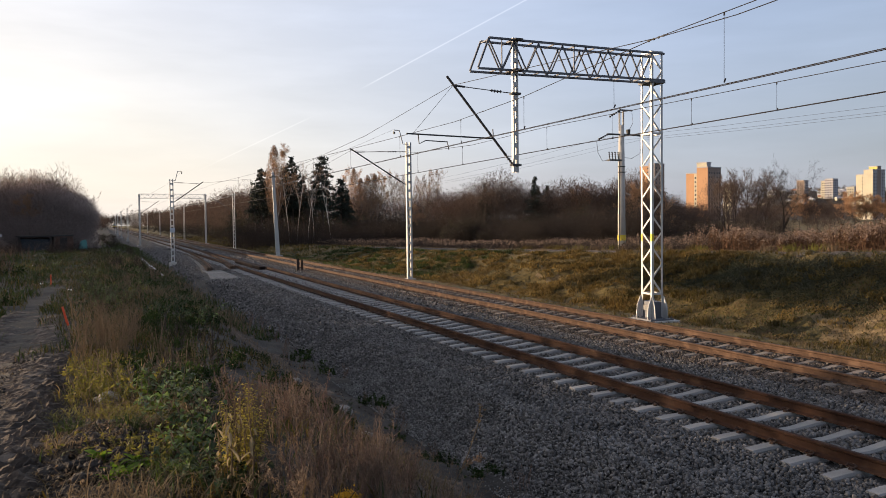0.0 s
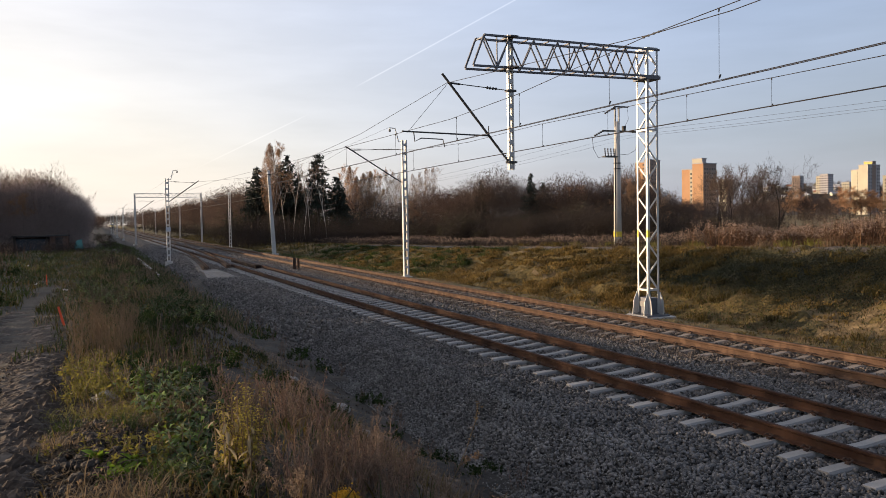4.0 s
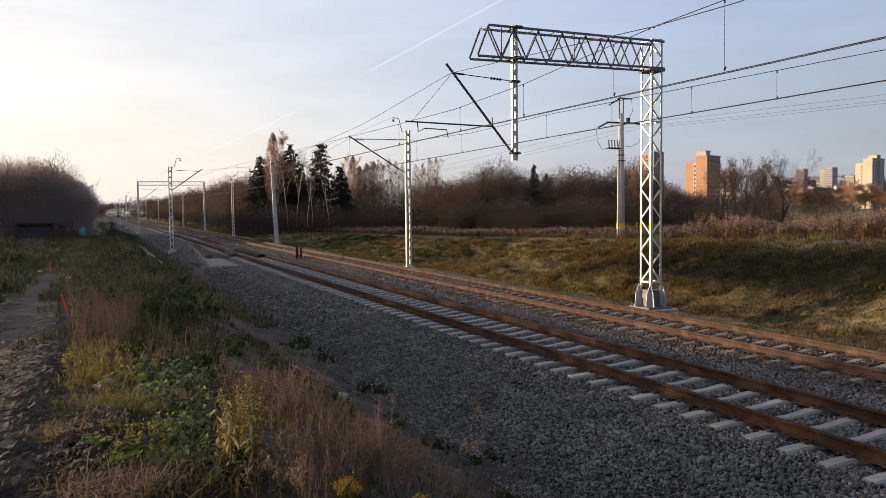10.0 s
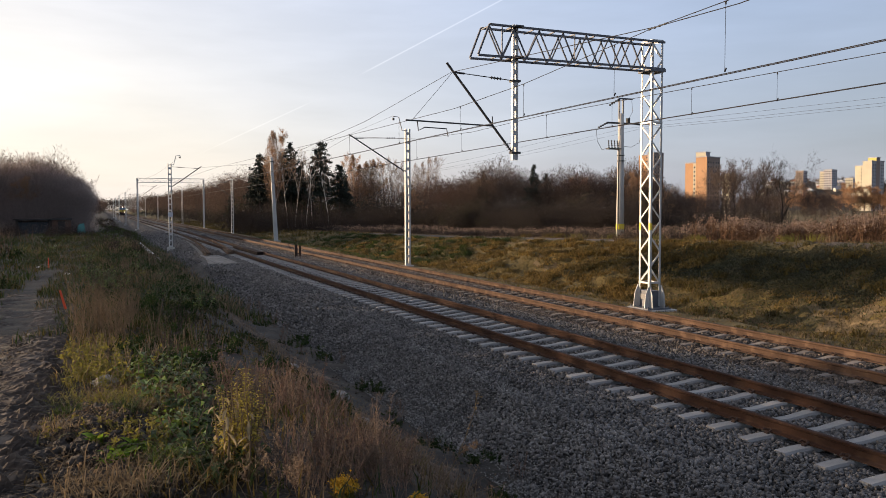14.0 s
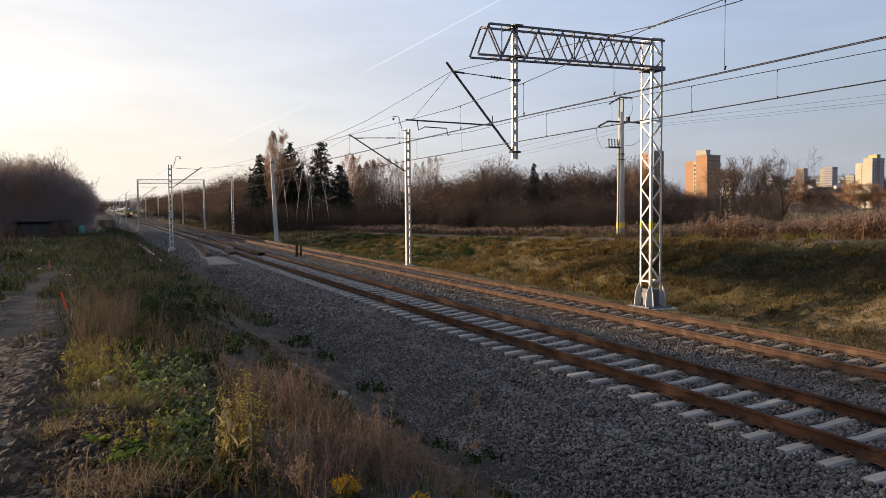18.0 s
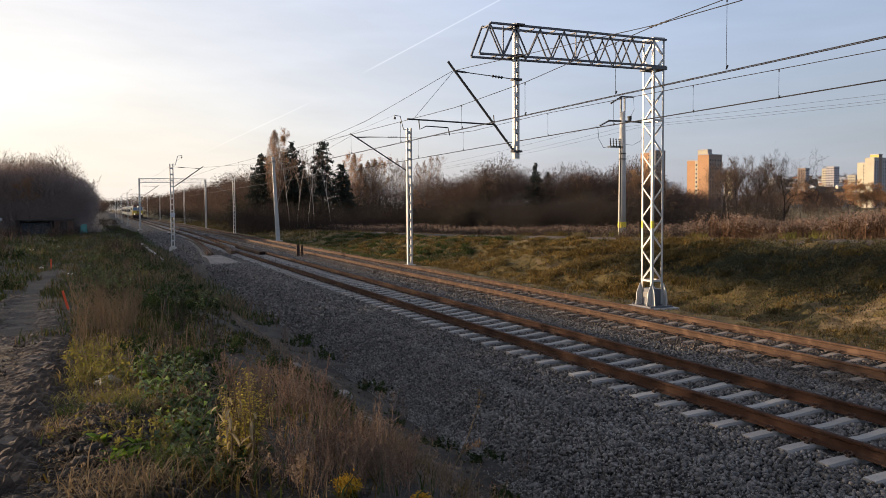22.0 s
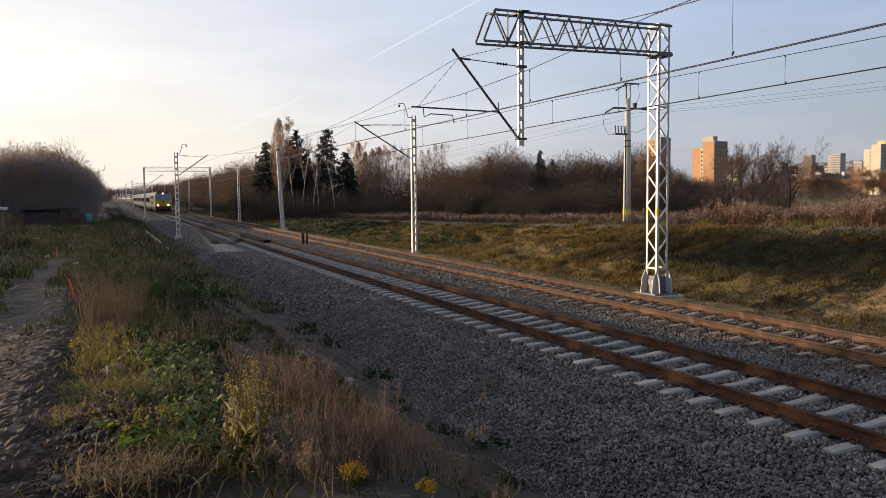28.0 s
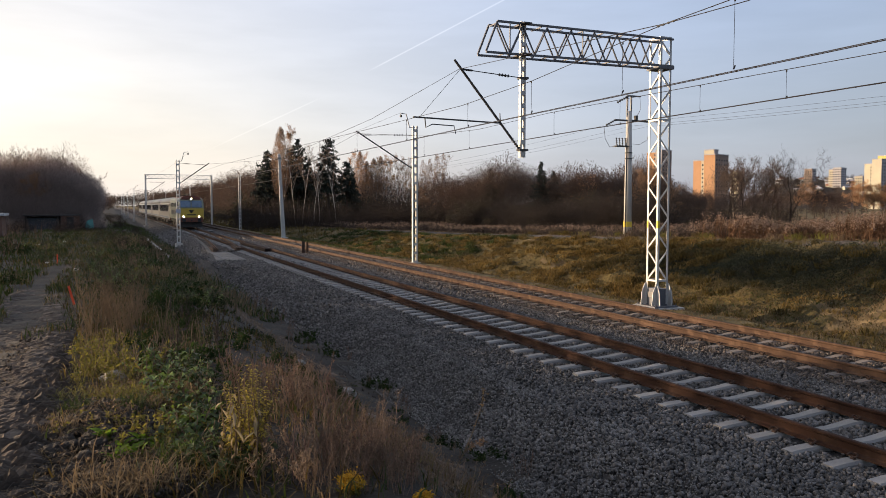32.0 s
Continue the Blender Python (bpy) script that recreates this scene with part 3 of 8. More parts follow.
tr_ = np.random.default_rng(17)
n = 5200
yy = tr_.uniform(47.0, 84, n)
xe = np.array([diverge(y, T1 - 0.753) for y in yy])
xx = xe - 0.35 + (7.7 - xe) * tr_.uniform(0, 1, n)
ok = (np.abs(xx - xe) > 0.1) & (yy > 53)
q6 = np.array([(1, 0, 0), (-1, 0, 0), (0, 1, 0), (0, -1, 0), (0, 0, 1), (0, 0, -1)], float)
q8 = np.array([(0, 2, 4), (2, 1, 4), (1, 3, 4), (3, 0, 4), (2, 0, 5), (1, 2, 5), (3, 1, 5), (0, 3, 5)])
v = q6[None] * tr_.uniform(0.5, 1.4, (n, 6, 3)) * 0.055
v += np.stack([xx, yy, np.full(n, -0.19)], 1)[:, None]
v = v[ok]
part("loose_stones", quick_mesh("loose_stones", v.reshape(-1, 3), (q8[None] + (np.arange(len(v)) * 6)[:, None, None]).reshape(-1, 3), M_STONE_RUST), None, turnout, "rust-dusted stones over the bearers")["kind"] = "stuff"
crossover = thing("crossover", "rusty crossover rails leading between the two tracks", "turnout", pose(0, 0, 0), kind="structure")
for d in (-0.753, 0.753):
    line = []
    for i in range(29):
        s = i / 28
        line.append((T1 + d + (T2 - T1) * (s * s * (3 - 2 * s)), 92 + 62 * s))
    part("rail", rail(line), M_RUST, crossover)
for x, y in ((T1 + 1.5, 93), (T2 - 1.7, 150), (T1 - 1.7, 101)):
    pm = thing("point_machine", "dark steel point machine with pale lid beside the rails", "point machine", pose(x, y, -0.24), group="point machines")
    part("housing", Shape().box(-0.25, -0.45, 0, 0.25, 0.45, 0.2).box(-0.6, -0.04, 0.03, -0.2, 0.04, 0.09), M_DARKSTEEL, pm)
    part("lid", Shape().box(-0.27, -0.47, 0.2, 0.27, 0.47, 0.25, taper=0.1), M_CONCRETE, pm, "pale lid")

# ---- overhead line ----
def angle_leg(s, x, y, z0, z1, sx, sy, w=0.075, t=0.009):
    """An L-shaped upright whose corner is at x, y."""
    s.box(min(x, x + sx * w), min(y, y + sy * t), z0, max(x, x + sx * w), max(y, y + sy * t), z1)
    s.box(min(x, x + sx * t), min(y + sy * t, y + sy * w), z0, max(x, x + sx * t), max(y + sy * t, y + sy * w), z1)


TX, TY, TZ = 16.52, 21.2, -0.5
tower = thing("catenary_tower", "square white galvanised lattice tower carrying a horizontal truss over the tracks", "catenary tower", pose(TX, TY, TZ))
hw, hd, top = 0.22, 0.28, 8.72
for sx in (-1, 1):
    for sy in (-1, 1):
        leg = Shape()
        angle_leg(leg, sx * hw, sy * hd, 0.12, top, -sx, -sy)
        leg_ob = part("leg", leg, M_GALV, tower)
        if sx < 0:
            band = Shape()
            angle_leg(band, sx * (hw + 0.003), sy * (hd + 0.003), 2.6, 2.83, -sx, -sy, 0.081, 0.004)
            part("yellow_band", band, M_YELLOW, leg_ob, "yellow warning band")
bays = 15
bh = (top - 0.85 - 0.1) / bays
for face in range(4):
    for i in range(bays):
        z0, z1 = 0.85 + i * bh, 0.85 + (i + 1) * bh
        k = 1 if (i + face) % 2 else -1
        if face < 2:
            y = (-1, 1)[face] * (hd - 0.012)
            a, b = (-k * (hw - 0.03), y, z0 + 0.03), (k * (hw - 0.03), y, z1 - 0.03)
            br = Shape().bar(a, b, 0.05, 0.012, up=(0, 1, 0))
        else:
            x = (-1, 1)[face - 2] * (hw - 0.012)
            a, b = (x, -k * (hd - 0.03), z0 + 0.03), (x, k * (hd - 0.03), z1 - 0.03)
            br = Shape().bar(a, b, 0.05, 0.012, up=(1, 0, 0))
        part("brace", br, M_GALV, tower)
for z in (0.85, 7.72, top - 0.06, 6.05):
    ring = Shape()
    for sy in (-1, 1):
        ring.box(-hw, sy * hd - 0.006, z, hw, sy * hd + 0.006, z + 0.06)
    for sx in (-1, 1):
        ring.box(sx * hw - 0.006, -hd, z, sx * hw + 0.006, hd, z + 0.06)
    part("tie_ring", ring, M_GALV, tower)
for sx in (-1, 1):
    for sy in (-1, 1):
        x, y = sx * hw, sy * hd
        part("gusset", Shape().add([(x, y, 0.07), (x + sx * 0.2, y, 0.07), (x + sx * 0.16, y, 0.5), (x + sx * 0.03, y, 0.8), (x, y, 0.8), (x, y + sy * 0.02, 0.07), (x + sx * 0.2, y + sy * 0.02, 0.07), (x + sx * 0.16, y + sy * 0.02, 0.5), (x + sx * 0.03, y + sy * 0.02, 0.8), (x, y + sy * 0.02, 0.8)], [(0, 1, 2, 3, 4), (9, 8, 7, 6, 5), (0, 5, 6, 1), (1, 6, 7, 2), (2, 7, 8, 3), (3, 8, 9, 4)]), M_GALV, tower)
        part("gusset", Shape().add([(x, y, 0.07), (x, y + sy * 0.2, 0.07), (x, y + sy * 0.16, 0.5), (x, y + sy * 0.03, 0.8), (x, y, 0.8), (x + sx * 0.02, y, 0.07), (x + sx * 0.02, y + sy * 0.2, 0.07), (x + sx * 0.02, y + sy * 0.16, 0.5), (x + sx * 0.02, y + sy * 0.03, 0.8), (x + sx * 0.02, y, 0.8)], [(0, 1, 2, 3, 4), (9, 8, 7, 6, 5), (0, 5, 6, 1), (1, 6, 7, 2), (2, 7, 8, 3), (3, 8, 9, 4)]), M_GALV, tower)
part("base_core", Shape().box(-hw + 0.02, -hd + 0.02, 0.07, hw - 0.02, hd - 0.02, 0.62, taper=0.05), M_GREYSTEEL, tower)
part("base_plate", Shape().box(-0.46, -0.52, 0.02, 0.46, 0.52, 0.07), M_GREYSTEEL, tower)
part("foundation", Shape().box(-0.6, -0.66, -0.6, 0.6, 0.66, 0.02), M_POLE, tower, "concrete foundation block")
part("number_plate", Shape().box(-hw - 0.012, -0.14, 0.33, -hw - 0.003, 0.16, 0.5), M_CONCRETE, tower, "small pale plate with dark bars")
for k in range(3):
    for sx in (-1, 1):
        for sy in (-1, 1):
            part("anchor_bolt", Shape().tube([(sx * 0.4, sy * (0.2 + 0.13 * k), 0.07), (sx * 0.4, sy * (0.2 + 0.13 * k), 0.13)], 0.022, 6), M_GREYSTEEL, tower)

# truss arm, carried by the tower
truss = part("truss_arm", Shape().box(-0.3, -0.32, 7.70, 0.3, 0.32, 7.80), M_GREYSTEEL, tower, "grey horizontal lattice truss arm")
zb, zt = 7.78, 8.62
xl, xr = 10.12 - TX, 0.28
for sy in (-1, 1):
    y = sy * 0.28
    part("bottom_chord", Shape().bar((xl, y, zb - 0.02), (xr, y, zb + 0.02), 0.06), M_GREYSTEEL, truss)
    part("top_chord", Shape().bar((xl + 0.36, y, zt + 0.05), (xr, y, zt + 0.03), 0.06), M_GREYSTEEL, truss)
    part("end_rake", Shape().bar((xl, y, zb), (xl + 0.36, y, zt + 0.05), 0.05), M_GREYSTEEL, truss)
    nb = 7
    wbay = (xr - 0.5 - xl - 0.36) / nb
    lag = 0.13 * (sy + 1)
    for i in range(nb):
        xa = xl + 0.36 + i * wbay + lag * (1 - i / nb)
        for p0, p1 in (((xa, zt), (xa + wbay * 0.5, zb)), ((xa + wbay * 0.5, zb), (xa + wbay, zt))):
            part("diagonal", Shape().bar((p0[0], y, p0[1]), (p1[0], y, p1[1]), 0.036), M_GREYSTEEL, truss)
        if i in (0, 3) and sy < 0:
            part("upright", Shape().bar((xa + wbay * 0.5, y, zb), (xa + wbay * 0.5, y, zt), 0.03), M_GREYSTEEL, truss)
for i in range(9):
    xa = xl + 0.36 + i * (xr - 0.5 - xl - 0.36) / 8
    part("cross_rung", Shape().bar((xa, -0.28, zt), (xa, 0.28, zt), 0.035), M_GREYSTEEL, truss)
    part("cross_rung", Shape().bar((xa + 0.3, -0.28, zb), (xa + 0.3, 0.28, zb), 0.035), M_GREYSTEEL, truss)


def insulator(s, a, b, n=5, r=0.06):
    """Ribbed insulator along a to b."""
    a, b = Vector(a), Vector(b)
    pts, rad = [], []
    for i in range(n):
        for f, q in ((0.0, 0.4), (0.3, 1.0), (0.6, 0.4)):
            pts.append(a.lerp(b, (i + f) / n))
            rad.append(r * q)
    return s.tube(pts, rad, 8)


def battened_post(parent, x, y, z0, z1, w, d, step, material, name="post", ch=0.045, cover=0.36):
    """Two channels joined by batten plates: w across the track, d along it."""
    s = part(name, Shape().box(x - w / 2, y - d / 2, z0, x - w / 2 + ch, y + d / 2, z1).box(x + w / 2 - ch, y - d / 2, z0, x + w / 2, y + d / 2, z1), material, parent)
    plate = Shape().box(-w / 2 + ch, -0.006, 0, w / 2 - ch, 0.006, step * cover).mesh("batten_plate", material)
    z = z0 + 0.03
    while z < z1 - 0.1:
        for q in (-1, 1):
            part("batten_plate", plate, None, s, m=pose(x, y + q * (d / 2 - 0.012), z))
        z += step
    return s


# hanging post and its bracket
hp = thing("hanging_post", "white battened steel post hanging from the truss arm", "catenary post", pose(11.36, 21.0, 0))
battened_post(hp, 0, 0, 4.25, 8.24, 0.17, 0.13, 0.36, M_GALV)
for z, w in ((8.13, 0.13), (7.24, 0.15)):
    for y in (-0.32, 0.07):
        part("clamp", Shape().box(-w, y, z, w, y + 0.24, z + 0.045), M_DARKSTEEL, hp)


def cantilever(parent, foot, tip, stay_z, wire_x, arm_z, y=0.0, side=-1):
    """Slanted dark strut with insulator, stay rod and registration arm. All in the parent's space, across the track."""
    fx, fz = foot
    tx, tz = tip
    st = part("strut", Shape().tube([(fx + (tx - fx) * 0.13, y, fz + (tz - fz) * 0.13), (tx, y, tz)], 0.038, 8), M_DARKSTEEL, parent, "dark slanted tube")
    part("strut_insulator", insulator(Shape(), (fx + (tx - fx) * 0.02, y, fz + (tz - fz) * 0.02), (fx + (tx - fx) * 0.14, y, fz + (tz - fz) * 0.14)), M_DARKSTEEL, st, "ribbed dark insulator", True)
    q = 0.9
    px2, pz2 = fx + (tx - fx) * q, fz + (tz - fz) * q
    part("stay_rod", Shape().tube([(px2, y, pz2), (px2 + (fx - px2) * 0.62, y, pz2 + (stay_z - pz2) * 0.62)], 0.014, 6).tube([(px2, y, pz2), (px2 + (fx - px2) * 0.18, y, pz2 + (stay_z - pz2) * 0.18)], 0.03, 6).tube([(px2 + (fx - px2) * 0.8, y, pz2 + (stay_z - pz2) * 0.8), (fx, y, stay_z)], 0.014, 6), M_DARKSTEEL, parent)
    part("stay_insulator", insulator(Shape(), (px2 + (fx - px2) * 0.62, y, pz2 + (stay_z - pz2) * 0.62), (px2 + (fx - px2) * 0.82, y, pz2 + (stay_z - pz2) * 0.82), 4, 0.05), M_DARKSTEEL, parent, "ribbed dark insulator", True)
    if arm_z:
        k = (arm_z - fz) / (tz - fz)
        ax = fx + (tx - fx) * k
        d = -1 if wire_x < ax else 1
        ra = part("registration_arm", Shape().tube([(ax, y, arm_z), (wire_x + d * 1.0, y, arm_z + 0.06)], 0.024, 6).tube([(ax, y, arm_z), (ax - 0.02, y, arm_z + 0.28)], 0.015, 6), M_DARKSTEEL, parent)
        part("steady_arm", Shape().tube([(wire_x + d * 0.65, y, arm_z + 0.05), (wire_x + d * 0.62, y, arm_z - 0.22), (wire_x + d * 0.42, y, arm_z - 0.12), (wire_x + 0.25 * -d, y, arm_z - 0.14), (wire_x + 0.3 * -d, y, arm_z - 0.36)], 0.017, 6), M_DARKSTEEL, ra)


cantilever(hp, (-0.06, 4.46), (-2.2, 6.98), 6.6, 8.9 - 11.36, 5.24)
part("arm_hanger", Shape().tube([(-2.0, 0, 6.74), (-3.3, 0, 5.27)], 0.006, 4), M_WIRE, hp, "thin wire holding up the arm")
for z in (4.44, 6.56):
    part("arm_clamp", Shape().box(-0.13, -0.1, z, 0.16, 0.1, z + 0.06), M_DARKSTEEL, hp)


def swan_neck(s, x, z, d):
    """Bent bracket on a mast's top for the earth wire, reaching to side d."""
    return s.tube([(x, 0, z), (x + d * 0.32, 0, z), (x + d * 0.52, 0, z + 0.75), (x + d * 0.85, 0, z + 0.78), (x + d * 0.87, 0, z + 0.66)], 0.03, 6)


def lattice_mast(x, y, z0, h, side, tip=None, foot_z=None, stay_z=None, lean=0.0, label="white battened steel catenary mast beside the track", neck=True, wire_x=0.0, arm_z=0.0, w=0.3):
    m = thing("catenary_mast", label, "catenary mast", pose(x, y, z0, 0, lean, 0), group="catenary masts")
    battened_post(m, 0, 0, 0.0, h, w, 0.2, 0.5, M_GALV, "mast_post", w * 0.24, 0.26)
    part("footing", Shape().box(-0.32, -0.3, -0.5, 0.32, 0.3, 0.06, taper=0.15), M_POLE, m, "concrete footing")
    if neck:
        part("earth_wire_bracket", swan_neck(Shape(), 0, h - 0.1, side), M_GALV, m)
        part("earth_wire_clamp", Shape().box(side * 0.84 - 0.05, -0.05, h + 0.46, side * 0.84 + 0.05, 0.05, h + 0.58), M_DARKSTEEL, m)
    if tip:
        cantilever(m, (side * 0.12, foot_z), tip, stay_z, wire_x, arm_z)
    return m


lattice_mast(16.12, 42.6, -0.5, 7.85, -1, (-3.46, 7.43), 5.4, 7.33, wire_x=T2 - 16.12, arm_z=0)
lattice_mast(5.25, 69.6, -0.4, 6.98, 1, (2.55, 6.78), 5.02, 6.72, label="white battened catenary mast with a small blue plate", wire_x=T1 - 5.25, arm_z=0, w=0.31)
plate_mast = [o for o in scene.objects if o.name.startswith("catenary_mast")][-1]
part("plate", Shape().box(-0.19, -0.125, 2.58, 0.19, -0.105, 2.93), mat("pale_blue_enamel", (0.40, 0.44, 0.50), (0.30, 0.34, 0.40), 0.5, scale=4, bump=0), plate_mast, "small pale blue enamel plate")
lattice_mast(15.8, 106.9, -0.5, 7.3, -1, (-3.0, 6.9), 5.0, 6.8, wire_x=T2 - 15.8)
for x, y, h, s in ((4.75, 184.0, 6.9, 1), (4.35, 229.0, 6.9, 1), (4.3, 285.0, 6.9, 1), (4.3, 340.0, 6.9, 1), (16.4, 184.0, 7.6, -1), (16.4, 267.0, 7.6, -1), (16.4, 345.0, 7.6, -1)):
    lattice_mast(x, y, -0.4, h, s, (s * 3.0, h - 0.4), h - 2.3, h - 0.5, wire_x=0)

# leaning anchor mast
am = thing("anchor_mast", "white tapered steel anchor mast, leaning slightly, beside the grass bank", "catenary mast", pose(16.04, 79.7, -0.5, 0, -2.6, 0), group="catenary masts")
part("shaft", Shape().box(-0.19, -0.16, 0, 0.19, 0.16, 8.45, taper=0.35), M_GALV, am)
part("footing", Shape().box(-0.45, -0.45, -0.5, 0.45, 0.45, 0.1, taper=0.1), M_POLE, am, "concrete footing")
part("top_clamp", Shape().box(-0.2, -0.2, 8.0, 0.2, 0.2, 8.08).tube([(-0.4, 0, 7.9), (0.3, 0, 7.9)], 0.04), M_DARKSTEEL, am)

# far gantry over both tracks
gy_, gxl, gxr = 138.0, 5.4, 15.75
gan = thing("gantry", "pale steel gantry with a lattice beam across both tracks", "gantry", pose(0, gy_, -0.5))
for x in (gxl, gxr):
    battened_post(gan, x, 0, 0, 8.35, 0.26, 0.25, 0.55, M_GALV, "gantry_post", 0.09, 0.8)
    part("footing", Shape().box(x - 0.4, -0.4, -0.5, x + 0.4, 0.4, 0.08), M_POLE, gan)
for z in (7.65, 8.33):
    part("beam_chord", Shape().bar((gxl, 0, z), (gxr, 0, z), 0.08), M_GALV, gan)
n = 12
for i in range(n):
    a, b = gxl + (gxr - gxl) * i / n, gxl + (gxr - gxl) * (i + 1) / n
    part("beam_brace", Shape().bar((a, 0, 7.65), ((a + b) / 2, 0, 8.33), 0.05).bar(((a + b) / 2, 0, 8.33), (b, 0, 7.65), 0.05), M_GALV, gan)
cantilever(gan, (gxl + 0.2, 5.2), (gxl + 3.0, 7.2), 7.1, T1, 0)


# ---- wires ----
def wire(name, pts, r, label, sag=0.0, n=10):
    line = []
    for (a, b) in zip(pts[:-1], pts[1:]):
        a, b = Vector(a), Vector(b)
        for i in range(n):
            t = i / n
            p = a.lerp(b, t)
            p.z -= 4 * sag * t * (1 - t)
            line.append(p)
    line.append(Vector(pts[-1]))
    return solid(name, Shape().tube(line, r, 4), M_WIRE, label, "wire", group="overhead wires")


for d in (-0.035, 0.035):
    wire("contact_wire", [(T1 + d, -25, 4.80), (T1 + d, 20, 4.92), (T1 + d, 70, 4.95), (T1 + d, 138, 4.95), (T1, 300, 4.95), (T1, 700, 4.95)], 0.0072, "taut dark copper contact wire over the track")
    wire("contact_wire", [(T2 + d, -25, 5.02), (T2 + d, 20, 5.05), (T2 + d, 43, 4.96), (T2 + d, 107, 4.95), (T2, 300, 4.95), (T2, 700, 4.95)], 0.0072, "taut dark copper contact wire over the track")
MA = [(T1, -25, 6.9), (T1, 11.38, 5.97), (T1, 16.1, 5.66), (T1, 20, 5.55), (T1, 26, 5.62), (T1, 69.6, 6.3), (T1, 138, 6.5), (T1, 184, 6.3), (T1, 229, 6.3), (T1, 285, 6.3), (T1, 700, 6.3)]
MB = [(T1, -25, 6.7), (T1, 9.43, 5.91), (T1, 11.38, 5.97), (9.3, 21.0, 6.72), (T1, 28.1, 6.0), (T1, 38.0, 5.67), (T1, 52, 5.7), (7.85, 69.6, 6.3)]
M2 = [(T2, -25, 6.4), (T2, 0, 5.68), (T2, 10, 5.59), (T2, 15.2, 5.67), (T2, 22, 5.76), (T2, 27.3, 5.7), (T2, 33, 5.9), (12.7, 42.6, 6.8), (T2, 58, 5.8), (T2, 79.7, 5.7), (T2, 106.9, 6.3), (T2, 146, 6.4), (T2, 184, 6.4), (T2, 267, 6.4), (T2, 700, 6.4)]
wire("messenger_wire", MA, 0.008, "thin dark messenger wire above the contact wire", n=4)
wire("messenger_wire", MB, 0.008, "thin dark messenger wire carried by the slanted bracket", n=4)
wire("messenger_wire", M2, 0.008, "thin dark messenger wire above the far track", n=4)
wire("earth_wire", [(15.25, 42.6, 8.05), (15.0, 106.9, 7.5), (15.5, 184, 7.8), (15.5, 345, 7.8)], 0.006, "thin earth wire along the mast tops", 0.5)
wire("earth_wire", [(6.1, 69.6, 7.2), (5.6, 128, 7.3), (5.6, 184, 7.2), (5.2, 229, 7.2), (5.2, 340, 7.2)], 0.006, "thin earth wire along the mast tops", 0.4)


def wire_height(pts, y):
    return float(np.interp(y, [p[1] for p in pts], [p[2] for p in pts]))


for pts, x, zc, ys in ((MA, T1, 4.93, (9.7, 12.6, 16.1, 19.6, 24.4, 30, 36, 43, 50, 58)), (M2, T2, 5.03, (6.5, 9.2, 12.5, 15.1, 18.3, 21.8, 28.2, 33, 50, 58, 66, 74, 84))):
    for y in ys:
        z1 = wire_height(pts, y)
        solid("dropper", Shape().tube([(x, y, zc), (x, y, z1)], 0.005, 4).tube([(x, y, zc), (x + 0.03, y, zc + 0.06)], 0.014, 5).tube([(x, y, z1 - 0.05), (x, y, z1)], 0.014, 5), M_WIRE, "thin dropper wire between messenger and contact wire", "dropper", group="droppers")
solid("wire_insulator", insulator(Shape(), (T1, 11.1, 5.97), (T1, 11.65, 5.96), 4, 0.022), M_DARKSTEEL, "small dark insulator in the messenger wire", "insulator")

# ---- power line pole on the bank ----
up = thing("utility_pole", "grey concrete utility pole with crossarm, switchgear and a yellow band", "utility pole", pose(34.2, 47.3, 0.55))
part("shaft", Shape().tube([(0, 0, -0.6), (0, 0, 9.0)], [0.30, 0.19], 10), M_POLE, up, smooth=True)
part("top_frame", Shape().box(-0.2, -0.06, 8.6, -0.12, 0.06, 10.1).box(0.12, -0.06, 8.6, 0.2, 0.06, 10.1).box(-0.2, -0.05, 10.02, 0.95, 0.05, 10.12), M_GREYSTEEL, up)
part("crossarm", Shape().box(-1.2, -0.07, 8.27, 1.45, 0.07, 8.38), M_DARKSTEEL, up, "dark steel crossarm")
part("yellow_band", Shape().tube([(0, 0, 0.75), (0, 0, 1.15)], 0.30, 10), M_YELLOW, up, "yellow band")
for a, b in (((-1.15, 0, 8.32), (-2.0, 0, 7.9)), ((1.35, 0, 8.32), (1.85, 0, 8.3)), ((-0.2, 0, 10.0), (-1.1, 0, 9.5))):
    part("insulator", insulator(Shape(), a, b, 5, 0.09), M_DARKSTEEL, up, smooth=True)
part("switch_knob", Shape().tube([(0.6, 0, 8.28), (0.6, 0, 8.7)], [0.12, 0.16], 8), M_DARKSTEEL, up)
sw = part("switchgear", Shape().box(-1.15, -0.2, 6.45, 0.1, 0.2, 6.53), M_DARKSTEEL, up, "dark steel switch frame with insulators")
for k in range(4):
    part("switch_insulator", insulator(Shape(), (-1.0 + 0.25 * k, 0, 6.53), (-1.06 + 0.25 * k, 0, 7.15), 4, 0.07), M_DARKSTEEL, sw)
for z in (5.6, 6.0):
    part("pole_strap", Shape().tube([(0, 0, z), (0, 0, z + 0.07)], 0.27, 10), M_DARKSTEEL, up)
part("down_pipe", Shape().tube([(-0.27, -0.1, 0.2), (-0.24, -0.1, 6.4)], 0.04, 6), M_DARKSTEEL, up)
for pts in ([(1.9, 0, 8.2), (1.6, 0, 7.0), (0.9, 0, 6.65), (0.1, 0, 6.7)], [(-2.1, 0, 7.8), (-2.0, 0, 7.0), (-1.6, 0, 6.4), (-1.0, 0, 6.55)], [(0.9, 0, 10.1), (1.0, 0, 9.2), (0.7, 0, 8.7)]):
    part("jumper_cable", Shape().tube(pts, 0.015, 5), M_WIRE, up)
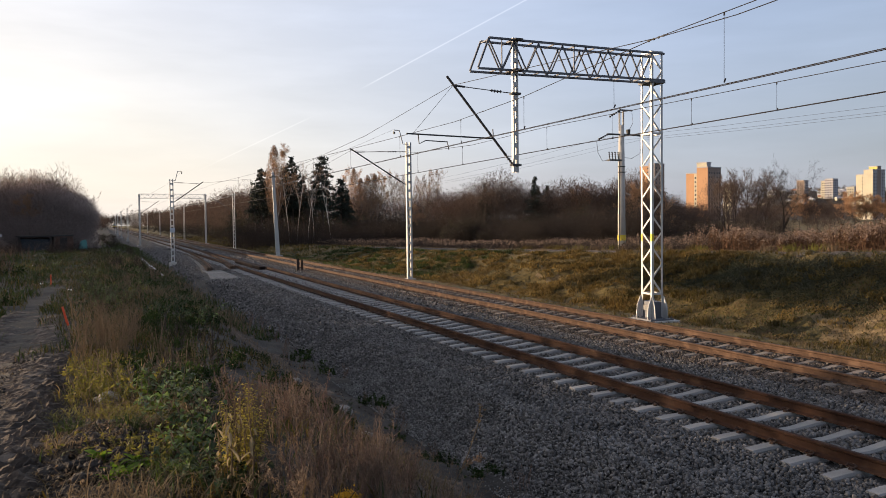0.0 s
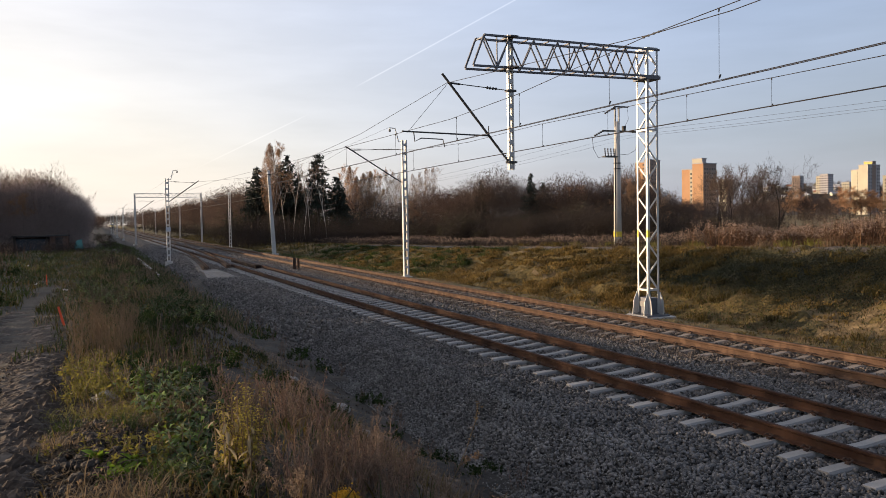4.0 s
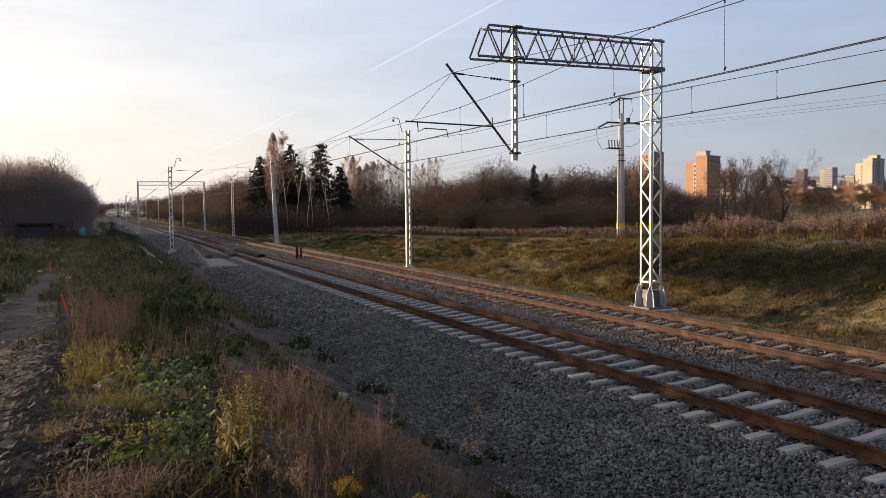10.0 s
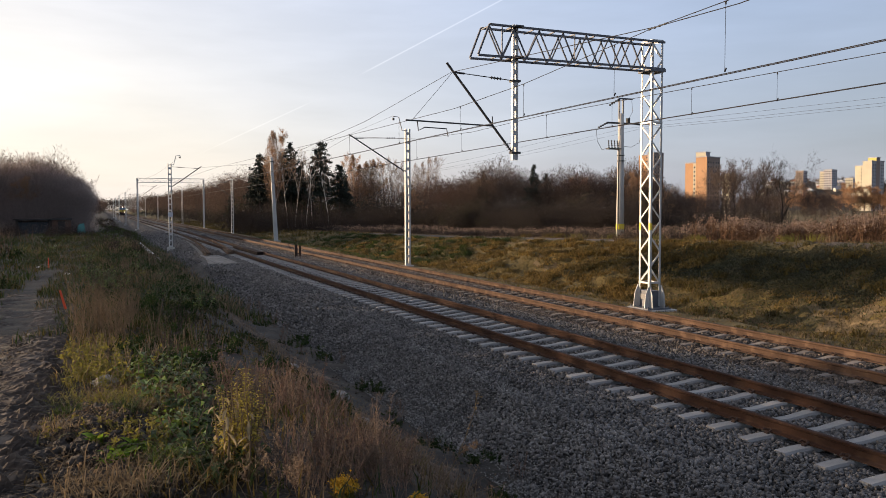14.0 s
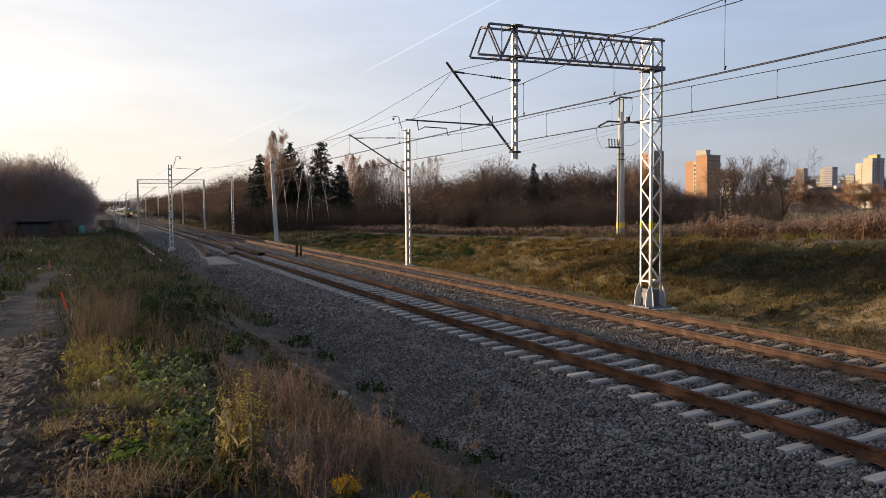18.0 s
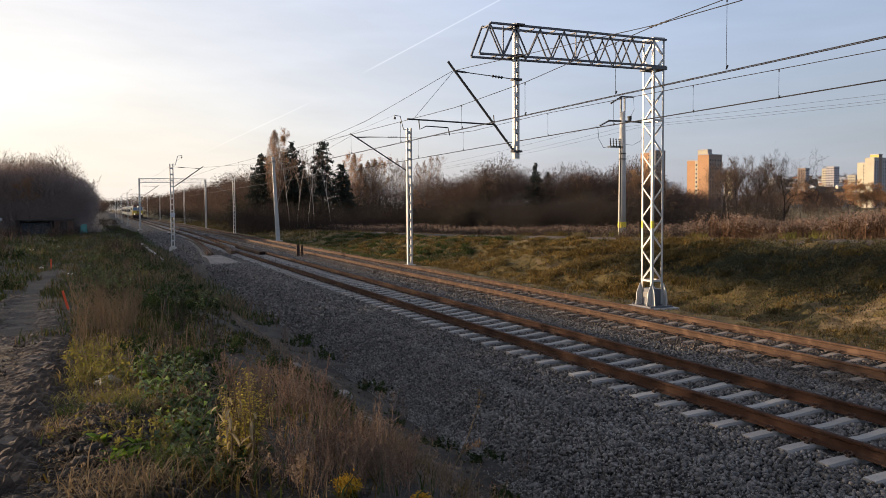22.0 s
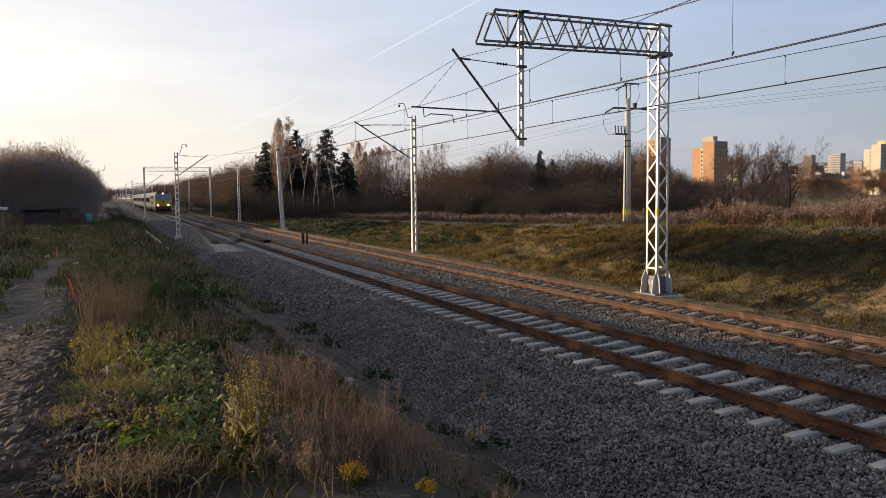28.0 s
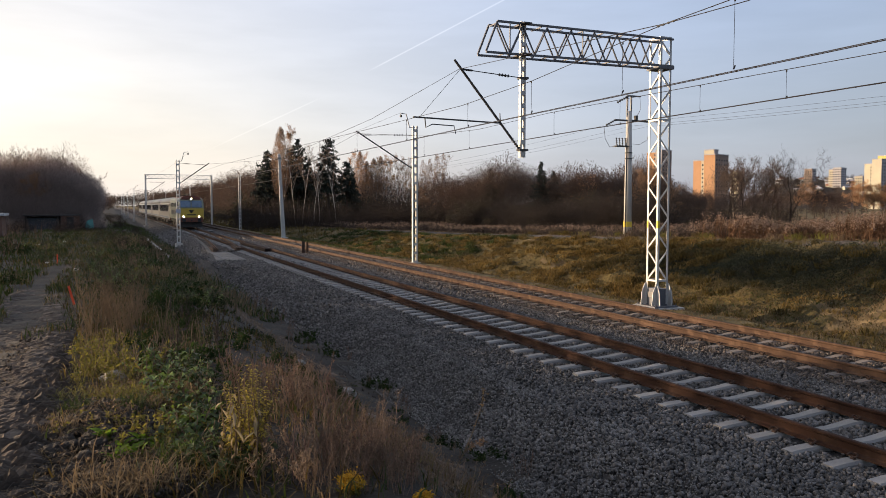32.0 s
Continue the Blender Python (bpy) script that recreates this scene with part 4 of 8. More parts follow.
op = thing("utility_pole", "pale concrete pole of the power line before the wood", "utility pole", pose(27.2, 148, -0.3))
part("shaft", Shape().tube([(0, 0, -0.5), (0, 0, 9.2)], [0.28, 0.17], 8), M_POLE, op, smooth=True)
part("crossarm", Shape().box(-1.3, -0.06, 8.6, 1.3, 0.06, 8.72), M_DARKSTEEL, op)
for dx in (-1.9, 0.2, 1.5):
    wire("power_line", [(34.2 + dx, 47.3, 8.5), (27.2 + dx * 0.6, 148, 8.5)], 0.006, "sagging power line wire between the poles", 1.9, 16)
    wire("power_line", [(34.2 + dx, 47.3, 8.5), (42 + dx, -40, 9.0)], 0.006, "sagging power line wire between the poles", 0.8, 8)

# small trackside posts
tb = thing("trackside_posts", "pair of short rusty brown steel posts between the tracks", "post", pose(11.35, 49.6, -0.24))
part("post", Shape().box(-0.22, -0.05, -0.2, -0.04, 0.05, 0.78), M_CLIP, tb)
part("post", Shape().box(0.06, -0.05, -0.2, 0.2, 0.05, 0.74, taper=0.05), M_RUST, tb)
part("tie", Shape().box(-0.2, -0.03, 0.2, 0.18, 0.03, 0.27), M_CLIP, tb)

# ---- trees and bushes ----
rng = np.random.default_rng(7)


def sticks_mesh(name, A, B, RA, RB, sides, material):
    """Many separate tapered sticks as one mesh; two sides make a flat ribbon."""
    A, B = np.asarray(A, float), np.asarray(B, float)
    RA, RB = np.asarray(RA, float)[:, None], np.asarray(RB, float)[:, None]
    d = B - A
    d /= np.linalg.norm(d, axis=1, keepdims=True) + 1e-9
    ref = np.where(np.abs(d[:, 2:3]) > 0.9, np.array([[1.0, 0, 0]]), np.array([[0, 0, 1.0]]))
    s = np.cross(d, ref)
    s /= np.linalg.norm(s, axis=1, keepdims=True) + 1e-9
    u = np.cross(s, d)
    n = len(A)
    if sides == 2:
        th = rng.uniform(0, math.pi, (n, 1))
        w = s * np.cos(th) + u * np.sin(th)
        v = np.stack([A - w * RA, A + w * RA, B + w * RB, B - w * RB], 1).reshape(-1, 3)
        f = np.arange(n * 4).reshape(n, 4)
        return quick_mesh(name, v, f, material)
    rings = []
    for k in range(sides):
        a = 2 * math.pi * k / sides
        w = s * math.cos(a) + u * math.sin(a)
        rings.append((A + w * RA, B + w * RB))
    v = np.stack([r[0] for r in rings] + [r[1] for r in rings], 1)
    base = (np.arange(n) * 2 * sides)[:, None]
    f = np.concatenate([base + np.array([[k, (k + 1) % sides, sides + (k + 1) % sides, sides + k]]) for k in range(sides)], 0)
    return quick_mesh(name, v.reshape(-1, 3), f, material, True)


def flakes_mesh(name, C, size, material, droop=0.0, long=1.6, rnd=None):
    """Many small leaves (bent diamond quads) at points C."""
    n = len(C)
    d = rng.normal(size=(n, 3))
    d[:, 2] -= droop
    d /= np.linalg.norm(d, axis=1, keepdims=True)
    e = np.cross(d, rng.normal(size=(n, 3)))
    e /= np.linalg.norm(e, axis=1, keepdims=True)
    sz = size * rng.uniform(0.6, 1.3, (n, 1))
    v = np.stack([C, C + d * sz * long * 0.5 + e * sz * 0.5, C + d * sz * long, C + d * sz * long * 0.5 - e * sz * 0.5], 1).reshape(-1, 3)
    return quick_mesh(name, v, np.arange(n * 4).reshape(n, 4), material)


def grow(h, levels=4, spread=0.75, stems=1, first=0.3, fork=5, up=0.25, r0=None, wob=0.12, shrink=0.62):
    """Random skeleton of a tree: segments with level."""
    segs = []

    def branch(p, d, length, r, lv):
        n = 4 if lv == 0 else 3
        pts = [p]
        for i in range(n):
            d = d + rng.normal(size=3) * wob * (0.5 if lv == 0 else 1.0) + np.array([0, 0, up * 0.3 if lv else 0.1])
            d /= np.linalg.norm(d)
            q = pts[-1] + d * length / n
            segs.append((pts[-1], q, r * (1 - 0.75 * i / n), r * (1 - 0.75 * (i + 1) / n), lv))
            pts.append(q)
        if lv >= levels:
            return
        m = fork + (2 if lv == 0 else 0)
        for k in range(m):
            t = first + (1 - first) * (k + rng.uniform(0, 1)) / m if lv == 0 else rng.uniform(0.25, 1.0)
            j = min(int(t * n), n - 1)
            q = pts[j] + (pts[j + 1] - pts[j]) * (t * n - j)
            side = rng.normal(size=3)
            side -= side @ d * d
            side /= np.linalg.norm(side)
            nd = d * (1 - spread * 0.5) + side * spread + np.array([0, 0, up])
            branch(q, nd / np.linalg.norm(nd), length * shrink * rng.uniform(0.7, 1.1) * (1.15 - 0.55 * t if lv == 0 else 1), max(r * (1 - 0.7 * t) * 0.6, 0.004), lv + 1)

    for s in range(stems):
        a = rng.uniform(0, 2 * math.pi)
        lean = 0.0 if stems == 1 else rng.uniform(0.1, 0.6)
        d = np.array([math.cos(a) * lean, math.sin(a) * lean, 1.0])
        hh = h * (0.8 if stems == 1 else rng.uniform(0.45, 0.75))
        branch(np.array([math.cos(a), math.sin(a), -0.15]) * (0 if stems == 1 else 0.5) + np.array([0, 0, -0.1]), d / np.linalg.norm(d), hh, r0 or h * 0.014, 0)
    return segs


def tree(name, label, category, segs, bark, twig, twig_r, leaf=None, leaf_n=0, leaf_size=0.1, droop=0.5, leaf_min=0.0, tag="", weep=0, puff=0, dome=None, sides=5, fuzz=0.012):
    """A prototype tree: trunk with limbs, crown of twigs, leaves if any. It is parked far below until copied."""
    t = thing(name, label, category, group=tag)
    lv = np.array([s[4] for s in segs])
    A, B = np.array([s[0] for s in segs]), np.array([s[1] for s in segs])
    ra, rb = np.array([s[2] for s in segs]), np.array([s[3] for s in segs])
    k = lv <= 1
    part("stem" if name == "shrub" else "trunk", sticks_mesh("trunk", A[k], B[k], ra[k], rb[k], sides, bark), None, t)
    k = lv > 1
    cr = part("crown", sticks_mesh("crown", A[k], B[k], np.maximum(ra[k], twig_r), np.maximum(rb[k], twig_r * 0.6), 2, twig), None, t)
    if weep:
        H = B[:, 2].max()
        f = rng.uniform(0, 1, weep)
        z = H * (0.34 + 0.64 * f)
        r = 1.55 * np.sin(math.pi * np.clip(0.12 + 0.86 * f, 0, 1)) ** 0.7 * rng.uniform(0, 1, weep) ** 0.6
        th = rng.uniform(0, 6.28, weep)
        W = np.stack([r * np.cos(th), r * np.sin(th), z], 1)
        E = W + np.stack([rng.normal(0, 0.12, weep), rng.normal(0, 0.12, weep), -rng.uniform(0.5, 1.3, weep)], 1)
        part("twig_curtain", sticks_mesh("twig_curtain", W, E, np.full(weep, 0.013), np.full(weep, 0.008), 2, twig), None, t)
        if leaf:
            q = leaf_n // 2
            j = rng.integers(0, weep, q)
            part("foliage", flakes_mesh("foliage", W[j] + (E[j] - W[j]) * rng.uniform(0, 1, (q, 1)) + rng.normal(0, 0.06, (q, 3)), leaf_size, leaf, droop), None, t)
    if puff:
        # fine twigs filling a rounded dome
        H = B[:, 2].max() * (1.0 if dome else 1.06)
        u = rng.normal(size=(puff, 3))
        u[:, 2] = np.abs(u[:, 2])
        u /= np.linalg.norm(u, axis=1, keepdims=True)
        rad = rng.uniform(0.1, 1, (puff, 1)) ** 0.45
        bulge = 1 + 0.16 * np.sin(u[:, :1] * 5 + 1) * np.cos(u[:, 1:2] * 6) + 0.08 * np.sin(u[:, :1] * 13) * np.cos(u[:, 2:] * 11)
        if dome:
            u[:, 2] *= rng.choice([-0.9, 1.0, 1.0], puff)
            W = u * rad * bulge * np.array([[H * dome[2], H * dome[2], H * dome[1]]]) + np.array([[0, 0, H * dome[0]]])
        else:
            W = u * rad * bulge * np.array([[H * 0.55, H * 0.55, H]])
        dr = u * 0.8 + rng.normal(0, 0.45, (puff, 3)) + np.array([[0, 0, 0.35]])
        dr /= np.linalg.norm(dr, axis=1, keepdims=True)
        E = W + dr * H * rng.uniform(0.018, 0.042, (puff, 1))
        part("twig_cover", sticks_mesh("twig_cover", W, E, np.full(puff, fuzz), np.full(puff, fuzz * 0.4), 2, twig), None, t)
    if leaf:
        k = np.where((lv >= min(2, lv.max())) & (B[:, 2] > leaf_min))[0]
        j = rng.choice(k, leaf_n)
        C = A[j] + (B[j] - A[j]) * rng.uniform(0, 1, (leaf_n, 1)) + rng.normal(size=(leaf_n, 3)) * max(leaf_size * 0.8, 0.16)
        part("foliage", flakes_mesh("foliage", C, leaf_size, leaf, droop), None, t)
    return t


M_TWIG = mat("brown_twigs", (0.118, 0.083, 0.065), (0.058, 0.042, 0.034), 0.9, scale=0.4, fine=3, bump=0, island=0.3, trans=0.35)
M_TWIG_RED = mat("reddish_twigs", (0.092, 0.057, 0.042), (0.046, 0.030, 0.023), 0.9, scale=0.4, fine=3, bump=0, island=0.3, trans=0.35)
M_TWIG_BIRCH = mat("pale_birch_twigs", (0.26, 0.175, 0.125), (0.15, 0.10, 0.072), 0.9, scale=0.4, fine=3, bump=0, island=0.3, trans=0.35)
M_TWIG_DARK = mat("dark_thicket_twigs", (0.034, 0.0245, 0.020), (0.018, 0.014, 0.012), 0.9, scale=0.4, fine=3, bump=0, island=0.3, trans=0.3)
M_LEAF_ORANGE = mat("orange_autumn_leaves", (0.44, 0.26, 0.14), (0.31, 0.18, 0.10), 0.8, scale=0.5, fine=4, bump=0, rand=0.2, trans=0.35)
M_LEAF_BROWN = mat("brown_withered_leaves", (0.088, 0.058, 0.039), (0.05, 0.033, 0.024), 0.85, scale=0.5, fine=4, bump=0, rand=0.25, trans=0.25)
M_LEAF_OLIVE = mat("olive_leaves", (0.055, 0.05, 0.018), (0.028, 0.028, 0.011), 0.8, scale=0.5, fine=4, bump=0, rand=0.25, trans=0.25)
M_NEEDLE = mat("dark_spruce_needles", (0.022, 0.030, 0.018), (0.010, 0.015, 0.010), 0.8, scale=0.6, fine=5, bump=0, rand=0.2)

protos = {}
protos["bare"] = [tree("bare_tree", "leafless tall tree with fine brown twigs at the wood", "tree", grow(13, 4, 0.85, fork=4, first=0.3, up=0.3), M_BARK, M_TWIG, 0.018, tag="leafless trees") for _ in range(4)]
protos["bare_red"] = [tree("bare_tree", "leafless reddish-brown tree with a few withered leaves", "tree", grow(12, 4, 0.8, fork=4, first=0.28, up=0.3), M_BARK, M_TWIG_RED, 0.016, M_LEAF_BROWN, 400, 0.09, tag="leafless trees") for _ in range(3)]
protos["big_bare"] = [tree("bare_tree", "broad leafless tree standing alone above the reeds", "tree", grow(10, 5, 0.95, fork=4, first=0.08, up=0.34, shrink=0.74, r0=0.22, wob=0.16), M_TWIG_DARK, M_TWIG_DARK, 0.011, tag="leafless trees")]
protos["park_bare"] = [tree("bare_tree", "leafless tree with a broad crown of fine dark twigs", "tree", grow(11, 4, 0.8, fork=5, first=0.2, up=0.32, shrink=0.64, r0=0.17), M_TWIG_DARK, M_TWIG, 0.02, tag="leafless trees") for _ in range(3)]
protos["birch"] = [tree("birch_tree", "slender white-barked birch with thin orange autumn leaves", "tree", grow(15, 4, 0.42, fork=4, first=0.28, up=0.2, r0=0.10, shrink=0.5), M_BIRCH, M_TWIG_BIRCH, 0.014, M_LEAF_ORANGE, 9000, 0.055, 1.6, 3.5, tag="birches", weep=1900) for _ in range(3)]
protos["birch_thin"] = [tree("birch_tree", "slender white-barked birch, almost leafless", "tree", grow(15, 4, 0.4, fork=4, first=0.35, up=0.2, r0=0.09, shrink=0.5), M_BIRCH, M_TWIG_BIRCH, 0.016, M_LEAF_ORANGE, 900, 0.05, 1.0, 4.5, tag="birches", weep=650) for _ in range(3)]
protos["birch_bare"] = [tree("birch_tree", "slender white-barked birch, leafless", "tree", grow(15, 4, 0.42, fork=4, first=0.4, up=0.25, r0=0.085, shrink=0.5), M_BIRCH, M_TWIG_BIRCH, 0.012, tag="birches") for _ in range(3)]
protos["shrub"] = [tree("shrub", "dense leafless brown thicket shrub", "shrub", grow(6, 2, 0.8, stems=8, fork=5, first=0.12, r0=0.035, up=0.12, wob=0.22), M_TWIG_DARK, M_TWIG_DARK, 0.011, M_LEAF_BROWN, 260, 0.045, tag="thicket shrubs", puff=5200, sides=3, fuzz=0.020) for _ in range(4)]
# twigs lightened to stand in for haze over the near-side wood
M_TWIG_HAZE = mat("haze_pale_twigs", (0.33, 0.265, 0.24), (0.21, 0.17, 0.156), 0.9, scale=0.4, fine=3, bump=0, island=0.3, trans=0.35)
protos["shrub_hazy"] = [tree("shrub", "dense leafless shrub, paled for haze, at the edge of the wood", "shrub", grow(6, 2, 0.8, stems=8, fork=5, first=0.12, r0=0.035, up=0.12, wob=0.22), M_TWIG_HAZE, M_TWIG_HAZE, 0.012, M_LEAF_BROWN, 300, 0.05, tag="thicket shrubs", puff=4600, sides=3, fuzz=0.022) for _ in range(2)]
protos["round_hazy"] = [tree("bare_tree", "leafless tree with a dense rounded crown, paled for haze", "tree", grow(8, 3, 0.85, fork=4, first=0.25, up=0.25), M_TWIG_HAZE, M_TWIG_HAZE, 0.016, M_LEAF_BROWN, 200, 0.08, tag="leafless trees", puff=8000, dome=(0.54, 0.44, 0.40), fuzz=0.019) for _ in range(2)]
protos["shrub_olive"] = [tree("shrub", "dense dark olive thicket shrub", "shrub", grow(5, 2, 0.8, stems=7, fork=4, first=0.12, r0=0.05), M_TWIG_DARK, M_TWIG_DARK, 0.012, M_LEAF_OLIVE, 1500, 0.075, tag="thicket shrubs", puff=3400, sides=3, fuzz=0.020) for _ in range(2)]
protos["round_bare"] = [tree("bare_tree", "leafless tree with a dense rounded crown behind the thicket", "tree", grow(8, 3, 0.85, fork=4, first=0.25, up=0.2), M_BARK, tw, 0.014, M_LEAF_BROWN, 200, 0.08, tag="leafless trees", puff=6500, dome=(0.56, 0.47, 0.46), fuzz=0.022) for tw in (M_TWIG, M_TWIG_RED, M_TWIG, M_TWIG_RED)]
protos["orange_tree"] = [tree("autumn_tree", "rounded autumn tree with rusty orange leaves", "tree", grow(9, 4, 0.75, fork=4, first=0.2, r0=0.13), M_BARK, M_TWIG_RED, 0.018, M_LEAF_ORANGE, 13000, 0.075, tag="autumn trees") for _ in range(2)]
# simpler trees for distant woods
protos["dot_bare"] = [tree("bare_tree", "leafless tree", "tree", grow(13, 1, 0.75, fork=6, first=0.15), M_BARK, M_TWIG, 0.06, sides=2, puff=800, dome=(0.56, 0.48, 0.30), fuzz=0.055) for _ in range(4)]
protos["dot_red"] = [tree("bare_tree", "leafless tree", "tree", grow(12, 1, 0.7, fork=6, first=0.15), M_BARK, M_TWIG_RED, 0.06, sides=2, puff=800, dome=(0.56, 0.48, 0.30), fuzz=0.055) for _ in range(3)]
protos["speck"] = [tree("bare_tree", "leafless tree", "tree", grow(13, 1, 0.75, fork=4, first=0.15), M_BARK, tw, 0.12, sides=2, puff=420, dome=(0.5, 0.5, 0.36), fuzz=0.2) for tw in (M_TWIG, M_TWIG_RED, M_TWIG_DARK)]
protos["mid_shrub"] = [tree("shrub", "thicket shrub", "shrub", grow(6, 1, 0.8, stems=6, fork=5, first=0.1, r0=0.04), M_TWIG_DARK, M_TWIG_DARK, 0.015, M_LEAF_BROWN, 300, 0.05, puff=1200, sides=2, fuzz=0.032) for _ in range(4)]
protos["mid_bare"] = [tree("bare_tree", "leafless tree", "tree", grow(12, 2, 0.75, fork=5, first=0.2), M_BARK, M_TWIG, 0.02, sides=3, puff=1700, dome=(0.54, 0.44, 0.32), fuzz=0.03) for _ in range(2)]
protos["far_bare"] = [tree("bare_tree", "leafless tree", "tree", grow(13, 2, 0.75, fork=5, first=0.2), M_BARK, M_TWIG, 0.03, sides=3, puff=1500, dome=(0.58, 0.46, 0.30), fuzz=0.032) for _ in range(4)]
protos["far_red"] = [tree("bare_tree", "leafless tree", "tree", grow(12, 2, 0.7, fork=5, first=0.2), M_BARK, M_TWIG_RED, 0.03, sides=3, puff=1500, dome=(0.58, 0.46, 0.30), fuzz=0.032) for _ in range(3)]
protos["far_shrub"] = [tree("shrub", "thicket shrub", "shrub", grow(6, 1, 0.8, stems=6, fork=5, first=0.1, r0=0.05), M_TWIG_DARK, M_TWIG_DARK, 0.02, M_LEAF_BROWN, 120, 0.08, puff=600, sides=2, fuzz=0.042) for _ in range(4)]
protos["far_olive"] = [tree("shrub", "thicket shrub", "shrub", grow(5, 1, 0.8, stems=6, fork=4, first=0.1, r0=0.05), M_TWIG_DARK, M_TWIG_DARK, 0.02, M_LEAF_OLIVE, 260, 0.12, puff=260, sides=2, fuzz=0.06) for _ in range(2)]


def spruce(h, bare, wide, taper):
    """Conical spruce: whorls of drooping boughs set with needles."""
    t = thing("spruce_tree", "dark green conical spruce tree beside the birches", "tree", group="spruces")
    part("trunk", Shape().tube([(0, 0, -0.2), (0, 0, h * 0.6), (0, 0, h)], [h * 0.016, h * 0.009, 0.01], 7), M_BARK, t, smooth=True)
    A, B, C = [], [], []
    z = h * bare
    while z < h * 0.985:
        f = 1 - z / h
        ln = h * wide * f ** taper + 0.04
        for k in range(8):
            a = rng.uniform(0, 2 * math.pi)
            l = ln * rng.uniform(0.35, 1.35)
            p = np.array([0, 0, z + rng.uniform(-0.2, 0.2)])
            out, side = np.array([math.cos(a), math.sin(a), 0]), np.array([-math.sin(a), math.cos(a), 0])
            tip = p + out * l + np.array([0, 0, -0.2 * l])
            A.append(p), B.append(tip)
            m = int(15 * l * l) + 7
            q = rng.uniform(0, 1, m) ** 0.6
            fan = rng.uniform(-1, 1, m) * 0.42 * l * q * (1.25 - 0.75 * q)
            C.extend(p + out * (l * q)[:, None] + side * fan[:, None] + np.stack([np.zeros(m), np.zeros(m), -0.28 * l * q + 0.1 * l * q ** 3 + rng.normal(0, 0.05, m)], 1))
        z += 0.40 + 0.45 * f
    part("bough", sticks_mesh("bough", A, B, np.full(len(A), 0.03), np.full(len(A), 0.012), 2, M_BARK), None, t)
    part("needle_cover", flakes_mesh("needle_cover", np.array(C), 0.17, M_NEEDLE, 0.5, 2.2), None, t)
    return t


protos["spruce"] = [spruce(14, 0.36, 0.26, 0.7), spruce(12, 0.28, 0.30, 0.85), spruce(13, 0.42, 0.24, 0.55)]
NOMINAL = {"birch_bare": 15.0, "park_bare": 11.0, "shrub_hazy": 6.0, "round_hazy": 9.0, "speck": 13.0, "mid_shrub": 6.0, "mid_bare": 13.0, "round_bare": 9.0, "bare": 13.0, "bare_red": 12.0, "birch": 15.0, "birch_thin": 15.0, "shrub": 6.0, "shrub_olive": 5.0, "orange_tree": 9.0, "spruce": 13.0, "big_bare": 10.0, "dot_bare": 13.0, "dot_red": 12.0, "far_bare": 13.0, "far_red": 12.0, "far_shrub": 6.0, "far_olive": 5.0}
tall = {}
for kind, ps in protos.items():
    for p in ps:
        tall[p.name] = NOMINAL[kind] / max(max(c[2] for c in ch.bound_box) for ch in p.children)
        for ch in p.children:
            if ch.name.split(".")[0] != "trunk":
                ch["kind"] = "stuff"


def plant(kind, x, y, h=None, s=None, z=None):
    p = protos[kind][rng.integers(len(protos[kind]))]
    k = (s if s else 1.0) * tall[p.name]
    if z is None:
        z = float(land(x, y)) - 0.05
    m = Matrix.Translation((x, y, z)) @ Matrix.Rotation(rng.uniform(0, 6.28), 4, "Z") @ Matrix.Diagonal((k * rng.uniform(0.9, 1.1), k * rng.uniform(0.9, 1.1), k * rng.uniform(0.93, 1.07), 1))
    c = copy_thing(p, Matrix.Identity(4))
    c.matrix_world = m
    return c


far_lots = []


def far_plant(kind, x, y, s):
    """One tree of a distant wood, joined later."""
    kind = {"bare": "far_bare", "birch_thin": "far_bare", "bare_red": "far_red", "shrub": "far_shrub", "shrub_olive": "far_olive"}.get(str(kind), kind)
    if math.hypot(x, y) > 230:
        kind = {"far_bare": "dot_bare", "far_red": "dot_red"}.get(kind, kind)
    if math.hypot(x, y) < 128:
        kind = {"far_shrub": "mid_shrub", "far_olive": "mid_shrub", "far_bare": "mid_bare", "far_red": "mid_bare"}.get(kind, kind)
    if math.hypot(x, y) > 560:
        kind = "speck"
    p = protos[kind][rng.integers(len(protos[kind]))]
    far_lots.append((p, x, y, float(land(x, y)), rng.uniform(0, 6.28), s * tall[p.name] * rng.uniform(0.9, 1.1)))


def az(d, a):
    return d * math.sin(radians(a)), d * math.cos(radians(a))


ROUND = ((22.8, 118, 8.1), (24.1, 112, 7.7), (25.1, 118, 8.3), (26.2, 110, 8.8), (27.2, 112, 9.3), (28.1, 115, 8.6), (29.1, 110, 7.7), (30.3, 120, 8.1), (31.5, 108, 8.0), (32.4, 112, 8.0), (33.3, 106, 8.1), (34.1, 110, 8.0), (35.1, 112, 7.3), (36.1, 118, 9.1), (36.8, 122, 9.5), (38.0, 112, 7.2), (39.2, 120, 5.6), (39.9, 124, 5.2), (40.9, 110, 4.6), (42.6, 128, 5.0), (44.1, 130, 5.4), (45.4, 132, 5.0), (48.5, 150, 6.4), (49.2, 160, 6.2))   # azimuth, distance, height
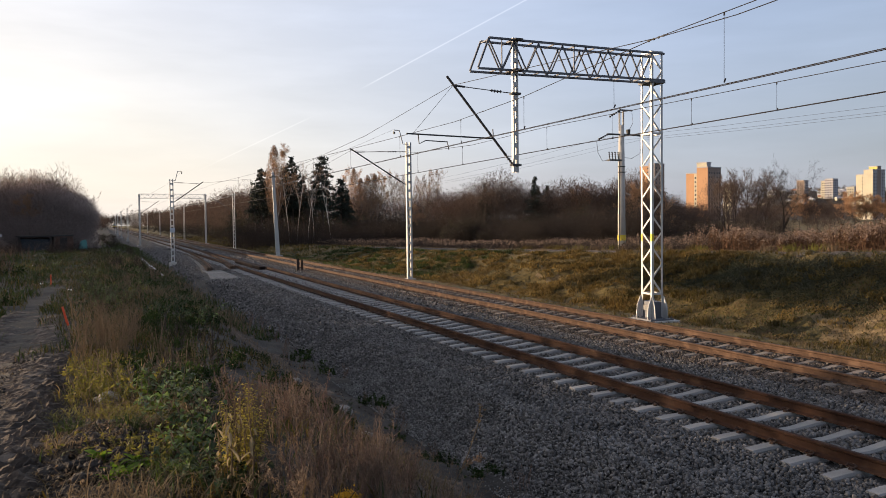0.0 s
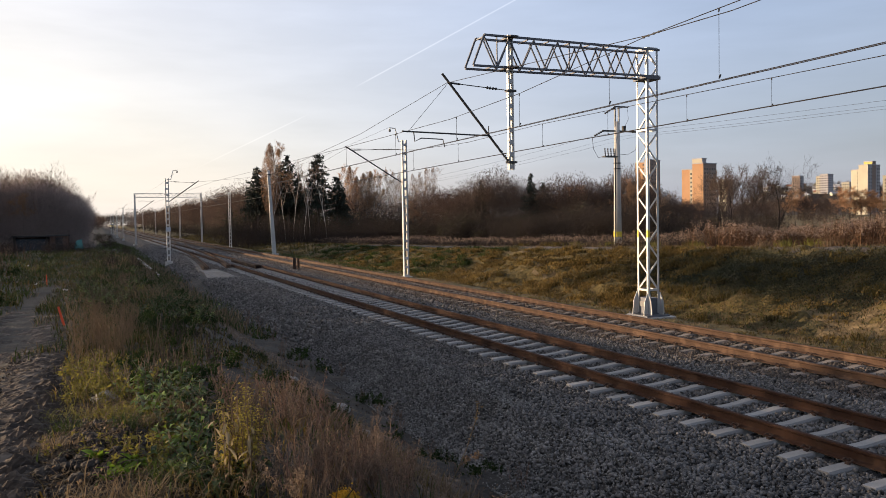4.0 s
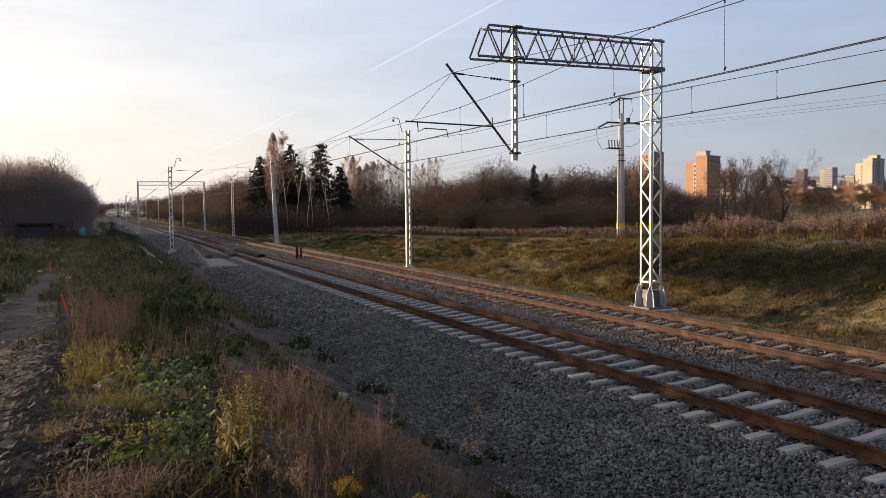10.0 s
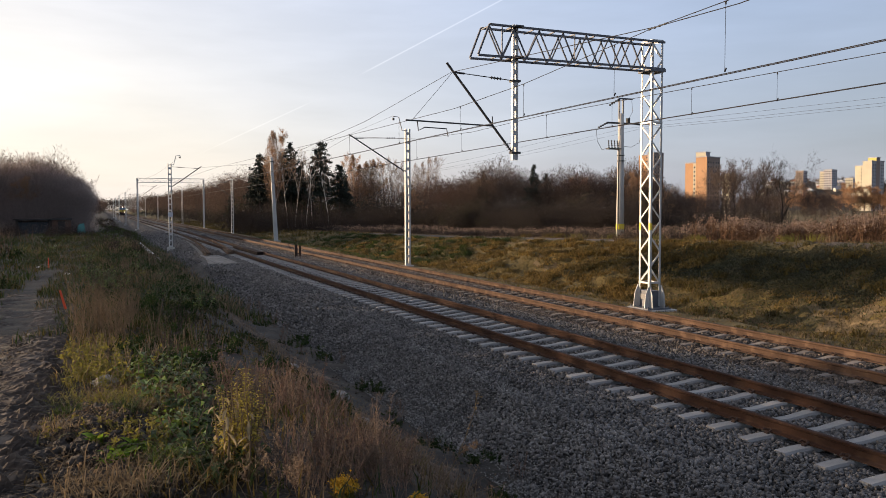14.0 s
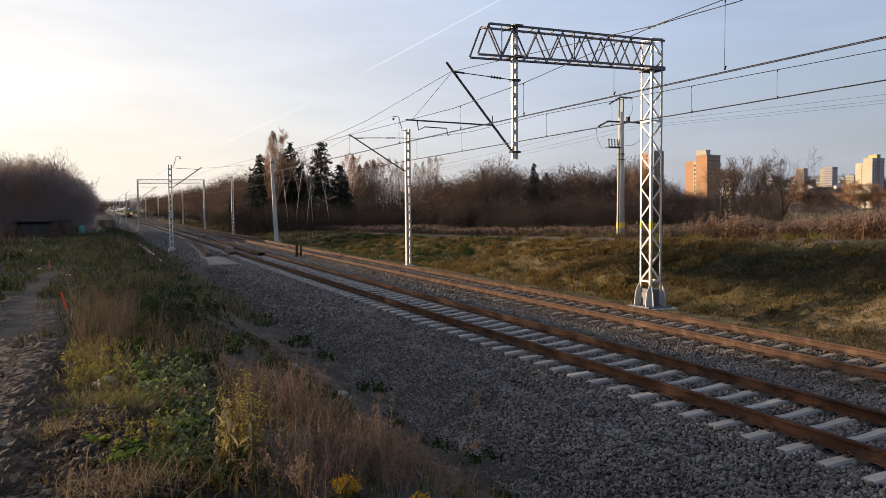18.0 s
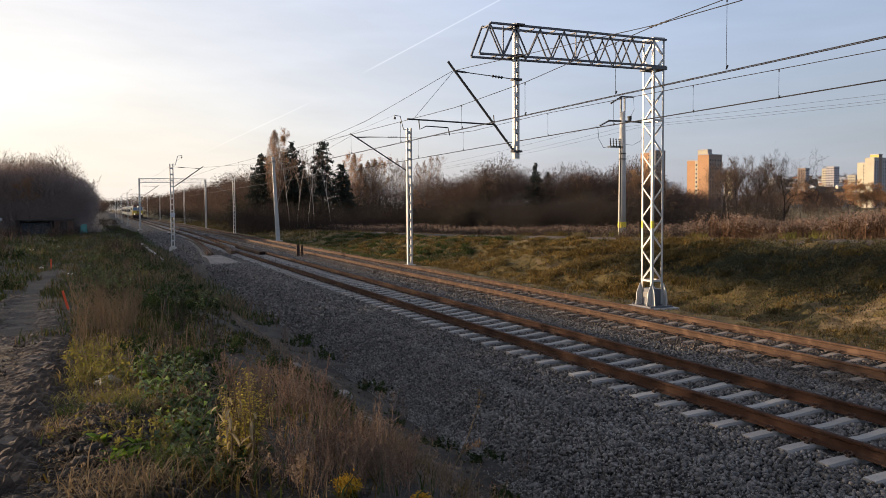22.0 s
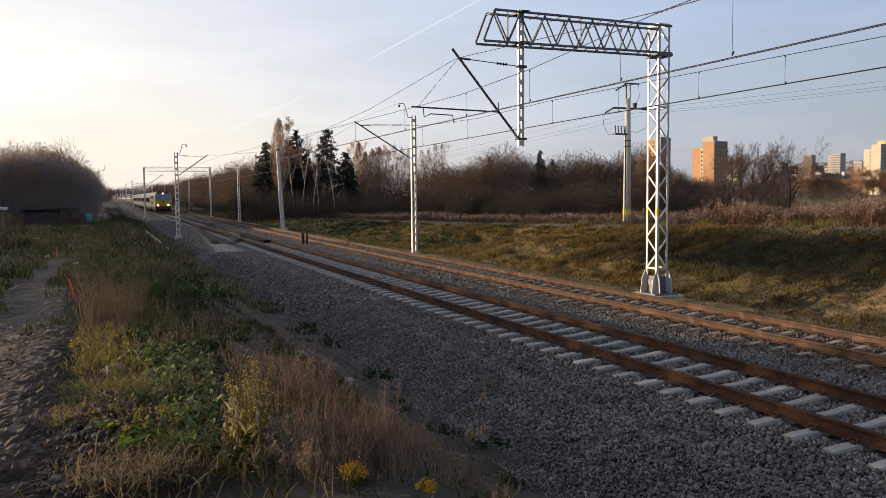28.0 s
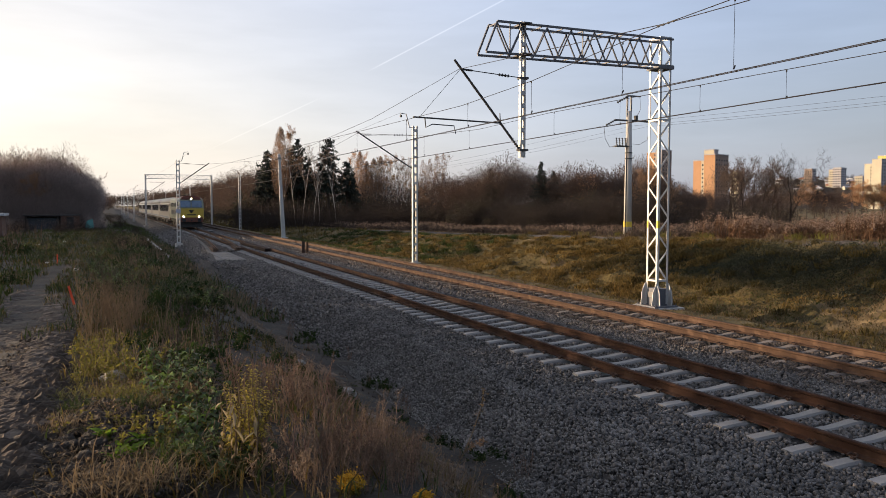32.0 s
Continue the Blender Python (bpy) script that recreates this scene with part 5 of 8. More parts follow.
# wood along the far side of the tracks, receding
for y in np.arange(150, 300, 6.0):
    for row in range(2):
        x = 28 + row * 7 + rng.uniform(-2, 2) + 0.01 * (y - 150)
        k = rng.choice(["round_bare", "bare_red", "round_bare", "bare"])
        plant(k, x, y + rng.uniform(-2, 2), s=rng.uniform(0.8, 1.0) * (1.3 if k == "round_bare" else 1.0))
for y in np.arange(150, 760, 6.0):
    for row in range(3):
        far_plant(rng.choice(["bare", "bare_red", "bare_red", "bare"]), 30 + row * 8 + rng.uniform(-3, 3) + 0.01 * (y - 150), y + rng.uniform(-2, 2), rng.uniform(0.8, 1.05))
for y in np.arange(128, 420, 4.0):
    far_plant(rng.choice(["shrub", "shrub", "shrub_olive"]), 25.0 + rng.uniform(-1, 2), y, rng.uniform(0.5, 0.8))
for y in np.arange(150, 640, 4.0):
    far_plant(rng.choice(["shrub", "shrub_olive"]), rng.uniform(18.5, 25), y, rng.uniform(0.2, 0.42))
# birches and spruces before the wood
for a, d, h in ((12.45, 134, 14.2), (10.3, 134, 12.2), (10.75, 136, 12.0), (11.95, 136, 13.8), (14.55, 133, 14.4), (15.85, 133, 11.6), (13.2, 139, 12.0), (8.4, 146, 7.0), (16.3, 140, 8.5), (9.9, 139, 10.0)):
    plant("spruce", *az(d, a), s=h / 13.0)
for a, d, s in ((11.25, 131, 1.08),):
    plant("birch", *az(d, a), s=s)
for a, d in ((12.7, 128), (13.5, 128), (13.9, 130), (12.2, 128), (15.1, 129), (11.2, 128)):
    plant("birch_bare", *az(d, a), s=rng.uniform(0.75, 0.9))
plant("bare", *az(136, 13.6), s=1.1)
for a in (16.8, 17.3, 17.8, 18.3):
    plant("birch", *az(150, a), s=rng.uniform(0.84, 0.95))
for a in (18.9, 19.4, 19.9, 20.4, 21.3, 21.8, 22.3, 22.8):
    plant("birch_thin", *az(150, a), s=rng.uniform(0.82, 0.92))
for a in np.arange(8.5, 24, 0.42):
    for d0 in (116, 124, 143):
        far_plant(rng.choice(["shrub", "shrub", "shrub_olive"]), *az(d0 + rng.uniform(-3, 3), a), (rng.uniform(0.95, 1.45) if d0 > 140 else rng.uniform(0.35, 1.0)))
for a in np.arange(16.5, 21.5, 0.4):
    far_plant("shrub", *az(156 + rng.uniform(-2, 2), a), rng.uniform(1.15, 1.45))
for a in np.arange(8.5, 27, 0.42):      # deeper wood behind the birches
    for d0 in (164, 176):
        far_plant(rng.choice(["bare_red", "bare", "shrub"]), *az(d0 + rng.uniform(-4, 4), a), rng.uniform(0.66, 0.86))
# thicket behind the reeds
for a in np.arange(13.5, 39.0, 0.5):
    for row in range(3):
        d = (41 + 6 * row + rng.uniform(-2, 2)) / math.sin(radians(a))
        if d > 175:
            continue
        args = (rng.choice(["shrub", "shrub", "shrub", "shrub_olive"]), *az(d, a + rng.uniform(-0.3, 0.3)))
        (plant if row == 0 else far_plant)(*args, s=rng.uniform(0.45, 0.8) * (1 + 0.12 * row))
for a, d, h in ROUND:
    plant("round_bare", *az(d, a), s=(1.12 if a < 41 else 1.04) * h / 9.0)
    if a < 41:
        plant("round_bare", *az(d + 7, a + 0.45), s=1.02 * h / 9.0)
        plant("shrub", *az(d - 5, a - 0.3), s=0.5 * h / 6.0)
for a in np.arange(18, 38.2, 1.5):
    d = rng.uniform(60, 80) / math.sin(radians(a))
    plant(rng.choice(["bare", "bare_red", "bare_red", "bare"]), *az(d, a), s=rng.uniform(0.56, 0.72) * (0.8 + 0.2 * d / 130))
for a, d, s in ((26.2, 112, 0.62), (29.8, 108, 0.66), (30.7, 112, 0.6), (25.2, 125, 0.6), (24.6, 130, 0.55)):
    plant("spruce", *az(d, a), s=s)
for a, d, s in ((33.2, 110, 0.8), (31.2, 118, 0.85), (37.3, 105, 0.85), (36.6, 110, 0.75), (38.3, 120, 0.55), (39.2, 118, 0.45), (21.5, 125, 0.7)):
    plant("orange_tree", *az(d, a), s=s)
for a, d, s in ((33.0, 96, 1.25), (33.6, 99, 1.0), (24.6, 96, 1.1), (25.4, 99, 0.95), (28.6, 92, 0.8)):      # evergreen bushes
    plant("shrub_olive", *az(d, a), s=s)
# open ground to the right: low shrubs, the big leafless tree, more behind
for i in range(44):
    a, d = rng.uniform(38, 54), rng.uniform(72, 110)
    plant(rng.choice(["shrub", "shrub", "shrub_olive"]), *az(d, a), s=rng.uniform(0.22, 0.42) * (1.25 if a < 46 else 0.75))
plant("big_bare", *az(118, 46.4), s=1.1)
for a, d, s in ((42.5, 145, 1.0), (43.0, 150, 1.06), (43.5, 146, 1.1), (44.1, 150, 1.12), (44.6, 145, 1.0), (45.2, 150, 1.05), (42.8, 160, 1.1), (44.3, 160, 1.15), (45.7, 160, 1.0)):
    plant("park_bare", *az(d, a), s=s)
for a, d, s in ((41, 140, 0.42), (40.4, 160, 0.5), (39.6, 150, 0.62), (47.8, 150, 0.6)):
    plant("bare", *az(d, a), s=s)
for i in range(150):
    a, d = rng.uniform(38, 58), rng.uniform(300, 470)
    far_plant(rng.choice(["bare_red", "shrub", "shrub", "shrub_olive", "bare"]), *az(d, a), rng.uniform(0.55, 0.85))
for i in range(60):
    a, d = rng.uniform(38, 47.5), rng.uniform(150, 250)
    far_plant(rng.choice(["bare_red", "shrub", "shrub", "shrub_olive"]), *az(d, a), rng.uniform(0.45, 0.75))
for a in (50.2, 50.6, 50.9, 51.3, 51.8, 52.2, 52.6, 53.0, 53.5, 54.2, 48.0, 47.4):
    plant("orange_tree", *az(205, a), s=rng.uniform(0.85, 1.05))

# wood on the near side, beyond the path and out to the left
for y in np.arange(98, 190, 6.5):
    for row in range(3 if y < 125 else 1):
        x = -5.0 - 0.028 * (y - 98) - row * 4.0 + rng.uniform(-1.2, 0.8)
        plant(rng.choice(["bare", "bare_red", "bare"]), x, y + rng.uniform(-2, 2), s=rng.uniform(0.62, 0.78))
for y in np.arange(100, 760, 6.0):
    for row in range(3):
        far_plant(rng.choice(["bare", "bare_red", "bare"]), -5.4 - 0.028 * (y - 100) - row * 4 + rng.uniform(-1.4, 0.6), y + rng.uniform(-2, 2), rng.uniform(0.62, 0.8))
    far_plant("shrub", -4.2 - 0.028 * (y - 100) + rng.uniform(-1, 0.3), y + 2, rng.uniform(0.5, 0.8))
for x in np.arange(-17, -2.5, 1.2):
    for d in (98, 102):
        far_plant(rng.choice(["shrub", "shrub", "shrub", "shrub_olive"]), x - 1.5, d + 3 + rng.uniform(-1, 2), s=rng.uniform(0.75, 1.15))
for i in range(60):
    far_plant(rng.choice(["shrub", "shrub_olive"]), rng.uniform(-12, -1.0), rng.uniform(76, 93), rng.uniform(0.1, 0.26))
for i in range(90):
    far_plant(rng.choice(["shrub", "shrub_olive", "shrub_olive"]), rng.uniform(-1.0, 2.3), rng.uniform(48, 230), rng.uniform(0.08, 0.2))
plant("orange_tree", -7.4, 96.5, s=0.55, z=1.6)
# unseen belt of dense bushes, pines above it, added left to cast shade
M_HEDGE = mat("dense_hedge_leaves", (0.045, 0.045, 0.018), (0.025, 0.026, 0.011), 0.85, scale=0.5, fine=4, bump=0, island=0.3)
hedge = thing("bush_belt", "long unseen belt of dense dark bushes, added to shade the tracks", "bushes", kind="stuff")
hy = rng.uniform(2, 135, 30000)
# gap and heights set where sun still reaches mound and rails
hy = hy[(hy < 11) | (hy > 26)]
ht = 6.85 + 0.75 * np.clip((41 - hy) / 3, 0, 1) - 2.7 * np.clip((33.0 - hy) / 1.5, 0, 1) + np.array([0.15 * noise.noise((q * 0.5, 0, 2.0)) for q in hy])
hz = ht - 7.0 * rng.uniform(0, 1, len(hy)) ** 1.7
part("foliage", flakes_mesh("foliage", np.stack([rng.uniform(-25.8, -23.6, len(hy)), hy, hz - 0.2], 1), 0.30, M_HEDGE, 0.0, 1.4), None, hedge)["kind"] = "stuff"
hy2 = rng.uniform(117, 520, 9000)
part("foliage", flakes_mesh("foliage", np.stack([rng.uniform(-26.5, -23.5, 9000), hy2, 11.3 * rng.uniform(0, 1, 9000) ** 0.7], 1), 0.75, M_HEDGE, 0.0, 1.4), None, hedge)["kind"] = "stuff"
sy = np.concatenate([np.arange(2, 11, 1.1), np.arange(26.5, 135, 1.1)])
part("stem", sticks_mesh("stem", np.stack([np.full(len(sy), -24.7), sy, np.full(len(sy), -0.1)], 1), np.stack([rng.uniform(-25.3, -24.2, len(sy)), sy + rng.uniform(-0.5, 0.5, len(sy)), np.full(len(sy), 6.2)], 1), np.full(len(sy), 0.07), np.full(len(sy), 0.02), 5, M_BARK), None, hedge)["kind"] = "stuff"
# added out of view: only the high crowns matter, shading the upper far bank
for y, z0, z1 in ((56.0, 9.0, 11.2), (58.8, 8.9, 11.4), (61.4, 9.1, 11.0), (64.2, 8.8, 11.3), (67.5, 9.0, 10.8)):
    t = thing("pine_tree", "tall unseen pine with a high dark crown, added to shade the bank", "tree", pose(-24.6, y, 0), group="pines")
    part("trunk", Shape().tube([(0, 0, -0.2), (0.1, 0, z0 * 0.5), (0, 0.05, z1 - 0.6)], [0.16, 0.12, 0.04], 8), M_BARK, t, smooth=True)
    q = rng.normal(size=(1500, 3))
    q /= np.linalg.norm(q, axis=1, keepdims=True)
    q *= rng.uniform(0.2, 1, (1500, 1)) ** 0.5 * (0.8 + 0.35 * np.sin(q[:, :1] * 4 + y) * np.cos(q[:, 1:2] * 5))
    part("needle_cover", flakes_mesh("needle_cover", q * np.array([1.6, 1.75, (z1 - z0) / 2]) + np.array([0, 0, (z0 + z1) / 2]), 0.14, M_NEEDLE, 0.3, 2.4), None, t)["kind"] = "stuff"
    for k in range(7):
        e = rng.uniform(0, 6.28)
        part("limb", Shape().tube([(0, 0, z0 + 0.2 * k), (math.cos(e) * 0.9, math.sin(e) * 0.9, z0 + 0.2 * k + 0.5)], [0.05, 0.02], 5), M_BARK, t)
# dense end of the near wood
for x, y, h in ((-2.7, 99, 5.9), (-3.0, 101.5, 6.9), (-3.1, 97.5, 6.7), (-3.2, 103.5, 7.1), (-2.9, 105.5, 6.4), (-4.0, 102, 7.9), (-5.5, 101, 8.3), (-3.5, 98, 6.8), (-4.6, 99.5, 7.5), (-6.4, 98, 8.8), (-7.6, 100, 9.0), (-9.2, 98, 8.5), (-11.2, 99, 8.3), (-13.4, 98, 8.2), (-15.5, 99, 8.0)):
    plant("round_hazy", x, y, s=0.96 * h / 9.0)
    plant("bare", x - 0.6, y + 2.5, s=h / 13.2)
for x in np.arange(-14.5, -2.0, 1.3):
    plant("shrub_hazy", x, 96.6 + rng.uniform(-0.6, 0.6), s=rng.uniform(0.75, 1.05) * (0.8 if x > -3.5 else 1.0))
    plant("shrub_hazy", x + 0.5, 94.6 + rng.uniform(-0.6, 0.6) if x > -3.2 or x < -9 else 98.0, s=rng.uniform(0.3, 0.5))
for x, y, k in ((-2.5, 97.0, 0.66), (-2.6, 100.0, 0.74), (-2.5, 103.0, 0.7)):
    plant("shrub_hazy", x, y, s=k)
for y in np.arange(480, 770, 4.0):
    far_plant(rng.choice(["bare", "bare_red", "shrub"]), rng.uniform(-15, 2.5), y, rng.uniform(0.5, 0.8))
# woods closing the far end of the line
for x in np.arange(-120, 170, 6.0):
    if x < 4 or x > 24:
        far_plant(rng.choice(["bare", "bare_red"]), x, 790 + rng.uniform(-30, 30), rng.uniform(0.9, 1.2))
    for k in range(3):
        far_plant(rng.choice(["bare", "shrub", "bare_red"]), x + 2 * k, 1150 + rng.uniform(-20, 20), rng.uniform(1.0, 1.45))
    far_plant("shrub", x + 3, 1130 + rng.uniform(-20, 20), rng.uniform(1.3, 2.0))


def joined(lots, name, label):
    """Distant trees as one mesh for each material."""
    groups = {}
    for p, x, y, z, turn, s in lots:
        c, q = math.cos(turn) * s, math.sin(turn) * s
        for ch in p.children:
            me = ch.data
            n = len(me.vertices)
            co = np.empty(n * 3, np.float32)
            me.vertices.foreach_get("co", co)
            co = co.reshape(-1, 3)
            f = np.empty(len(me.polygons) * 4, np.int32)
            me.loops.foreach_get("vertex_index", f)
            w = np.stack([co[:, 0] * c - co[:, 1] * q + x, co[:, 0] * q + co[:, 1] * c + y, co[:, 2] * s + z], 1)
            groups.setdefault(me.materials[0], []).append((w, f.reshape(-1, 4)))
    top = thing(name, label, "woods", kind="stuff")
    for material, pieces in groups.items():
        off, V, F = 0, [], []
        for w, f in pieces:
            V.append(w), F.append(f + off)
            off += len(w)
        part("distant_trees", quick_mesh("distant_trees", np.concatenate(V), np.concatenate(F), material), None, top)["kind"] = "stuff"


joined([l for l in far_lots if l[1] > 15], "distant_wood", "leafless brown wood receding along the far side of the tracks")
joined([l for l in far_lots if l[1] <= 15], "distant_wood", "leafless brown wood receding along the near side of the tracks")

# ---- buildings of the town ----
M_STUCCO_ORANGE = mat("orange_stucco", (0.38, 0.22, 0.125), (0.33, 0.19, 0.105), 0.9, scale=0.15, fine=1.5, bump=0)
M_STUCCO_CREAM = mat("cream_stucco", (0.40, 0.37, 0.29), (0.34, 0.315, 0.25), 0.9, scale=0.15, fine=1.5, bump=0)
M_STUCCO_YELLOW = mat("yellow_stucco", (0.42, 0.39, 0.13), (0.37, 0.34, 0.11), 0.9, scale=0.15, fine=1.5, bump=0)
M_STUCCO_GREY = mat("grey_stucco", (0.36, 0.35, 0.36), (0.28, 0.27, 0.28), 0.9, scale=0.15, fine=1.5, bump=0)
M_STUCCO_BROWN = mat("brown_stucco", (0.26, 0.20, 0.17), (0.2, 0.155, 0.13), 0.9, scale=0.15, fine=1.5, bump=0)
M_WINDOW = mat("dark_window_glass", (0.05, 0.055, 0.065), (0.035, 0.04, 0.05), 0.15, scale=0.3, fine=2, bump=0, rand=0.3)
M_ROOF = mat("pale_roof_sheet", (0.5, 0.5, 0.5), (0.36, 0.36, 0.37), 0.6, scale=0.3, fine=2, bump=0)
M_ROOF_RED = mat("red_roof_tiles", (0.25, 0.10, 0.06), (0.17, 0.075, 0.05), 0.8, scale=0.3, fine=2, bump=0)


def block(label, azim, dist, turn, wings, floor_h=2.9):
    """A tower block. wings: x0, x1, y0, y1, height, wall, side wall, window columns in front, at the side. x to the right along the lit front, y away from it."""
    a = radians(azim)
    t = thing("apartment_block", label, "apartment block", Matrix.Translation((dist * math.sin(a), dist * math.cos(a), 0)) @ Matrix.Rotation(-a + radians(turn), 4, "Z"), group="apartment blocks")
    wm = Shape().box(-0.55, -0.09, -0.6, 0.55, 0.04, 0.6).mesh("window", M_WINDOW)
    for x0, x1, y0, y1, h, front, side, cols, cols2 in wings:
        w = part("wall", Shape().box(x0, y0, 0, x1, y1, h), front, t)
        # side slabs take dull grey or brown, painting in the unlit side
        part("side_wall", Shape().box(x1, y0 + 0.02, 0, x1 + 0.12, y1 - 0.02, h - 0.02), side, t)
        part("parapet", Shape().box(x0 - 0.25, y0 - 0.25, h, x1 + 0.35, y1 + 0.25, h + 0.6), M_STUCCO_GREY, t)
        for fl in range(int(h / floor_h)):
            z = 1.6 + fl * floor_h
            for c in cols:
                part("window", wm, None, w, m=pose(x0 + (x1 - x0) * c, y0, z))
            for c in cols2:
                part("window", wm, None, w, m=pose(x1 + 0.12, y0 + (y1 - y0) * c, z, 0, 0, 90))
    return t


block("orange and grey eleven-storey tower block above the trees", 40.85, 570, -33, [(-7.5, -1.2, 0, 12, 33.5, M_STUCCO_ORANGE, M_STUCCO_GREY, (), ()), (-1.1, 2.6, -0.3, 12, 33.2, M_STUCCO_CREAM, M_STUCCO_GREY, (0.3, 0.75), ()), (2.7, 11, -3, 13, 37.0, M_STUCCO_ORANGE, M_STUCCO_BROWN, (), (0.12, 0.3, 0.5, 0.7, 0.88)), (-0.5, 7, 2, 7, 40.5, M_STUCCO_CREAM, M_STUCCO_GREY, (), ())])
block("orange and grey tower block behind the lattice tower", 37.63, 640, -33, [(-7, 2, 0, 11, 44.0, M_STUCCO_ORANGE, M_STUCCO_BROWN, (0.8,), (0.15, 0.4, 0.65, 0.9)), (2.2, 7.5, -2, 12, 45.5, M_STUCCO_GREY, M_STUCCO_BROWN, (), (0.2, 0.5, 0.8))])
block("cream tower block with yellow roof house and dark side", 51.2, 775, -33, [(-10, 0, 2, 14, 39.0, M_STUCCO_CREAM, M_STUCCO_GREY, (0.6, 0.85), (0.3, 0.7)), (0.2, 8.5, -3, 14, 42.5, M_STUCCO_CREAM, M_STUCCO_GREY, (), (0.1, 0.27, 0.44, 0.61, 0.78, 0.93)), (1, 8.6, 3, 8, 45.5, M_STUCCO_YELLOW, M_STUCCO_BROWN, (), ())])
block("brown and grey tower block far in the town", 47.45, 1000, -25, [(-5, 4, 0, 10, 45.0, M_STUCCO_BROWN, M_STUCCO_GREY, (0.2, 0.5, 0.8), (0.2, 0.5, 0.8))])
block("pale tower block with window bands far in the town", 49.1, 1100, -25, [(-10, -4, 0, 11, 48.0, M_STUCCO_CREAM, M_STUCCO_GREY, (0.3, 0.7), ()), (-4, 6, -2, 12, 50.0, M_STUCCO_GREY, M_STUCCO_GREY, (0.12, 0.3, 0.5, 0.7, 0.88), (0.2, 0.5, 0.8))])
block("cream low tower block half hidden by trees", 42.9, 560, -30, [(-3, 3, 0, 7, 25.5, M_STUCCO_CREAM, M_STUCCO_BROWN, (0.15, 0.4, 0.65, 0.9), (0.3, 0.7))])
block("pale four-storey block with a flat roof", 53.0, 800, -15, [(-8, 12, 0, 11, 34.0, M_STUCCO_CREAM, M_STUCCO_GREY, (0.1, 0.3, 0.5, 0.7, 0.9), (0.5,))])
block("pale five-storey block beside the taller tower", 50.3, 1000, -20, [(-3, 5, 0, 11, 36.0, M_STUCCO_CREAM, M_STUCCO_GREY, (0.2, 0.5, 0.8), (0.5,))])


# hill with the houses of the town
def hill(x, y):
    r, a = np.hypot(x, y), np.degrees(np.arctan2(x, y))
    k = np.clip((r - 850) / 420, 0, 1)
    w = np.clip((a - 43) / 3, 0, 1) * np.clip((54 - a) / 2, 0, 1)
    return 41 * k * k * (3 - 2 * k) * w * w * (3 - 2 * w) - 0.5



hill_mesh = sheet(np.linspace(540, 1300, 40), np.linspace(460, 1050, 34), hill, M_GROUND, "hillside")
solid("hillside", hill_mesh, None, "wooded hillside of the town in the distance", "hill", kind="structure")


def house(x, y, w, d, h, turn, roof, label):
    t = thing("house", label, "house", pose(x, y, max(0.0, float(hill(x, y)) - 0.5), 0, 0, turn), group="town houses")
    wl = part("wall", Shape().box(-w / 2, -d / 2, 0, w / 2, d / 2, h), M_STUCCO_CREAM, t)
    part("roof", Shape().add([(-w / 2 - 0.5, -d / 2 - 0.5, h), (w / 2 + 0.5, -d / 2 - 0.5, h), (w / 2 + 0.5, d / 2 + 0.5, h), (-w / 2 - 0.5, d / 2 + 0.5, h), (-w / 2 - 0.5, 0, h + d * 0.4), (w / 2 + 0.5, 0, h + d * 0.4)], [(0, 1, 5, 4), (2, 3, 4, 5), (1, 2, 5), (3, 0, 4), (3, 2, 1, 0)]), roof, t)
    for k in range(3):
        part("window", Shape().box(-w / 3 + k * w / 3 - 0.6, -d / 2 - 0.06, h - 2.6, -w / 3 + k * w / 3 + 0.6, -d / 2 + 0.05, h - 1.2), M_WINDOW, wl)
    return t


hr = np.random.default_rng(3)
hill_lots, protos_far = [], protos["speck"]
for i in range(34):
    a, d = hr.uniform(44.6, 50.6), hr.uniform(1050, 1240)
    red = hr.uniform() < 0.4
    house(d * math.sin(radians(a)), d * math.cos(radians(a)), hr.uniform(5, 11), 5, hr.uniform(2.2, 3.4), -a + hr.uniform(-60, 40), M_ROOF_RED if red else M_ROOF, "pale house with a red tiled roof on the hill" if red else "pale house with a light roof on the hill")
for i in range(430):
    a, d = hr.uniform(43.5, 53), hr.uniform(900, 1240)
    x, y = az(d, a)
    p = protos_far[i % len(protos_far)]
    hill_lots.append((p, x, y, max(0.0, float(hill(x, y))) - 0.5, hr.uniform(0, 6.28), hr.uniform(0.45, 0.8) * tall[p.name]))
joined(hill_lots, "hill_trees", "leafless brown trees among the houses of the hill")
for kinds in protos.values():
    for p in kinds:
        for o in list(p.children) + [p]:
            bpy.data.objects.remove(o)
# sheds at the edge of the near wood
M_SHED = mat("weathered_dark_boards", (0.05, 0.042, 0.038), (0.028, 0.024, 0.022), 0.9, scale=1.5, fine=12, bump=0.4, stretch=(4, 4, 0.5))
M_TARP = mat("teal_tarpaulin", (0.06, 0.20, 0.19), (0.04, 0.14, 0.13), 0.6, scale=2, fine=12, bump=0.3)
M_BRICK = mat("old_red_brick_wall", (0.16, 0.085, 0.06), (0.10, 0.06, 0.045), 0.9, scale=2, fine=16, bump=0.3)
sh = thing("shed", "low dark weathered shed with flat roof below the trees", "shed", pose(-6.7, 94.0, 0.15))
part("wall", Shape().box(-1.6, 0, 0, -1.4, 3, 1.5).box(1.4, 0, 0, 1.6, 3, 1.5).box(-1.4, 2.7, 0, 1.4, 3.0, 1.5), M_SHED, sh)
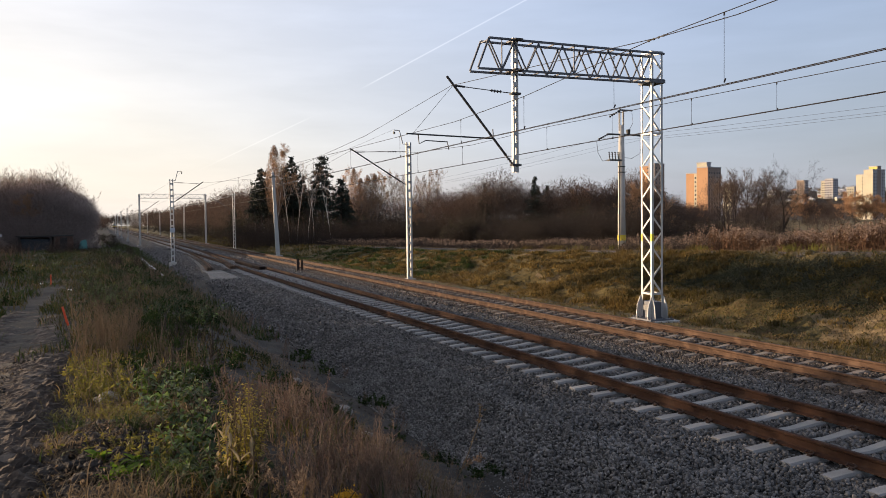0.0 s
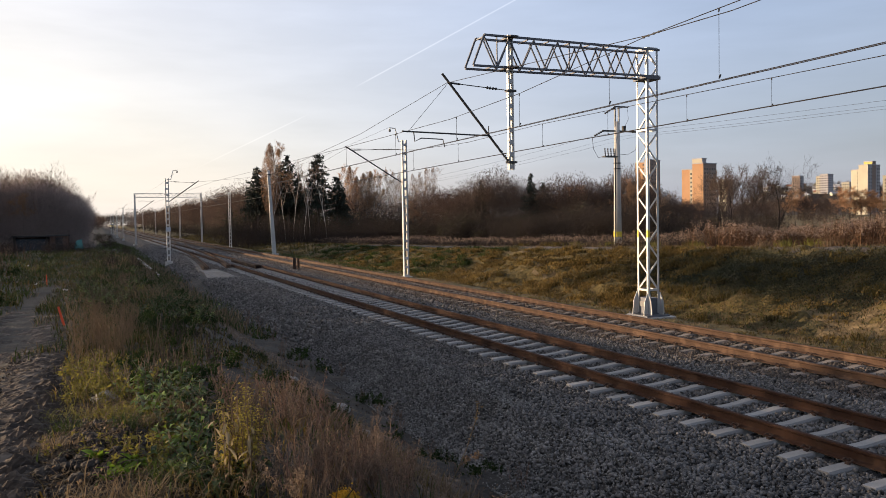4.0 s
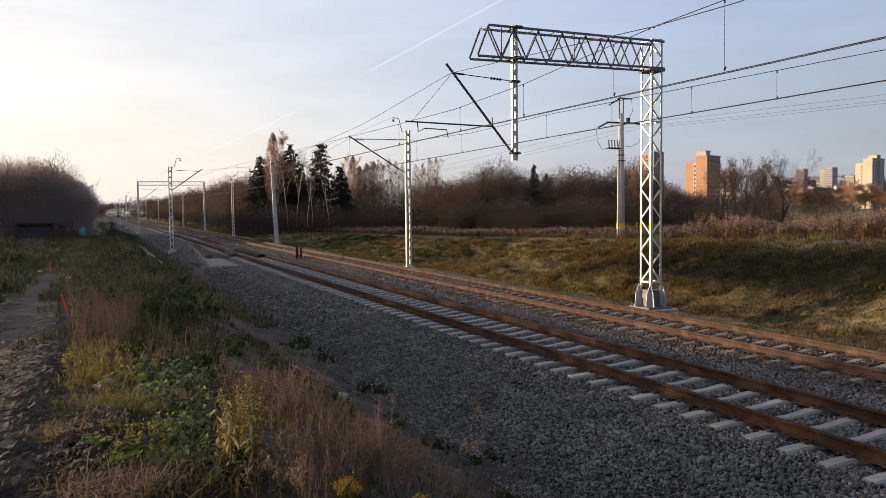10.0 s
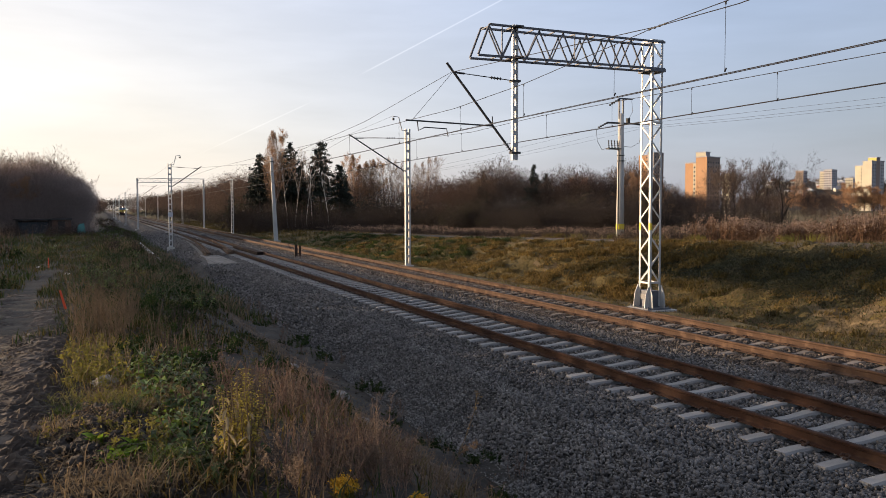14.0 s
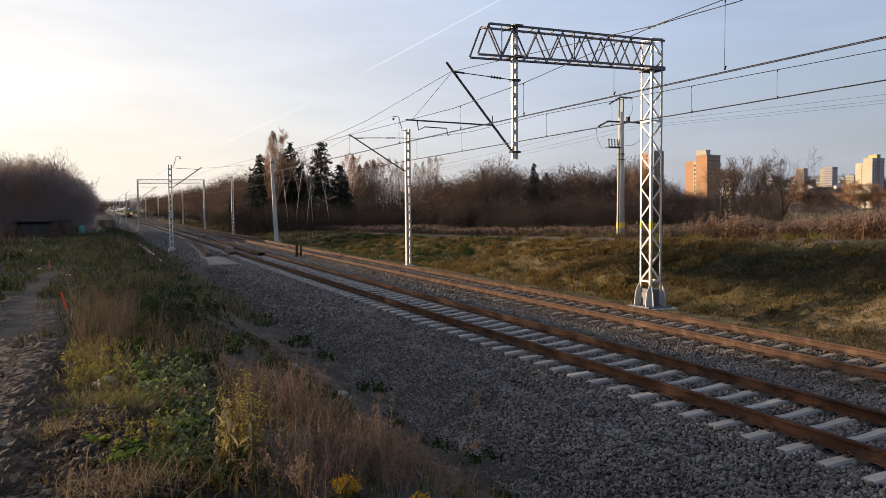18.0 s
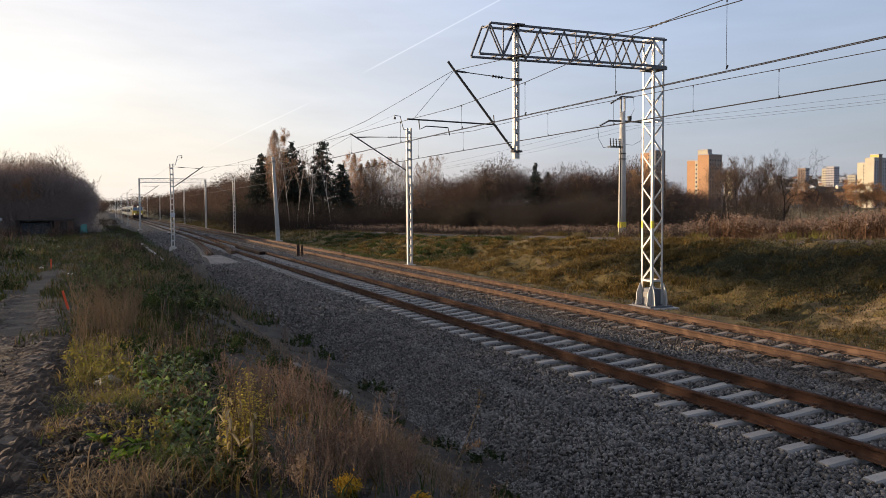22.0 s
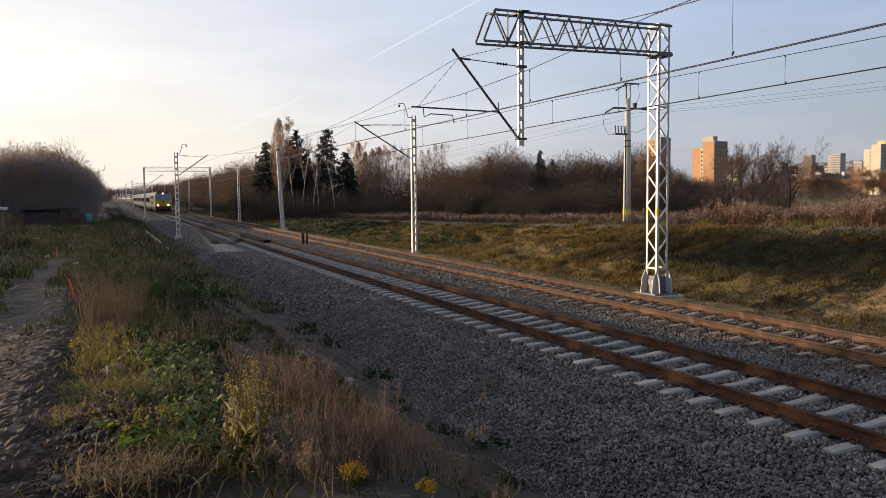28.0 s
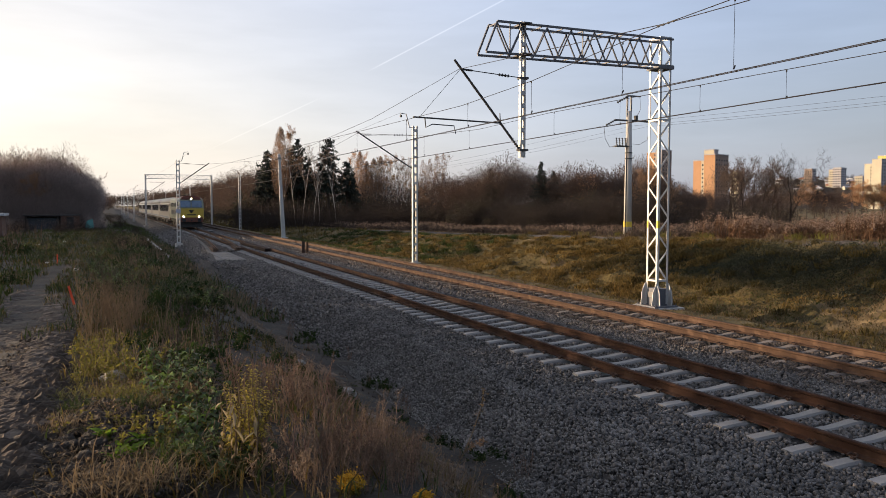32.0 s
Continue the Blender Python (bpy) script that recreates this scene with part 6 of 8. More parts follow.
part("front_panel", Shape().box(-1.4, 0.35, 0, 1.4, 0.45, 1.3), mat("dark_blue_sheet", (0.035, 0.05, 0.065), (0.025, 0.035, 0.045), 0.7, scale=1, fine=8), sh, "dark blue-grey sheet front")
part("roof", Shape().box(-1.8, -0.3, 1.5, 1.8, 3.2, 1.62), M_SHED, sh)
bs = thing("brick_shed", "old low brick shed at the edge of the wood", "shed", pose(-4.0, 94.5, 0.15))
part("wall", Shape().box(-0.9, 0, 0, 0.9, 2.5, 1.55), M_BRICK, bs)
part("roof", Shape().box(-1.0, -0.2, 1.55, 1.0, 2.7, 1.65), M_SHED, bs)
part("door", Shape().box(-0.35, -0.05, 0, 0.35, 0.05, 1.4), M_SHED, bs)
part("roof_edge", Shape().box(-1.02, -0.24, 1.52, 1.02, -0.2, 1.67), M_DARKSTEEL, bs)
solid("tarpaulin", Shape().add([(-0.7, 0, 0), (0.6, -0.2, 0), (0.7, 0.9, 0), (-0.6, 1.0, 0), (-0.2, 0.2, 1.25), (0.45, 0.1, 1.4), (0.4, 0.7, 1.3), (-0.25, 0.7, 1.15)], [(0, 1, 5, 4), (1, 2, 6, 5), (2, 3, 7, 6), (3, 0, 4, 7), (4, 5, 6, 7), (3, 2, 1, 0)]), M_TARP, "crumpled teal tarpaulin over a heap beside the trees", "tarpaulin", m=pose(-2.1, 92.5, 0.2) @ Matrix.Scale(0.8, 4))
bh_ = thing("brick_house", "small brick building with a pale roof edge among shrubs", "shed", pose(-9.6, 72, 0.2))
part("wall", Shape().box(-2, 0, 0, 1.6, 3, 1.75), M_BRICK, bh_)
part("roof", Shape().box(-2.2, -0.2, 1.75, 1.8, 3.2, 1.95), M_ROOF, bh_, "pale sheet roof")

# ---- reeds, grass and weeds ----
M_REED_DARK = mat("dark_withered_stalks", (0.062, 0.042, 0.031), (0.028, 0.020, 0.0155), 0.9, scale=0.3, fine=3, bump=0, island=0.35, trans=0.1)
M_REED = mat("dry_reed_stalks", (0.125, 0.064, 0.030), (0.045, 0.027, 0.017), 0.9, scale=0.3, fine=3, bump=0, island=0.35, trans=0.2)
M_PLUME = mat("reed_plumes", (0.27, 0.195, 0.15), (0.15, 0.105, 0.08), 0.95, scale=0.3, fine=3, bump=0, island=0.3, trans=0.3)
M_STRAW = mat("dry_straw", (0.19, 0.138, 0.08), (0.08, 0.06, 0.036), 0.9, scale=0.4, fine=4, bump=0, island=0.35, trans=0.45)
M_BLADE = mat("autumn_grass_blades", (0.115, 0.080, 0.020), (0.048, 0.038, 0.010), 0.85, scale=0.35, fine=4, bump=0, island=0.4, trans=0.4)
M_BLADE_GREEN = mat("green_grass_blades", (0.045, 0.064, 0.012), (0.02, 0.032, 0.007), 0.8, scale=0.5, fine=4, bump=0, island=0.35, trans=0.4)
M_WEED = mat("dry_brown_weed", (0.25, 0.175, 0.125), (0.08, 0.057, 0.042), 0.9, scale=1, fine=8, bump=0, rand=0.3, trans=0.22)
M_WEED_RED = mat("dry_reddish_weed", (0.22, 0.13, 0.095), (0.075, 0.046, 0.036), 0.9, scale=1, fine=8, bump=0, rand=0.25, trans=0.22)
M_FAWN = mat("fawn_dry_stalks", (0.15, 0.108, 0.068), (0.07, 0.05, 0.033), 0.9, scale=1, fine=8, bump=0, rand=0.25, trans=0.22)
M_YELLOWGREEN = mat("yellow_green_weed_leaves", (0.165, 0.145, 0.030), (0.08, 0.077, 0.017), 0.75, scale=2, fine=10, bump=0, rand=0.25, trans=0.5)
M_LEAF = mat("fresh_green_leaf", (0.115, 0.185, 0.018), (0.06, 0.105, 0.012), 0.75, scale=6, fine=30, bump=0.2, rand=0.3, trans=0.5, spec=0.15)
M_LEAF_DEEP = mat("deep_green_leaf", (0.036, 0.058, 0.015), (0.014, 0.026, 0.008), 0.8, scale=4, fine=20, bump=0.2, rand=0.3, trans=0.4, spec=0.12)
M_PALELEAF = mat("withered_pale_leaf", (0.36, 0.295, 0.18), (0.2, 0.16, 0.095), 0.8, scale=5, fine=25, bump=0.2, rand=0.2, trans=0.45)
M_FLOWER = mat("yellow_flowers", (0.55, 0.32, 0.02), (0.38, 0.22, 0.02), 0.8, scale=12, fine=40, bump=0, island=0.3, trans=0.3)
M_DEAD = mat("dead_leaf_litter", (0.22, 0.152, 0.09), (0.085, 0.058, 0.037), 0.9, scale=3, fine=20, bump=0, island=0.5, trans=0.2)
M_SEED = mat("brown_seed_heads", (0.15, 0.104, 0.073), (0.06, 0.044, 0.033), 0.95, scale=10, fine=40, bump=0, rand=0.3, trans=0.4)


def blades(P, h, w, lean, material, name, kinks=2, zoff=None):
    """Grass blades at points P: tapered, bent ribbons."""
    n = len(P)
    h = np.asarray(h) * rng.uniform(0.6, 1.25, n)
    a = rng.uniform(0, 2 * math.pi, n)
    d = np.stack([np.cos(a), np.sin(a), np.zeros(n)], 1)
    side = np.stack([-np.sin(a + 0.7), np.cos(a + 0.7), np.zeros(n)], 1)
    ln = lean * rng.uniform(0.2, 1.3, n)
    w = np.asarray(w) * rng.uniform(0.7, 1.3, n)
    up = np.array([0, 0, 1.0])
    mid = P + up * (h * 0.6)[:, None] + d * (h * ln * 0.35)[:, None]
    tip = P + up * (h * (1 - 0.25 * np.minimum(ln, 2)))[:, None] + d * (h * ln)[:, None]
    ww = (side * w[:, None]) / 2
    v = np.stack([P - ww, P + ww, mid + ww * 0.8, mid - ww * 0.8, tip + ww * 0.1, tip - ww * 0.1], 1).reshape(-1, 3)
    b = (np.arange(n) * 6)[:, None]
    f = np.concatenate([b + np.array([[0, 1, 2, 3]]), b + np.array([[3, 2, 4, 5]])], 0)
    return quick_mesh(name, v, f, material)


def scatter(n, x0, x1, y0, y1, clump=0.0, near_bias=1.0):
    x = rng.uniform(x0, x1, n)
    y = y0 + (y1 - y0) * rng.uniform(0, 1, n) ** near_bias
    if clump:
        k = max(n // 14, 1)
        cx, cy = rng.uniform(x0, x1, k), y0 + (y1 - y0) * rng.uniform(0, 1, k) ** near_bias
        j = rng.integers(0, k, n)
        x, y = cx[j] + rng.normal(0, clump, n), cy[j] + rng.normal(0, clump, n)
    return np.stack([x, y, ground_height(x, y) - 0.02], 1)


# reed belt on the bank
n = 24000
P = scatter(n, 0.0, 10.0, 12, 125, 0.5, 1.2)
P[:, 0] += field_path_x(P[:, 1]) + 1.9
P[:, 2] = land(P[:, 0], P[:, 1]) - 0.05
patch = np.array([noise.noise((p[0] * 0.22, p[1] * 0.16, 0)) + 0.6 * noise.noise((p[0] * 0.7, p[1] * 0.6, 4)) for p in P])
keep = patch > -0.3
P, patch = P[keep], patch[keep]
n = len(P)
hgt = (0.75 + 0.85 * np.clip(patch + 0.3, 0, 1.0)) * rng.uniform(0.8, 1.15, n) * np.where(P[:, 1] > 37, 0.62, 1.0)
lean = np.stack([rng.normal(0.06, 0.12, n), rng.normal(-0.05, 0.12, n), hgt], 1)
tips = P + lean
reeds = thing("reeds", "belt of dry brown reeds with pale plumes along the bank", "reeds", kind="stuff")
plumed = tips[rng.uniform(0, 1, n) < np.where(P[:, 1] > 37, 0.2, 0.55)]
m = len(plumed)
part("plumes", flakes_mesh("plumes", np.repeat(plumed, 12, 0) + rng.normal(0, 1, (m * 12, 3)) * np.array([0.06, 0.06, 0.10]) + np.array([0.05, -0.04, -0.02]), 0.046, M_PLUME, 0.6, 2.2), None, reeds)["kind"] = "stuff"
for far, mt in ((P[:, 1] <= 37, M_REED), (P[:, 1] > 37, M_REED_DARK)):
    Q, E = P[far], tips[far]
    k = len(Q)
    part("stalks", sticks_mesh("stalks", Q, E, np.full(k, 0.013), np.full(k, 0.007), 2, mt), None, reeds)["kind"] = "stuff"
    part("side_leaves", flakes_mesh("side_leaves", np.repeat(Q, 7, 0) + (np.repeat(E - Q, 7, 0)) * rng.uniform(0.1, 0.95, (k * 7, 1)) + rng.normal(0, 0.08, (k * 7, 3)), 0.05, mt, 0.5, 3.2), None, reeds)["kind"] = "stuff"
# pale dry grass between the field path and the reeds
P = scatter(9000, -0.5, 1.3, 8, 120, 0.25, 1.4)
P[:, 0] += field_path_x(P[:, 1]) + 1.4
P[:, 2] = land(P[:, 0], P[:, 1]) - 0.02
solid("verge_grass", blades(P, 0.24, 0.03, 1.2, M_STRAW, "verge_grass"), None, "pale dry grass along the edge of the reeds", "grass", kind="stuff")
for i in range(26):
    y = rng.uniform(14, 60)
    P = np.stack([rng.normal(0, 0.25, 120), rng.normal(0, 0.25, 120), np.zeros(120)], 1)
    x = float(field_path_x(y)) + rng.uniform(1.7, 2.6)
    solid("grass_clump", blades(P, 0.5, 0.03, 0.6, (M_YELLOWGREEN, M_BLADE, M_FAWN)[i % 3], "grass_clump"), None, ("olive green weed clump before the reeds", "brown-green weed clump before the reeds", "fawn weed clump before the reeds")[i % 3], "grass", group="verge clumps", kind="stuff", m=pose(x, y, float(land(x, y)) - 0.03))
# dry weeds before the thicket, farther along
n = 5000
P = scatter(n, 32, 44, 60, 160, 0.8)
solid("dry_weeds", blades(P, 0.6, 0.04, 0.5, M_REED_DARK, "dry_weeds"), None, "dry brown weeds before the thicket", "weeds", kind="stuff")

# grass on the far bank
bank = thing("bank_grass", "tufts of autumn grass and straw on the bank", "grass", kind="stuff")


def off_sand(P):
    """Thins what grows on the bare sandy patch low on the bank."""
    return P[(((P[:, 0] - 20.3) / 1.1) ** 2 + ((P[:, 1] - 16.0) / 2.6) ** 2 > 1) | (rng.uniform(0, 1, len(P)) < 0.45)]


def patchy(P, seed, lo, fx=0.22, fy=0.3):
    return P[np.array([noise.noise((p[0] * fx, p[1] * fy, seed)) + 0.5 * noise.noise((p[0] * fx * 3, p[1] * fy * 3, seed + 2)) for p in P]) > lo]


for mt, n, h, seed, lo, lab in ((M_BLADE, 16000, 0.12, 1.0, -0.15, ""), (M_STRAW, 15000, 0.12, 5.0, -0.05, "dry straw"), (M_BLADE_GREEN, 17000, 0.22, 9.0, 0.05, "greener tufts")):
    P = scatter(n, 15.9, 27.0, 8, 95, 0.0 if mt is M_BLADE else 0.3, 1.5)
    P = patchy(P[(P[:, 0] > 15.7) & (np.hypot(P[:, 0] - TX, P[:, 1] - TY) > 0.8)], seed, lo)
    # green tufts kept off the sunlit stretch of the bank
    P = P[(P[:, 0] > 24.0) | (P[:, 1] > 47)] if mt is M_BLADE_GREEN else P
    P = off_sand(P)
    part("tufts", blades(np.repeat(P, 3, 0) + rng.normal(0, 0.05, (len(P) * 3, 3)) * np.array([1, 1, 0]), h, 0.028, 1.1, mt, "tufts"), None, bank, lab)["kind"] = "stuff"
# gold laid mostly on the sunlit stretch, putting some sunlight into the grass colour
M_TUSSOCK = mat("sunlit_golden_tussock", (0.21, 0.138, 0.038), (0.085, 0.058, 0.017), 0.85, scale=0.4, fine=4, bump=0, island=0.4, trans=0.35)
for mt, n, x0, x1, y0, y1, h, seed, lo in ((M_TUSSOCK, 1500, 18.8, 25.8, 26, 75, 0.24, 3.0, -0.15), (M_TUSSOCK, 170, 18.8, 22.5, 11, 27, 0.13, 3.0, 0.0), (M_BLADE_GREEN, 500, 19.5, 26, 46, 80, 0.34, 7.0, 0.05), (M_TUSSOCK, 900, 18.8, 25.4, 26, 47, 0.16, 11.0, -0.1), (M_BLADE, 900, 18.6, 26, 10, 75, 0.28, 4.0, 0.0)):
    c = patchy(scatter(n, x0, x1, y0, y1, 0.0, 1.3), seed, lo, 0.35, 0.25)
    c = off_sand(c)
    P = np.repeat(c, 46, 0) + rng.normal(0, 0.16, (len(c) * 46, 3)) * np.array([1, 1, 0])
    part("tussocks", blades(P, h, 0.035, 1.3, mt, "tussocks"), None, bank, "grass tussocks")["kind"] = "stuff"
# real dark herbs, but thickened on the upper bank to paint in its shade
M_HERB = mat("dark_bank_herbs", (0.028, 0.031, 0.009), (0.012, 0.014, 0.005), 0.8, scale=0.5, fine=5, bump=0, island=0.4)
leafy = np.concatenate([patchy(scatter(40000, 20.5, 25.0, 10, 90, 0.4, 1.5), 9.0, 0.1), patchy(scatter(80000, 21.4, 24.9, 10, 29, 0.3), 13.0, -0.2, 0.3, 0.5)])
part("low_herbs", flakes_mesh("low_herbs", leafy + np.stack([np.zeros(len(leafy)), np.zeros(len(leafy)), rng.uniform(0.02, 0.24, len(leafy))], 1), 0.028, M_HERB, -0.3, 2.2), None, bank, "dark low herbs, thickened to darken the shaded upper bank")["kind"] = "stuff"

P = off_sand(scatter(15000, 18.0, 23.0, 9, 28, 0.4))
part("tufts", blades(P, 0.08, 0.022, 1.2, M_BLADE_GREEN, "tufts"), None, bank, "short green grass")["kind"] = "stuff"
P = scatter(9000, 16.5, 27, 48, 95, 0.5, 1.3)
part("tufts", blades(P, 0.2, 0.045, 1.0, M_BLADE_GREEN, "tufts"), None, bank, "greener tufts")["kind"] = "stuff"
P = off_sand(scatter(17000, 18.0, 22.0, 10, 26, 0.35))
part("tufts", blades(P, 0.09, 0.018, 1.2, M_STRAW, "tufts"), None, bank, "dry straw")["kind"] = "stuff"
P = scatter(6000, 17.5, 28, 85, 220, 0.8)
part("tufts", blades(P, 0.4, 0.09, 0.8, M_BLADE, "tufts"), None, bank)["kind"] = "stuff"

# grass on the near mound and beyond the path
mound = thing("mound_grass", "dry grass and low weeds on the mound beside the path", "grass", kind="stuff")
for mt, n, x0, x1, y0, y1, h, w, cl, lab in (
        (M_BLADE, 16000, -0.45, 2.6, 3.4, 40, 0.22, 0.012, 0.22, ""), (M_STRAW, 9000, -0.4, 3.4, 3.4, 40, 0.24, 0.010, 0.25, "dry straw"),
        (M_BLADE_GREEN, 8000, -0.5, 1.8, 3.6, 60, 0.2, 0.014, 0.25, "greener grass"), (M_BLADE, 5000, -14, -2.5, 14, 80, 0.28, 0.03, 0.5, ""),
        (M_BLADE_GREEN, 14000, -12, -2.3, 11, 90, 0.26, 0.035, 0.5, "greener grass"), (M_STRAW, 4500, 0.0, 4.4, 25, 75, 0.35, 0.03, 0.4, "dry straw"), (M_BLADE_GREEN, 9000, 0.0, 4.6, 25, 130, 0.3, 0.035, 0.5, "greener grass")):
    P = scatter(n, x0, x1, y0, y1, cl, 1.5)
    P = P[(P[:, 0] < 4.9) & ((P[:, 0] > -0.45) | (P[:, 0] < -2.2)) & ((P[:, 1] > 6.0) | (rng.uniform(0, 1, len(P)) < 0.45))]
    P = patchy(P, 21.0, -0.25, 0.9, 0.9) if y0 < 10 else P
    P = P[(P[:, 0] < 0.75) | (P[:, 0] > 3.3) | (P[:, 1] < 7.5) | (P[:, 1] > 22) | (rng.uniform(0, 1, len(P)) < 0.2)]
    P = P[(P[:, 1] > 11) | (P[:, 0] > 2.2) | (P[:, 0] < -2) | (rng.uniform(0, 1, len(P)) < 0.4)]
    P = P[(P[:, 0] > 0.3) | (P[:, 0] < -2) | (P[:, 1] < 5.3) | (P[:, 1] > 8.6) | (rng.uniform(0, 1, len(P)) < 0.2)]
    part("tufts", blades(P, h, w, 0.9, mt, "tufts"), None, mound, lab)["kind"] = "stuff"


for mt, n, h, w, lab in ((M_BLADE_GREEN, 11000, 0.22, 0.016, "greener grass"), (M_BLADE, 6000, 0.24, 0.016, ""), (M_STRAW, 3000, 0.26, 0.014, "dry straw")):
    P = scatter(n, -3.2, 0.4, 13, 95, 0.35, 1.5)
    wild = np.array([noise.noise((q[0] * 1.3, q[1] * 0.45, 3.7)) for q in P])
    P = P[(np.abs(P[:, 0] + 1.4 + 0.45 * np.clip((P[:, 1] - 16) / 11, 0, 1)) > 0.38 + 0.6 * wild) | (P[:, 1] > 34)]
    part("tufts", blades(P, h, w, 0.9, mt, "tufts"), None, mound, lab)["kind"] = "stuff"


for mt, n in ((M_BLADE, 5000), (M_STRAW, 2500), (M_BLADE_GREEN, 2500)):
    P = scatter(n, -7, 3.5, -9, 3.9, 0.3)
    P = P[(P[:, 0] > -0.5) | (P[:, 0] < -2.3)]
    part("tufts", blades(P, 0.16, 0.012, 0.9, mt, "tufts"), None, mound)["kind"] = "stuff"


# weeds, one by one
def weed(label, h, stems, material, twigs, leaf=None, leaf_n=0, leaf_size=0.03, head=None, head_n=0, spread=0.18, tag="", name="dry_weed"):
    t = thing(name, label, "weed", group=tag)
    A, B, ra, rb, tipsl = [], [], [], [], []
    for s in range(stems):
        p = np.array([rng.normal(0, spread * 0.5), rng.normal(0, spread * 0.5), -0.03])
        d = np.array([rng.normal(0, spread), rng.normal(0, spread), 1.0])
        hh = h * rng.uniform(0.65, 1.1)
        pts = [p]
        for i in range(4):
            d = d + rng.normal(0, 0.06, 3)
            d /= np.linalg.norm(d)
            q = pts[-1] + d * hh / 4
            A.append(pts[-1]), B.append(q), ra.append(0.0042 * (1 - 0.2 * i)), rb.append(0.0042 * (0.8 - 0.2 * i) + 0.0008)
            pts.append(q)
        for k in range(twigs):
            f = rng.uniform(0.3, 1.0)
            j = min(int(f * 4), 3)
            q = pts[j] + (pts[j + 1] - pts[j]) * (f * 4 - j)
            e = rng.normal(0, 1, 3)
            e[2] = abs(e[2]) + 0.9
            e /= np.linalg.norm(e)
            r = q + e * h * rng.uniform(0.08, 0.2) * (1.2 - 0.5 * f)
            A.append(q), B.append(r), ra.append(0.0019), rb.append(0.001)
            tipsl.append((q, r))
    part("stem", sticks_mesh("stem", A, B, ra, rb, 2, material), None, t)
    tq, tr_ = np.array([x[0] for x in tipsl]), np.array([x[1] for x in tipsl])
    if leaf:
        j = rng.integers(0, len(A), leaf_n)
        A_, B_ = np.array(A)[j], np.array(B)[j]
        part("foliage", flakes_mesh("foliage", A_ + (B_ - A_) * rng.uniform(0, 1, (leaf_n, 1)), leaf_size, leaf, 0.5, 3.0), None, t)
    if head:
        j = rng.integers(0, len(tq), head_n)
        part("seed_head", flakes_mesh("seed_head", tq[j] + (tr_[j] - tq[j]) * rng.uniform(0.5, 1.05, (head_n, 1)) + rng.normal(0, 0.006, (head_n, 3)), 0.010, head, 0, 1.4), None, t)
    return t


wp = {}
wp["dry"] = [weed("dry brown branching weed on the mound", 0.75, 7, M_WEED, 15, None, 0, 0.03, M_SEED, 420, tag="dry weeds") for _ in range(4)]
wp["red"] = [weed("dry reddish-brown weed on the mound", 0.7, 6, M_WEED_RED, 14, M_LEAF_BROWN, 140, 0.014, M_SEED, 260, tag="dry weeds") for _ in range(3)]
wp["fawn"] = [weed("dense stand of fine fawn dry stalks", 0.95, 12, M_FAWN, 18, None, 0, 0.03, M_FAWN, 420, spread=0.12, tag="dry weeds") for _ in range(3)]
wp["low"] = [weed("low yellow-green leafy weed", 0.3, 14, M_WEED, 6, M_YELLOWGREEN, 520, 0.015, None, 0, 0.35, tag="leafy weeds", name="leafy_weed") for _ in range(2)]
wp["deep"] = [weed("low deep green leafy weed", 0.3, 14, M_WEED, 6, M_LEAF_DEEP, 520, 0.024, None, 0, 0.4, tag="leafy weeds", name="leafy_weed") for _ in range(2)]


for ps in wp.values():
    for p in ps:
        for ch in p.children:
            ch["kind"] = "stuff"


def sow(kind, x, y, s=1.0):
    p = wp[kind][rng.integers(len(wp[kind]))]
    c = copy_thing(p, Matrix.Identity(4))
    c.matrix_world = Matrix.Translation((x, y, float(land(x, y)) - 0.02)) @ Matrix.Rotation(rng.uniform(0, 6.28), 4, "Z") @ Matrix.Scale(s * rng.uniform(0.85, 1.15), 4)
    return c


for i in range(46):      # brown stand by the slope, lower towards the tracks
    y, u = rng.uniform(4.6, 7.6), rng.uniform()
    sow(rng.choice(["dry", "dry", "red"]), 0.95 + u * (1.0 + 0.09 * (y - 4.5)), y, (0.64 - 0.26 * u) * rng.uniform(0.8, 1.1))
for i in range(42):
    sow(rng.choice(["dry", "red", "dry"]), rng.uniform(0.95, 1.6), rng.uniform(4.3, 5.0), rng.uniform(0.26, 0.44))
for i in range(13):
    sow("fawn", rng.uniform(-0.3, 0.42), rng.uniform(11.2, 14.5), rng.uniform(0.75, 1.05))
for i in range(40):      # mixed weeds behind the fawn stand
    y = rng.uniform(10.5, 19)
    sow("deep", rng.uniform(0.3, 1.5), y, rng.uniform(0.5, 0.85))
for i in range(85):
    y = rng.uniform(18, 50)
    sow(rng.choice(["deep", "deep", "deep", "dry", "low"]), rng.uniform(-0.3, 2.4), y, rng.uniform(0.7, 1.25))
for i in range(30):
    x, y = rng.uniform(1.15, 1.85), rng.uniform(3.5, 5.2)
    if y > 4.55 or x > 1.75:
        sow(rng.choice(["dry", "red", "dry"]), x, y, rng.uniform(0.4, 0.62))
# only deep green weeds here, darkening a hollow that lies in shade
for i in range(55):
    y = rng.uniform(8.5, 22)
    sow("deep", rng.uniform(1.3, 2.9), y, rng.uniform(0.25, 0.5))
for i in range(9):
    sow("low", rng.uniform(-0.4, 0.2), rng.uniform(8.0, 10.8), rng.uniform(0.7, 1.2))
for i in range(9):
    sow("deep", rng.uniform(0.5, 1.0), rng.uniform(7.5, 9.6), rng.uniform(0.6, 1.0))
for i in range(12):
    sow("low", rng.uniform(-0.2, 0.5), rng.uniform(5.2, 8), rng.uniform(0.5, 0.9))
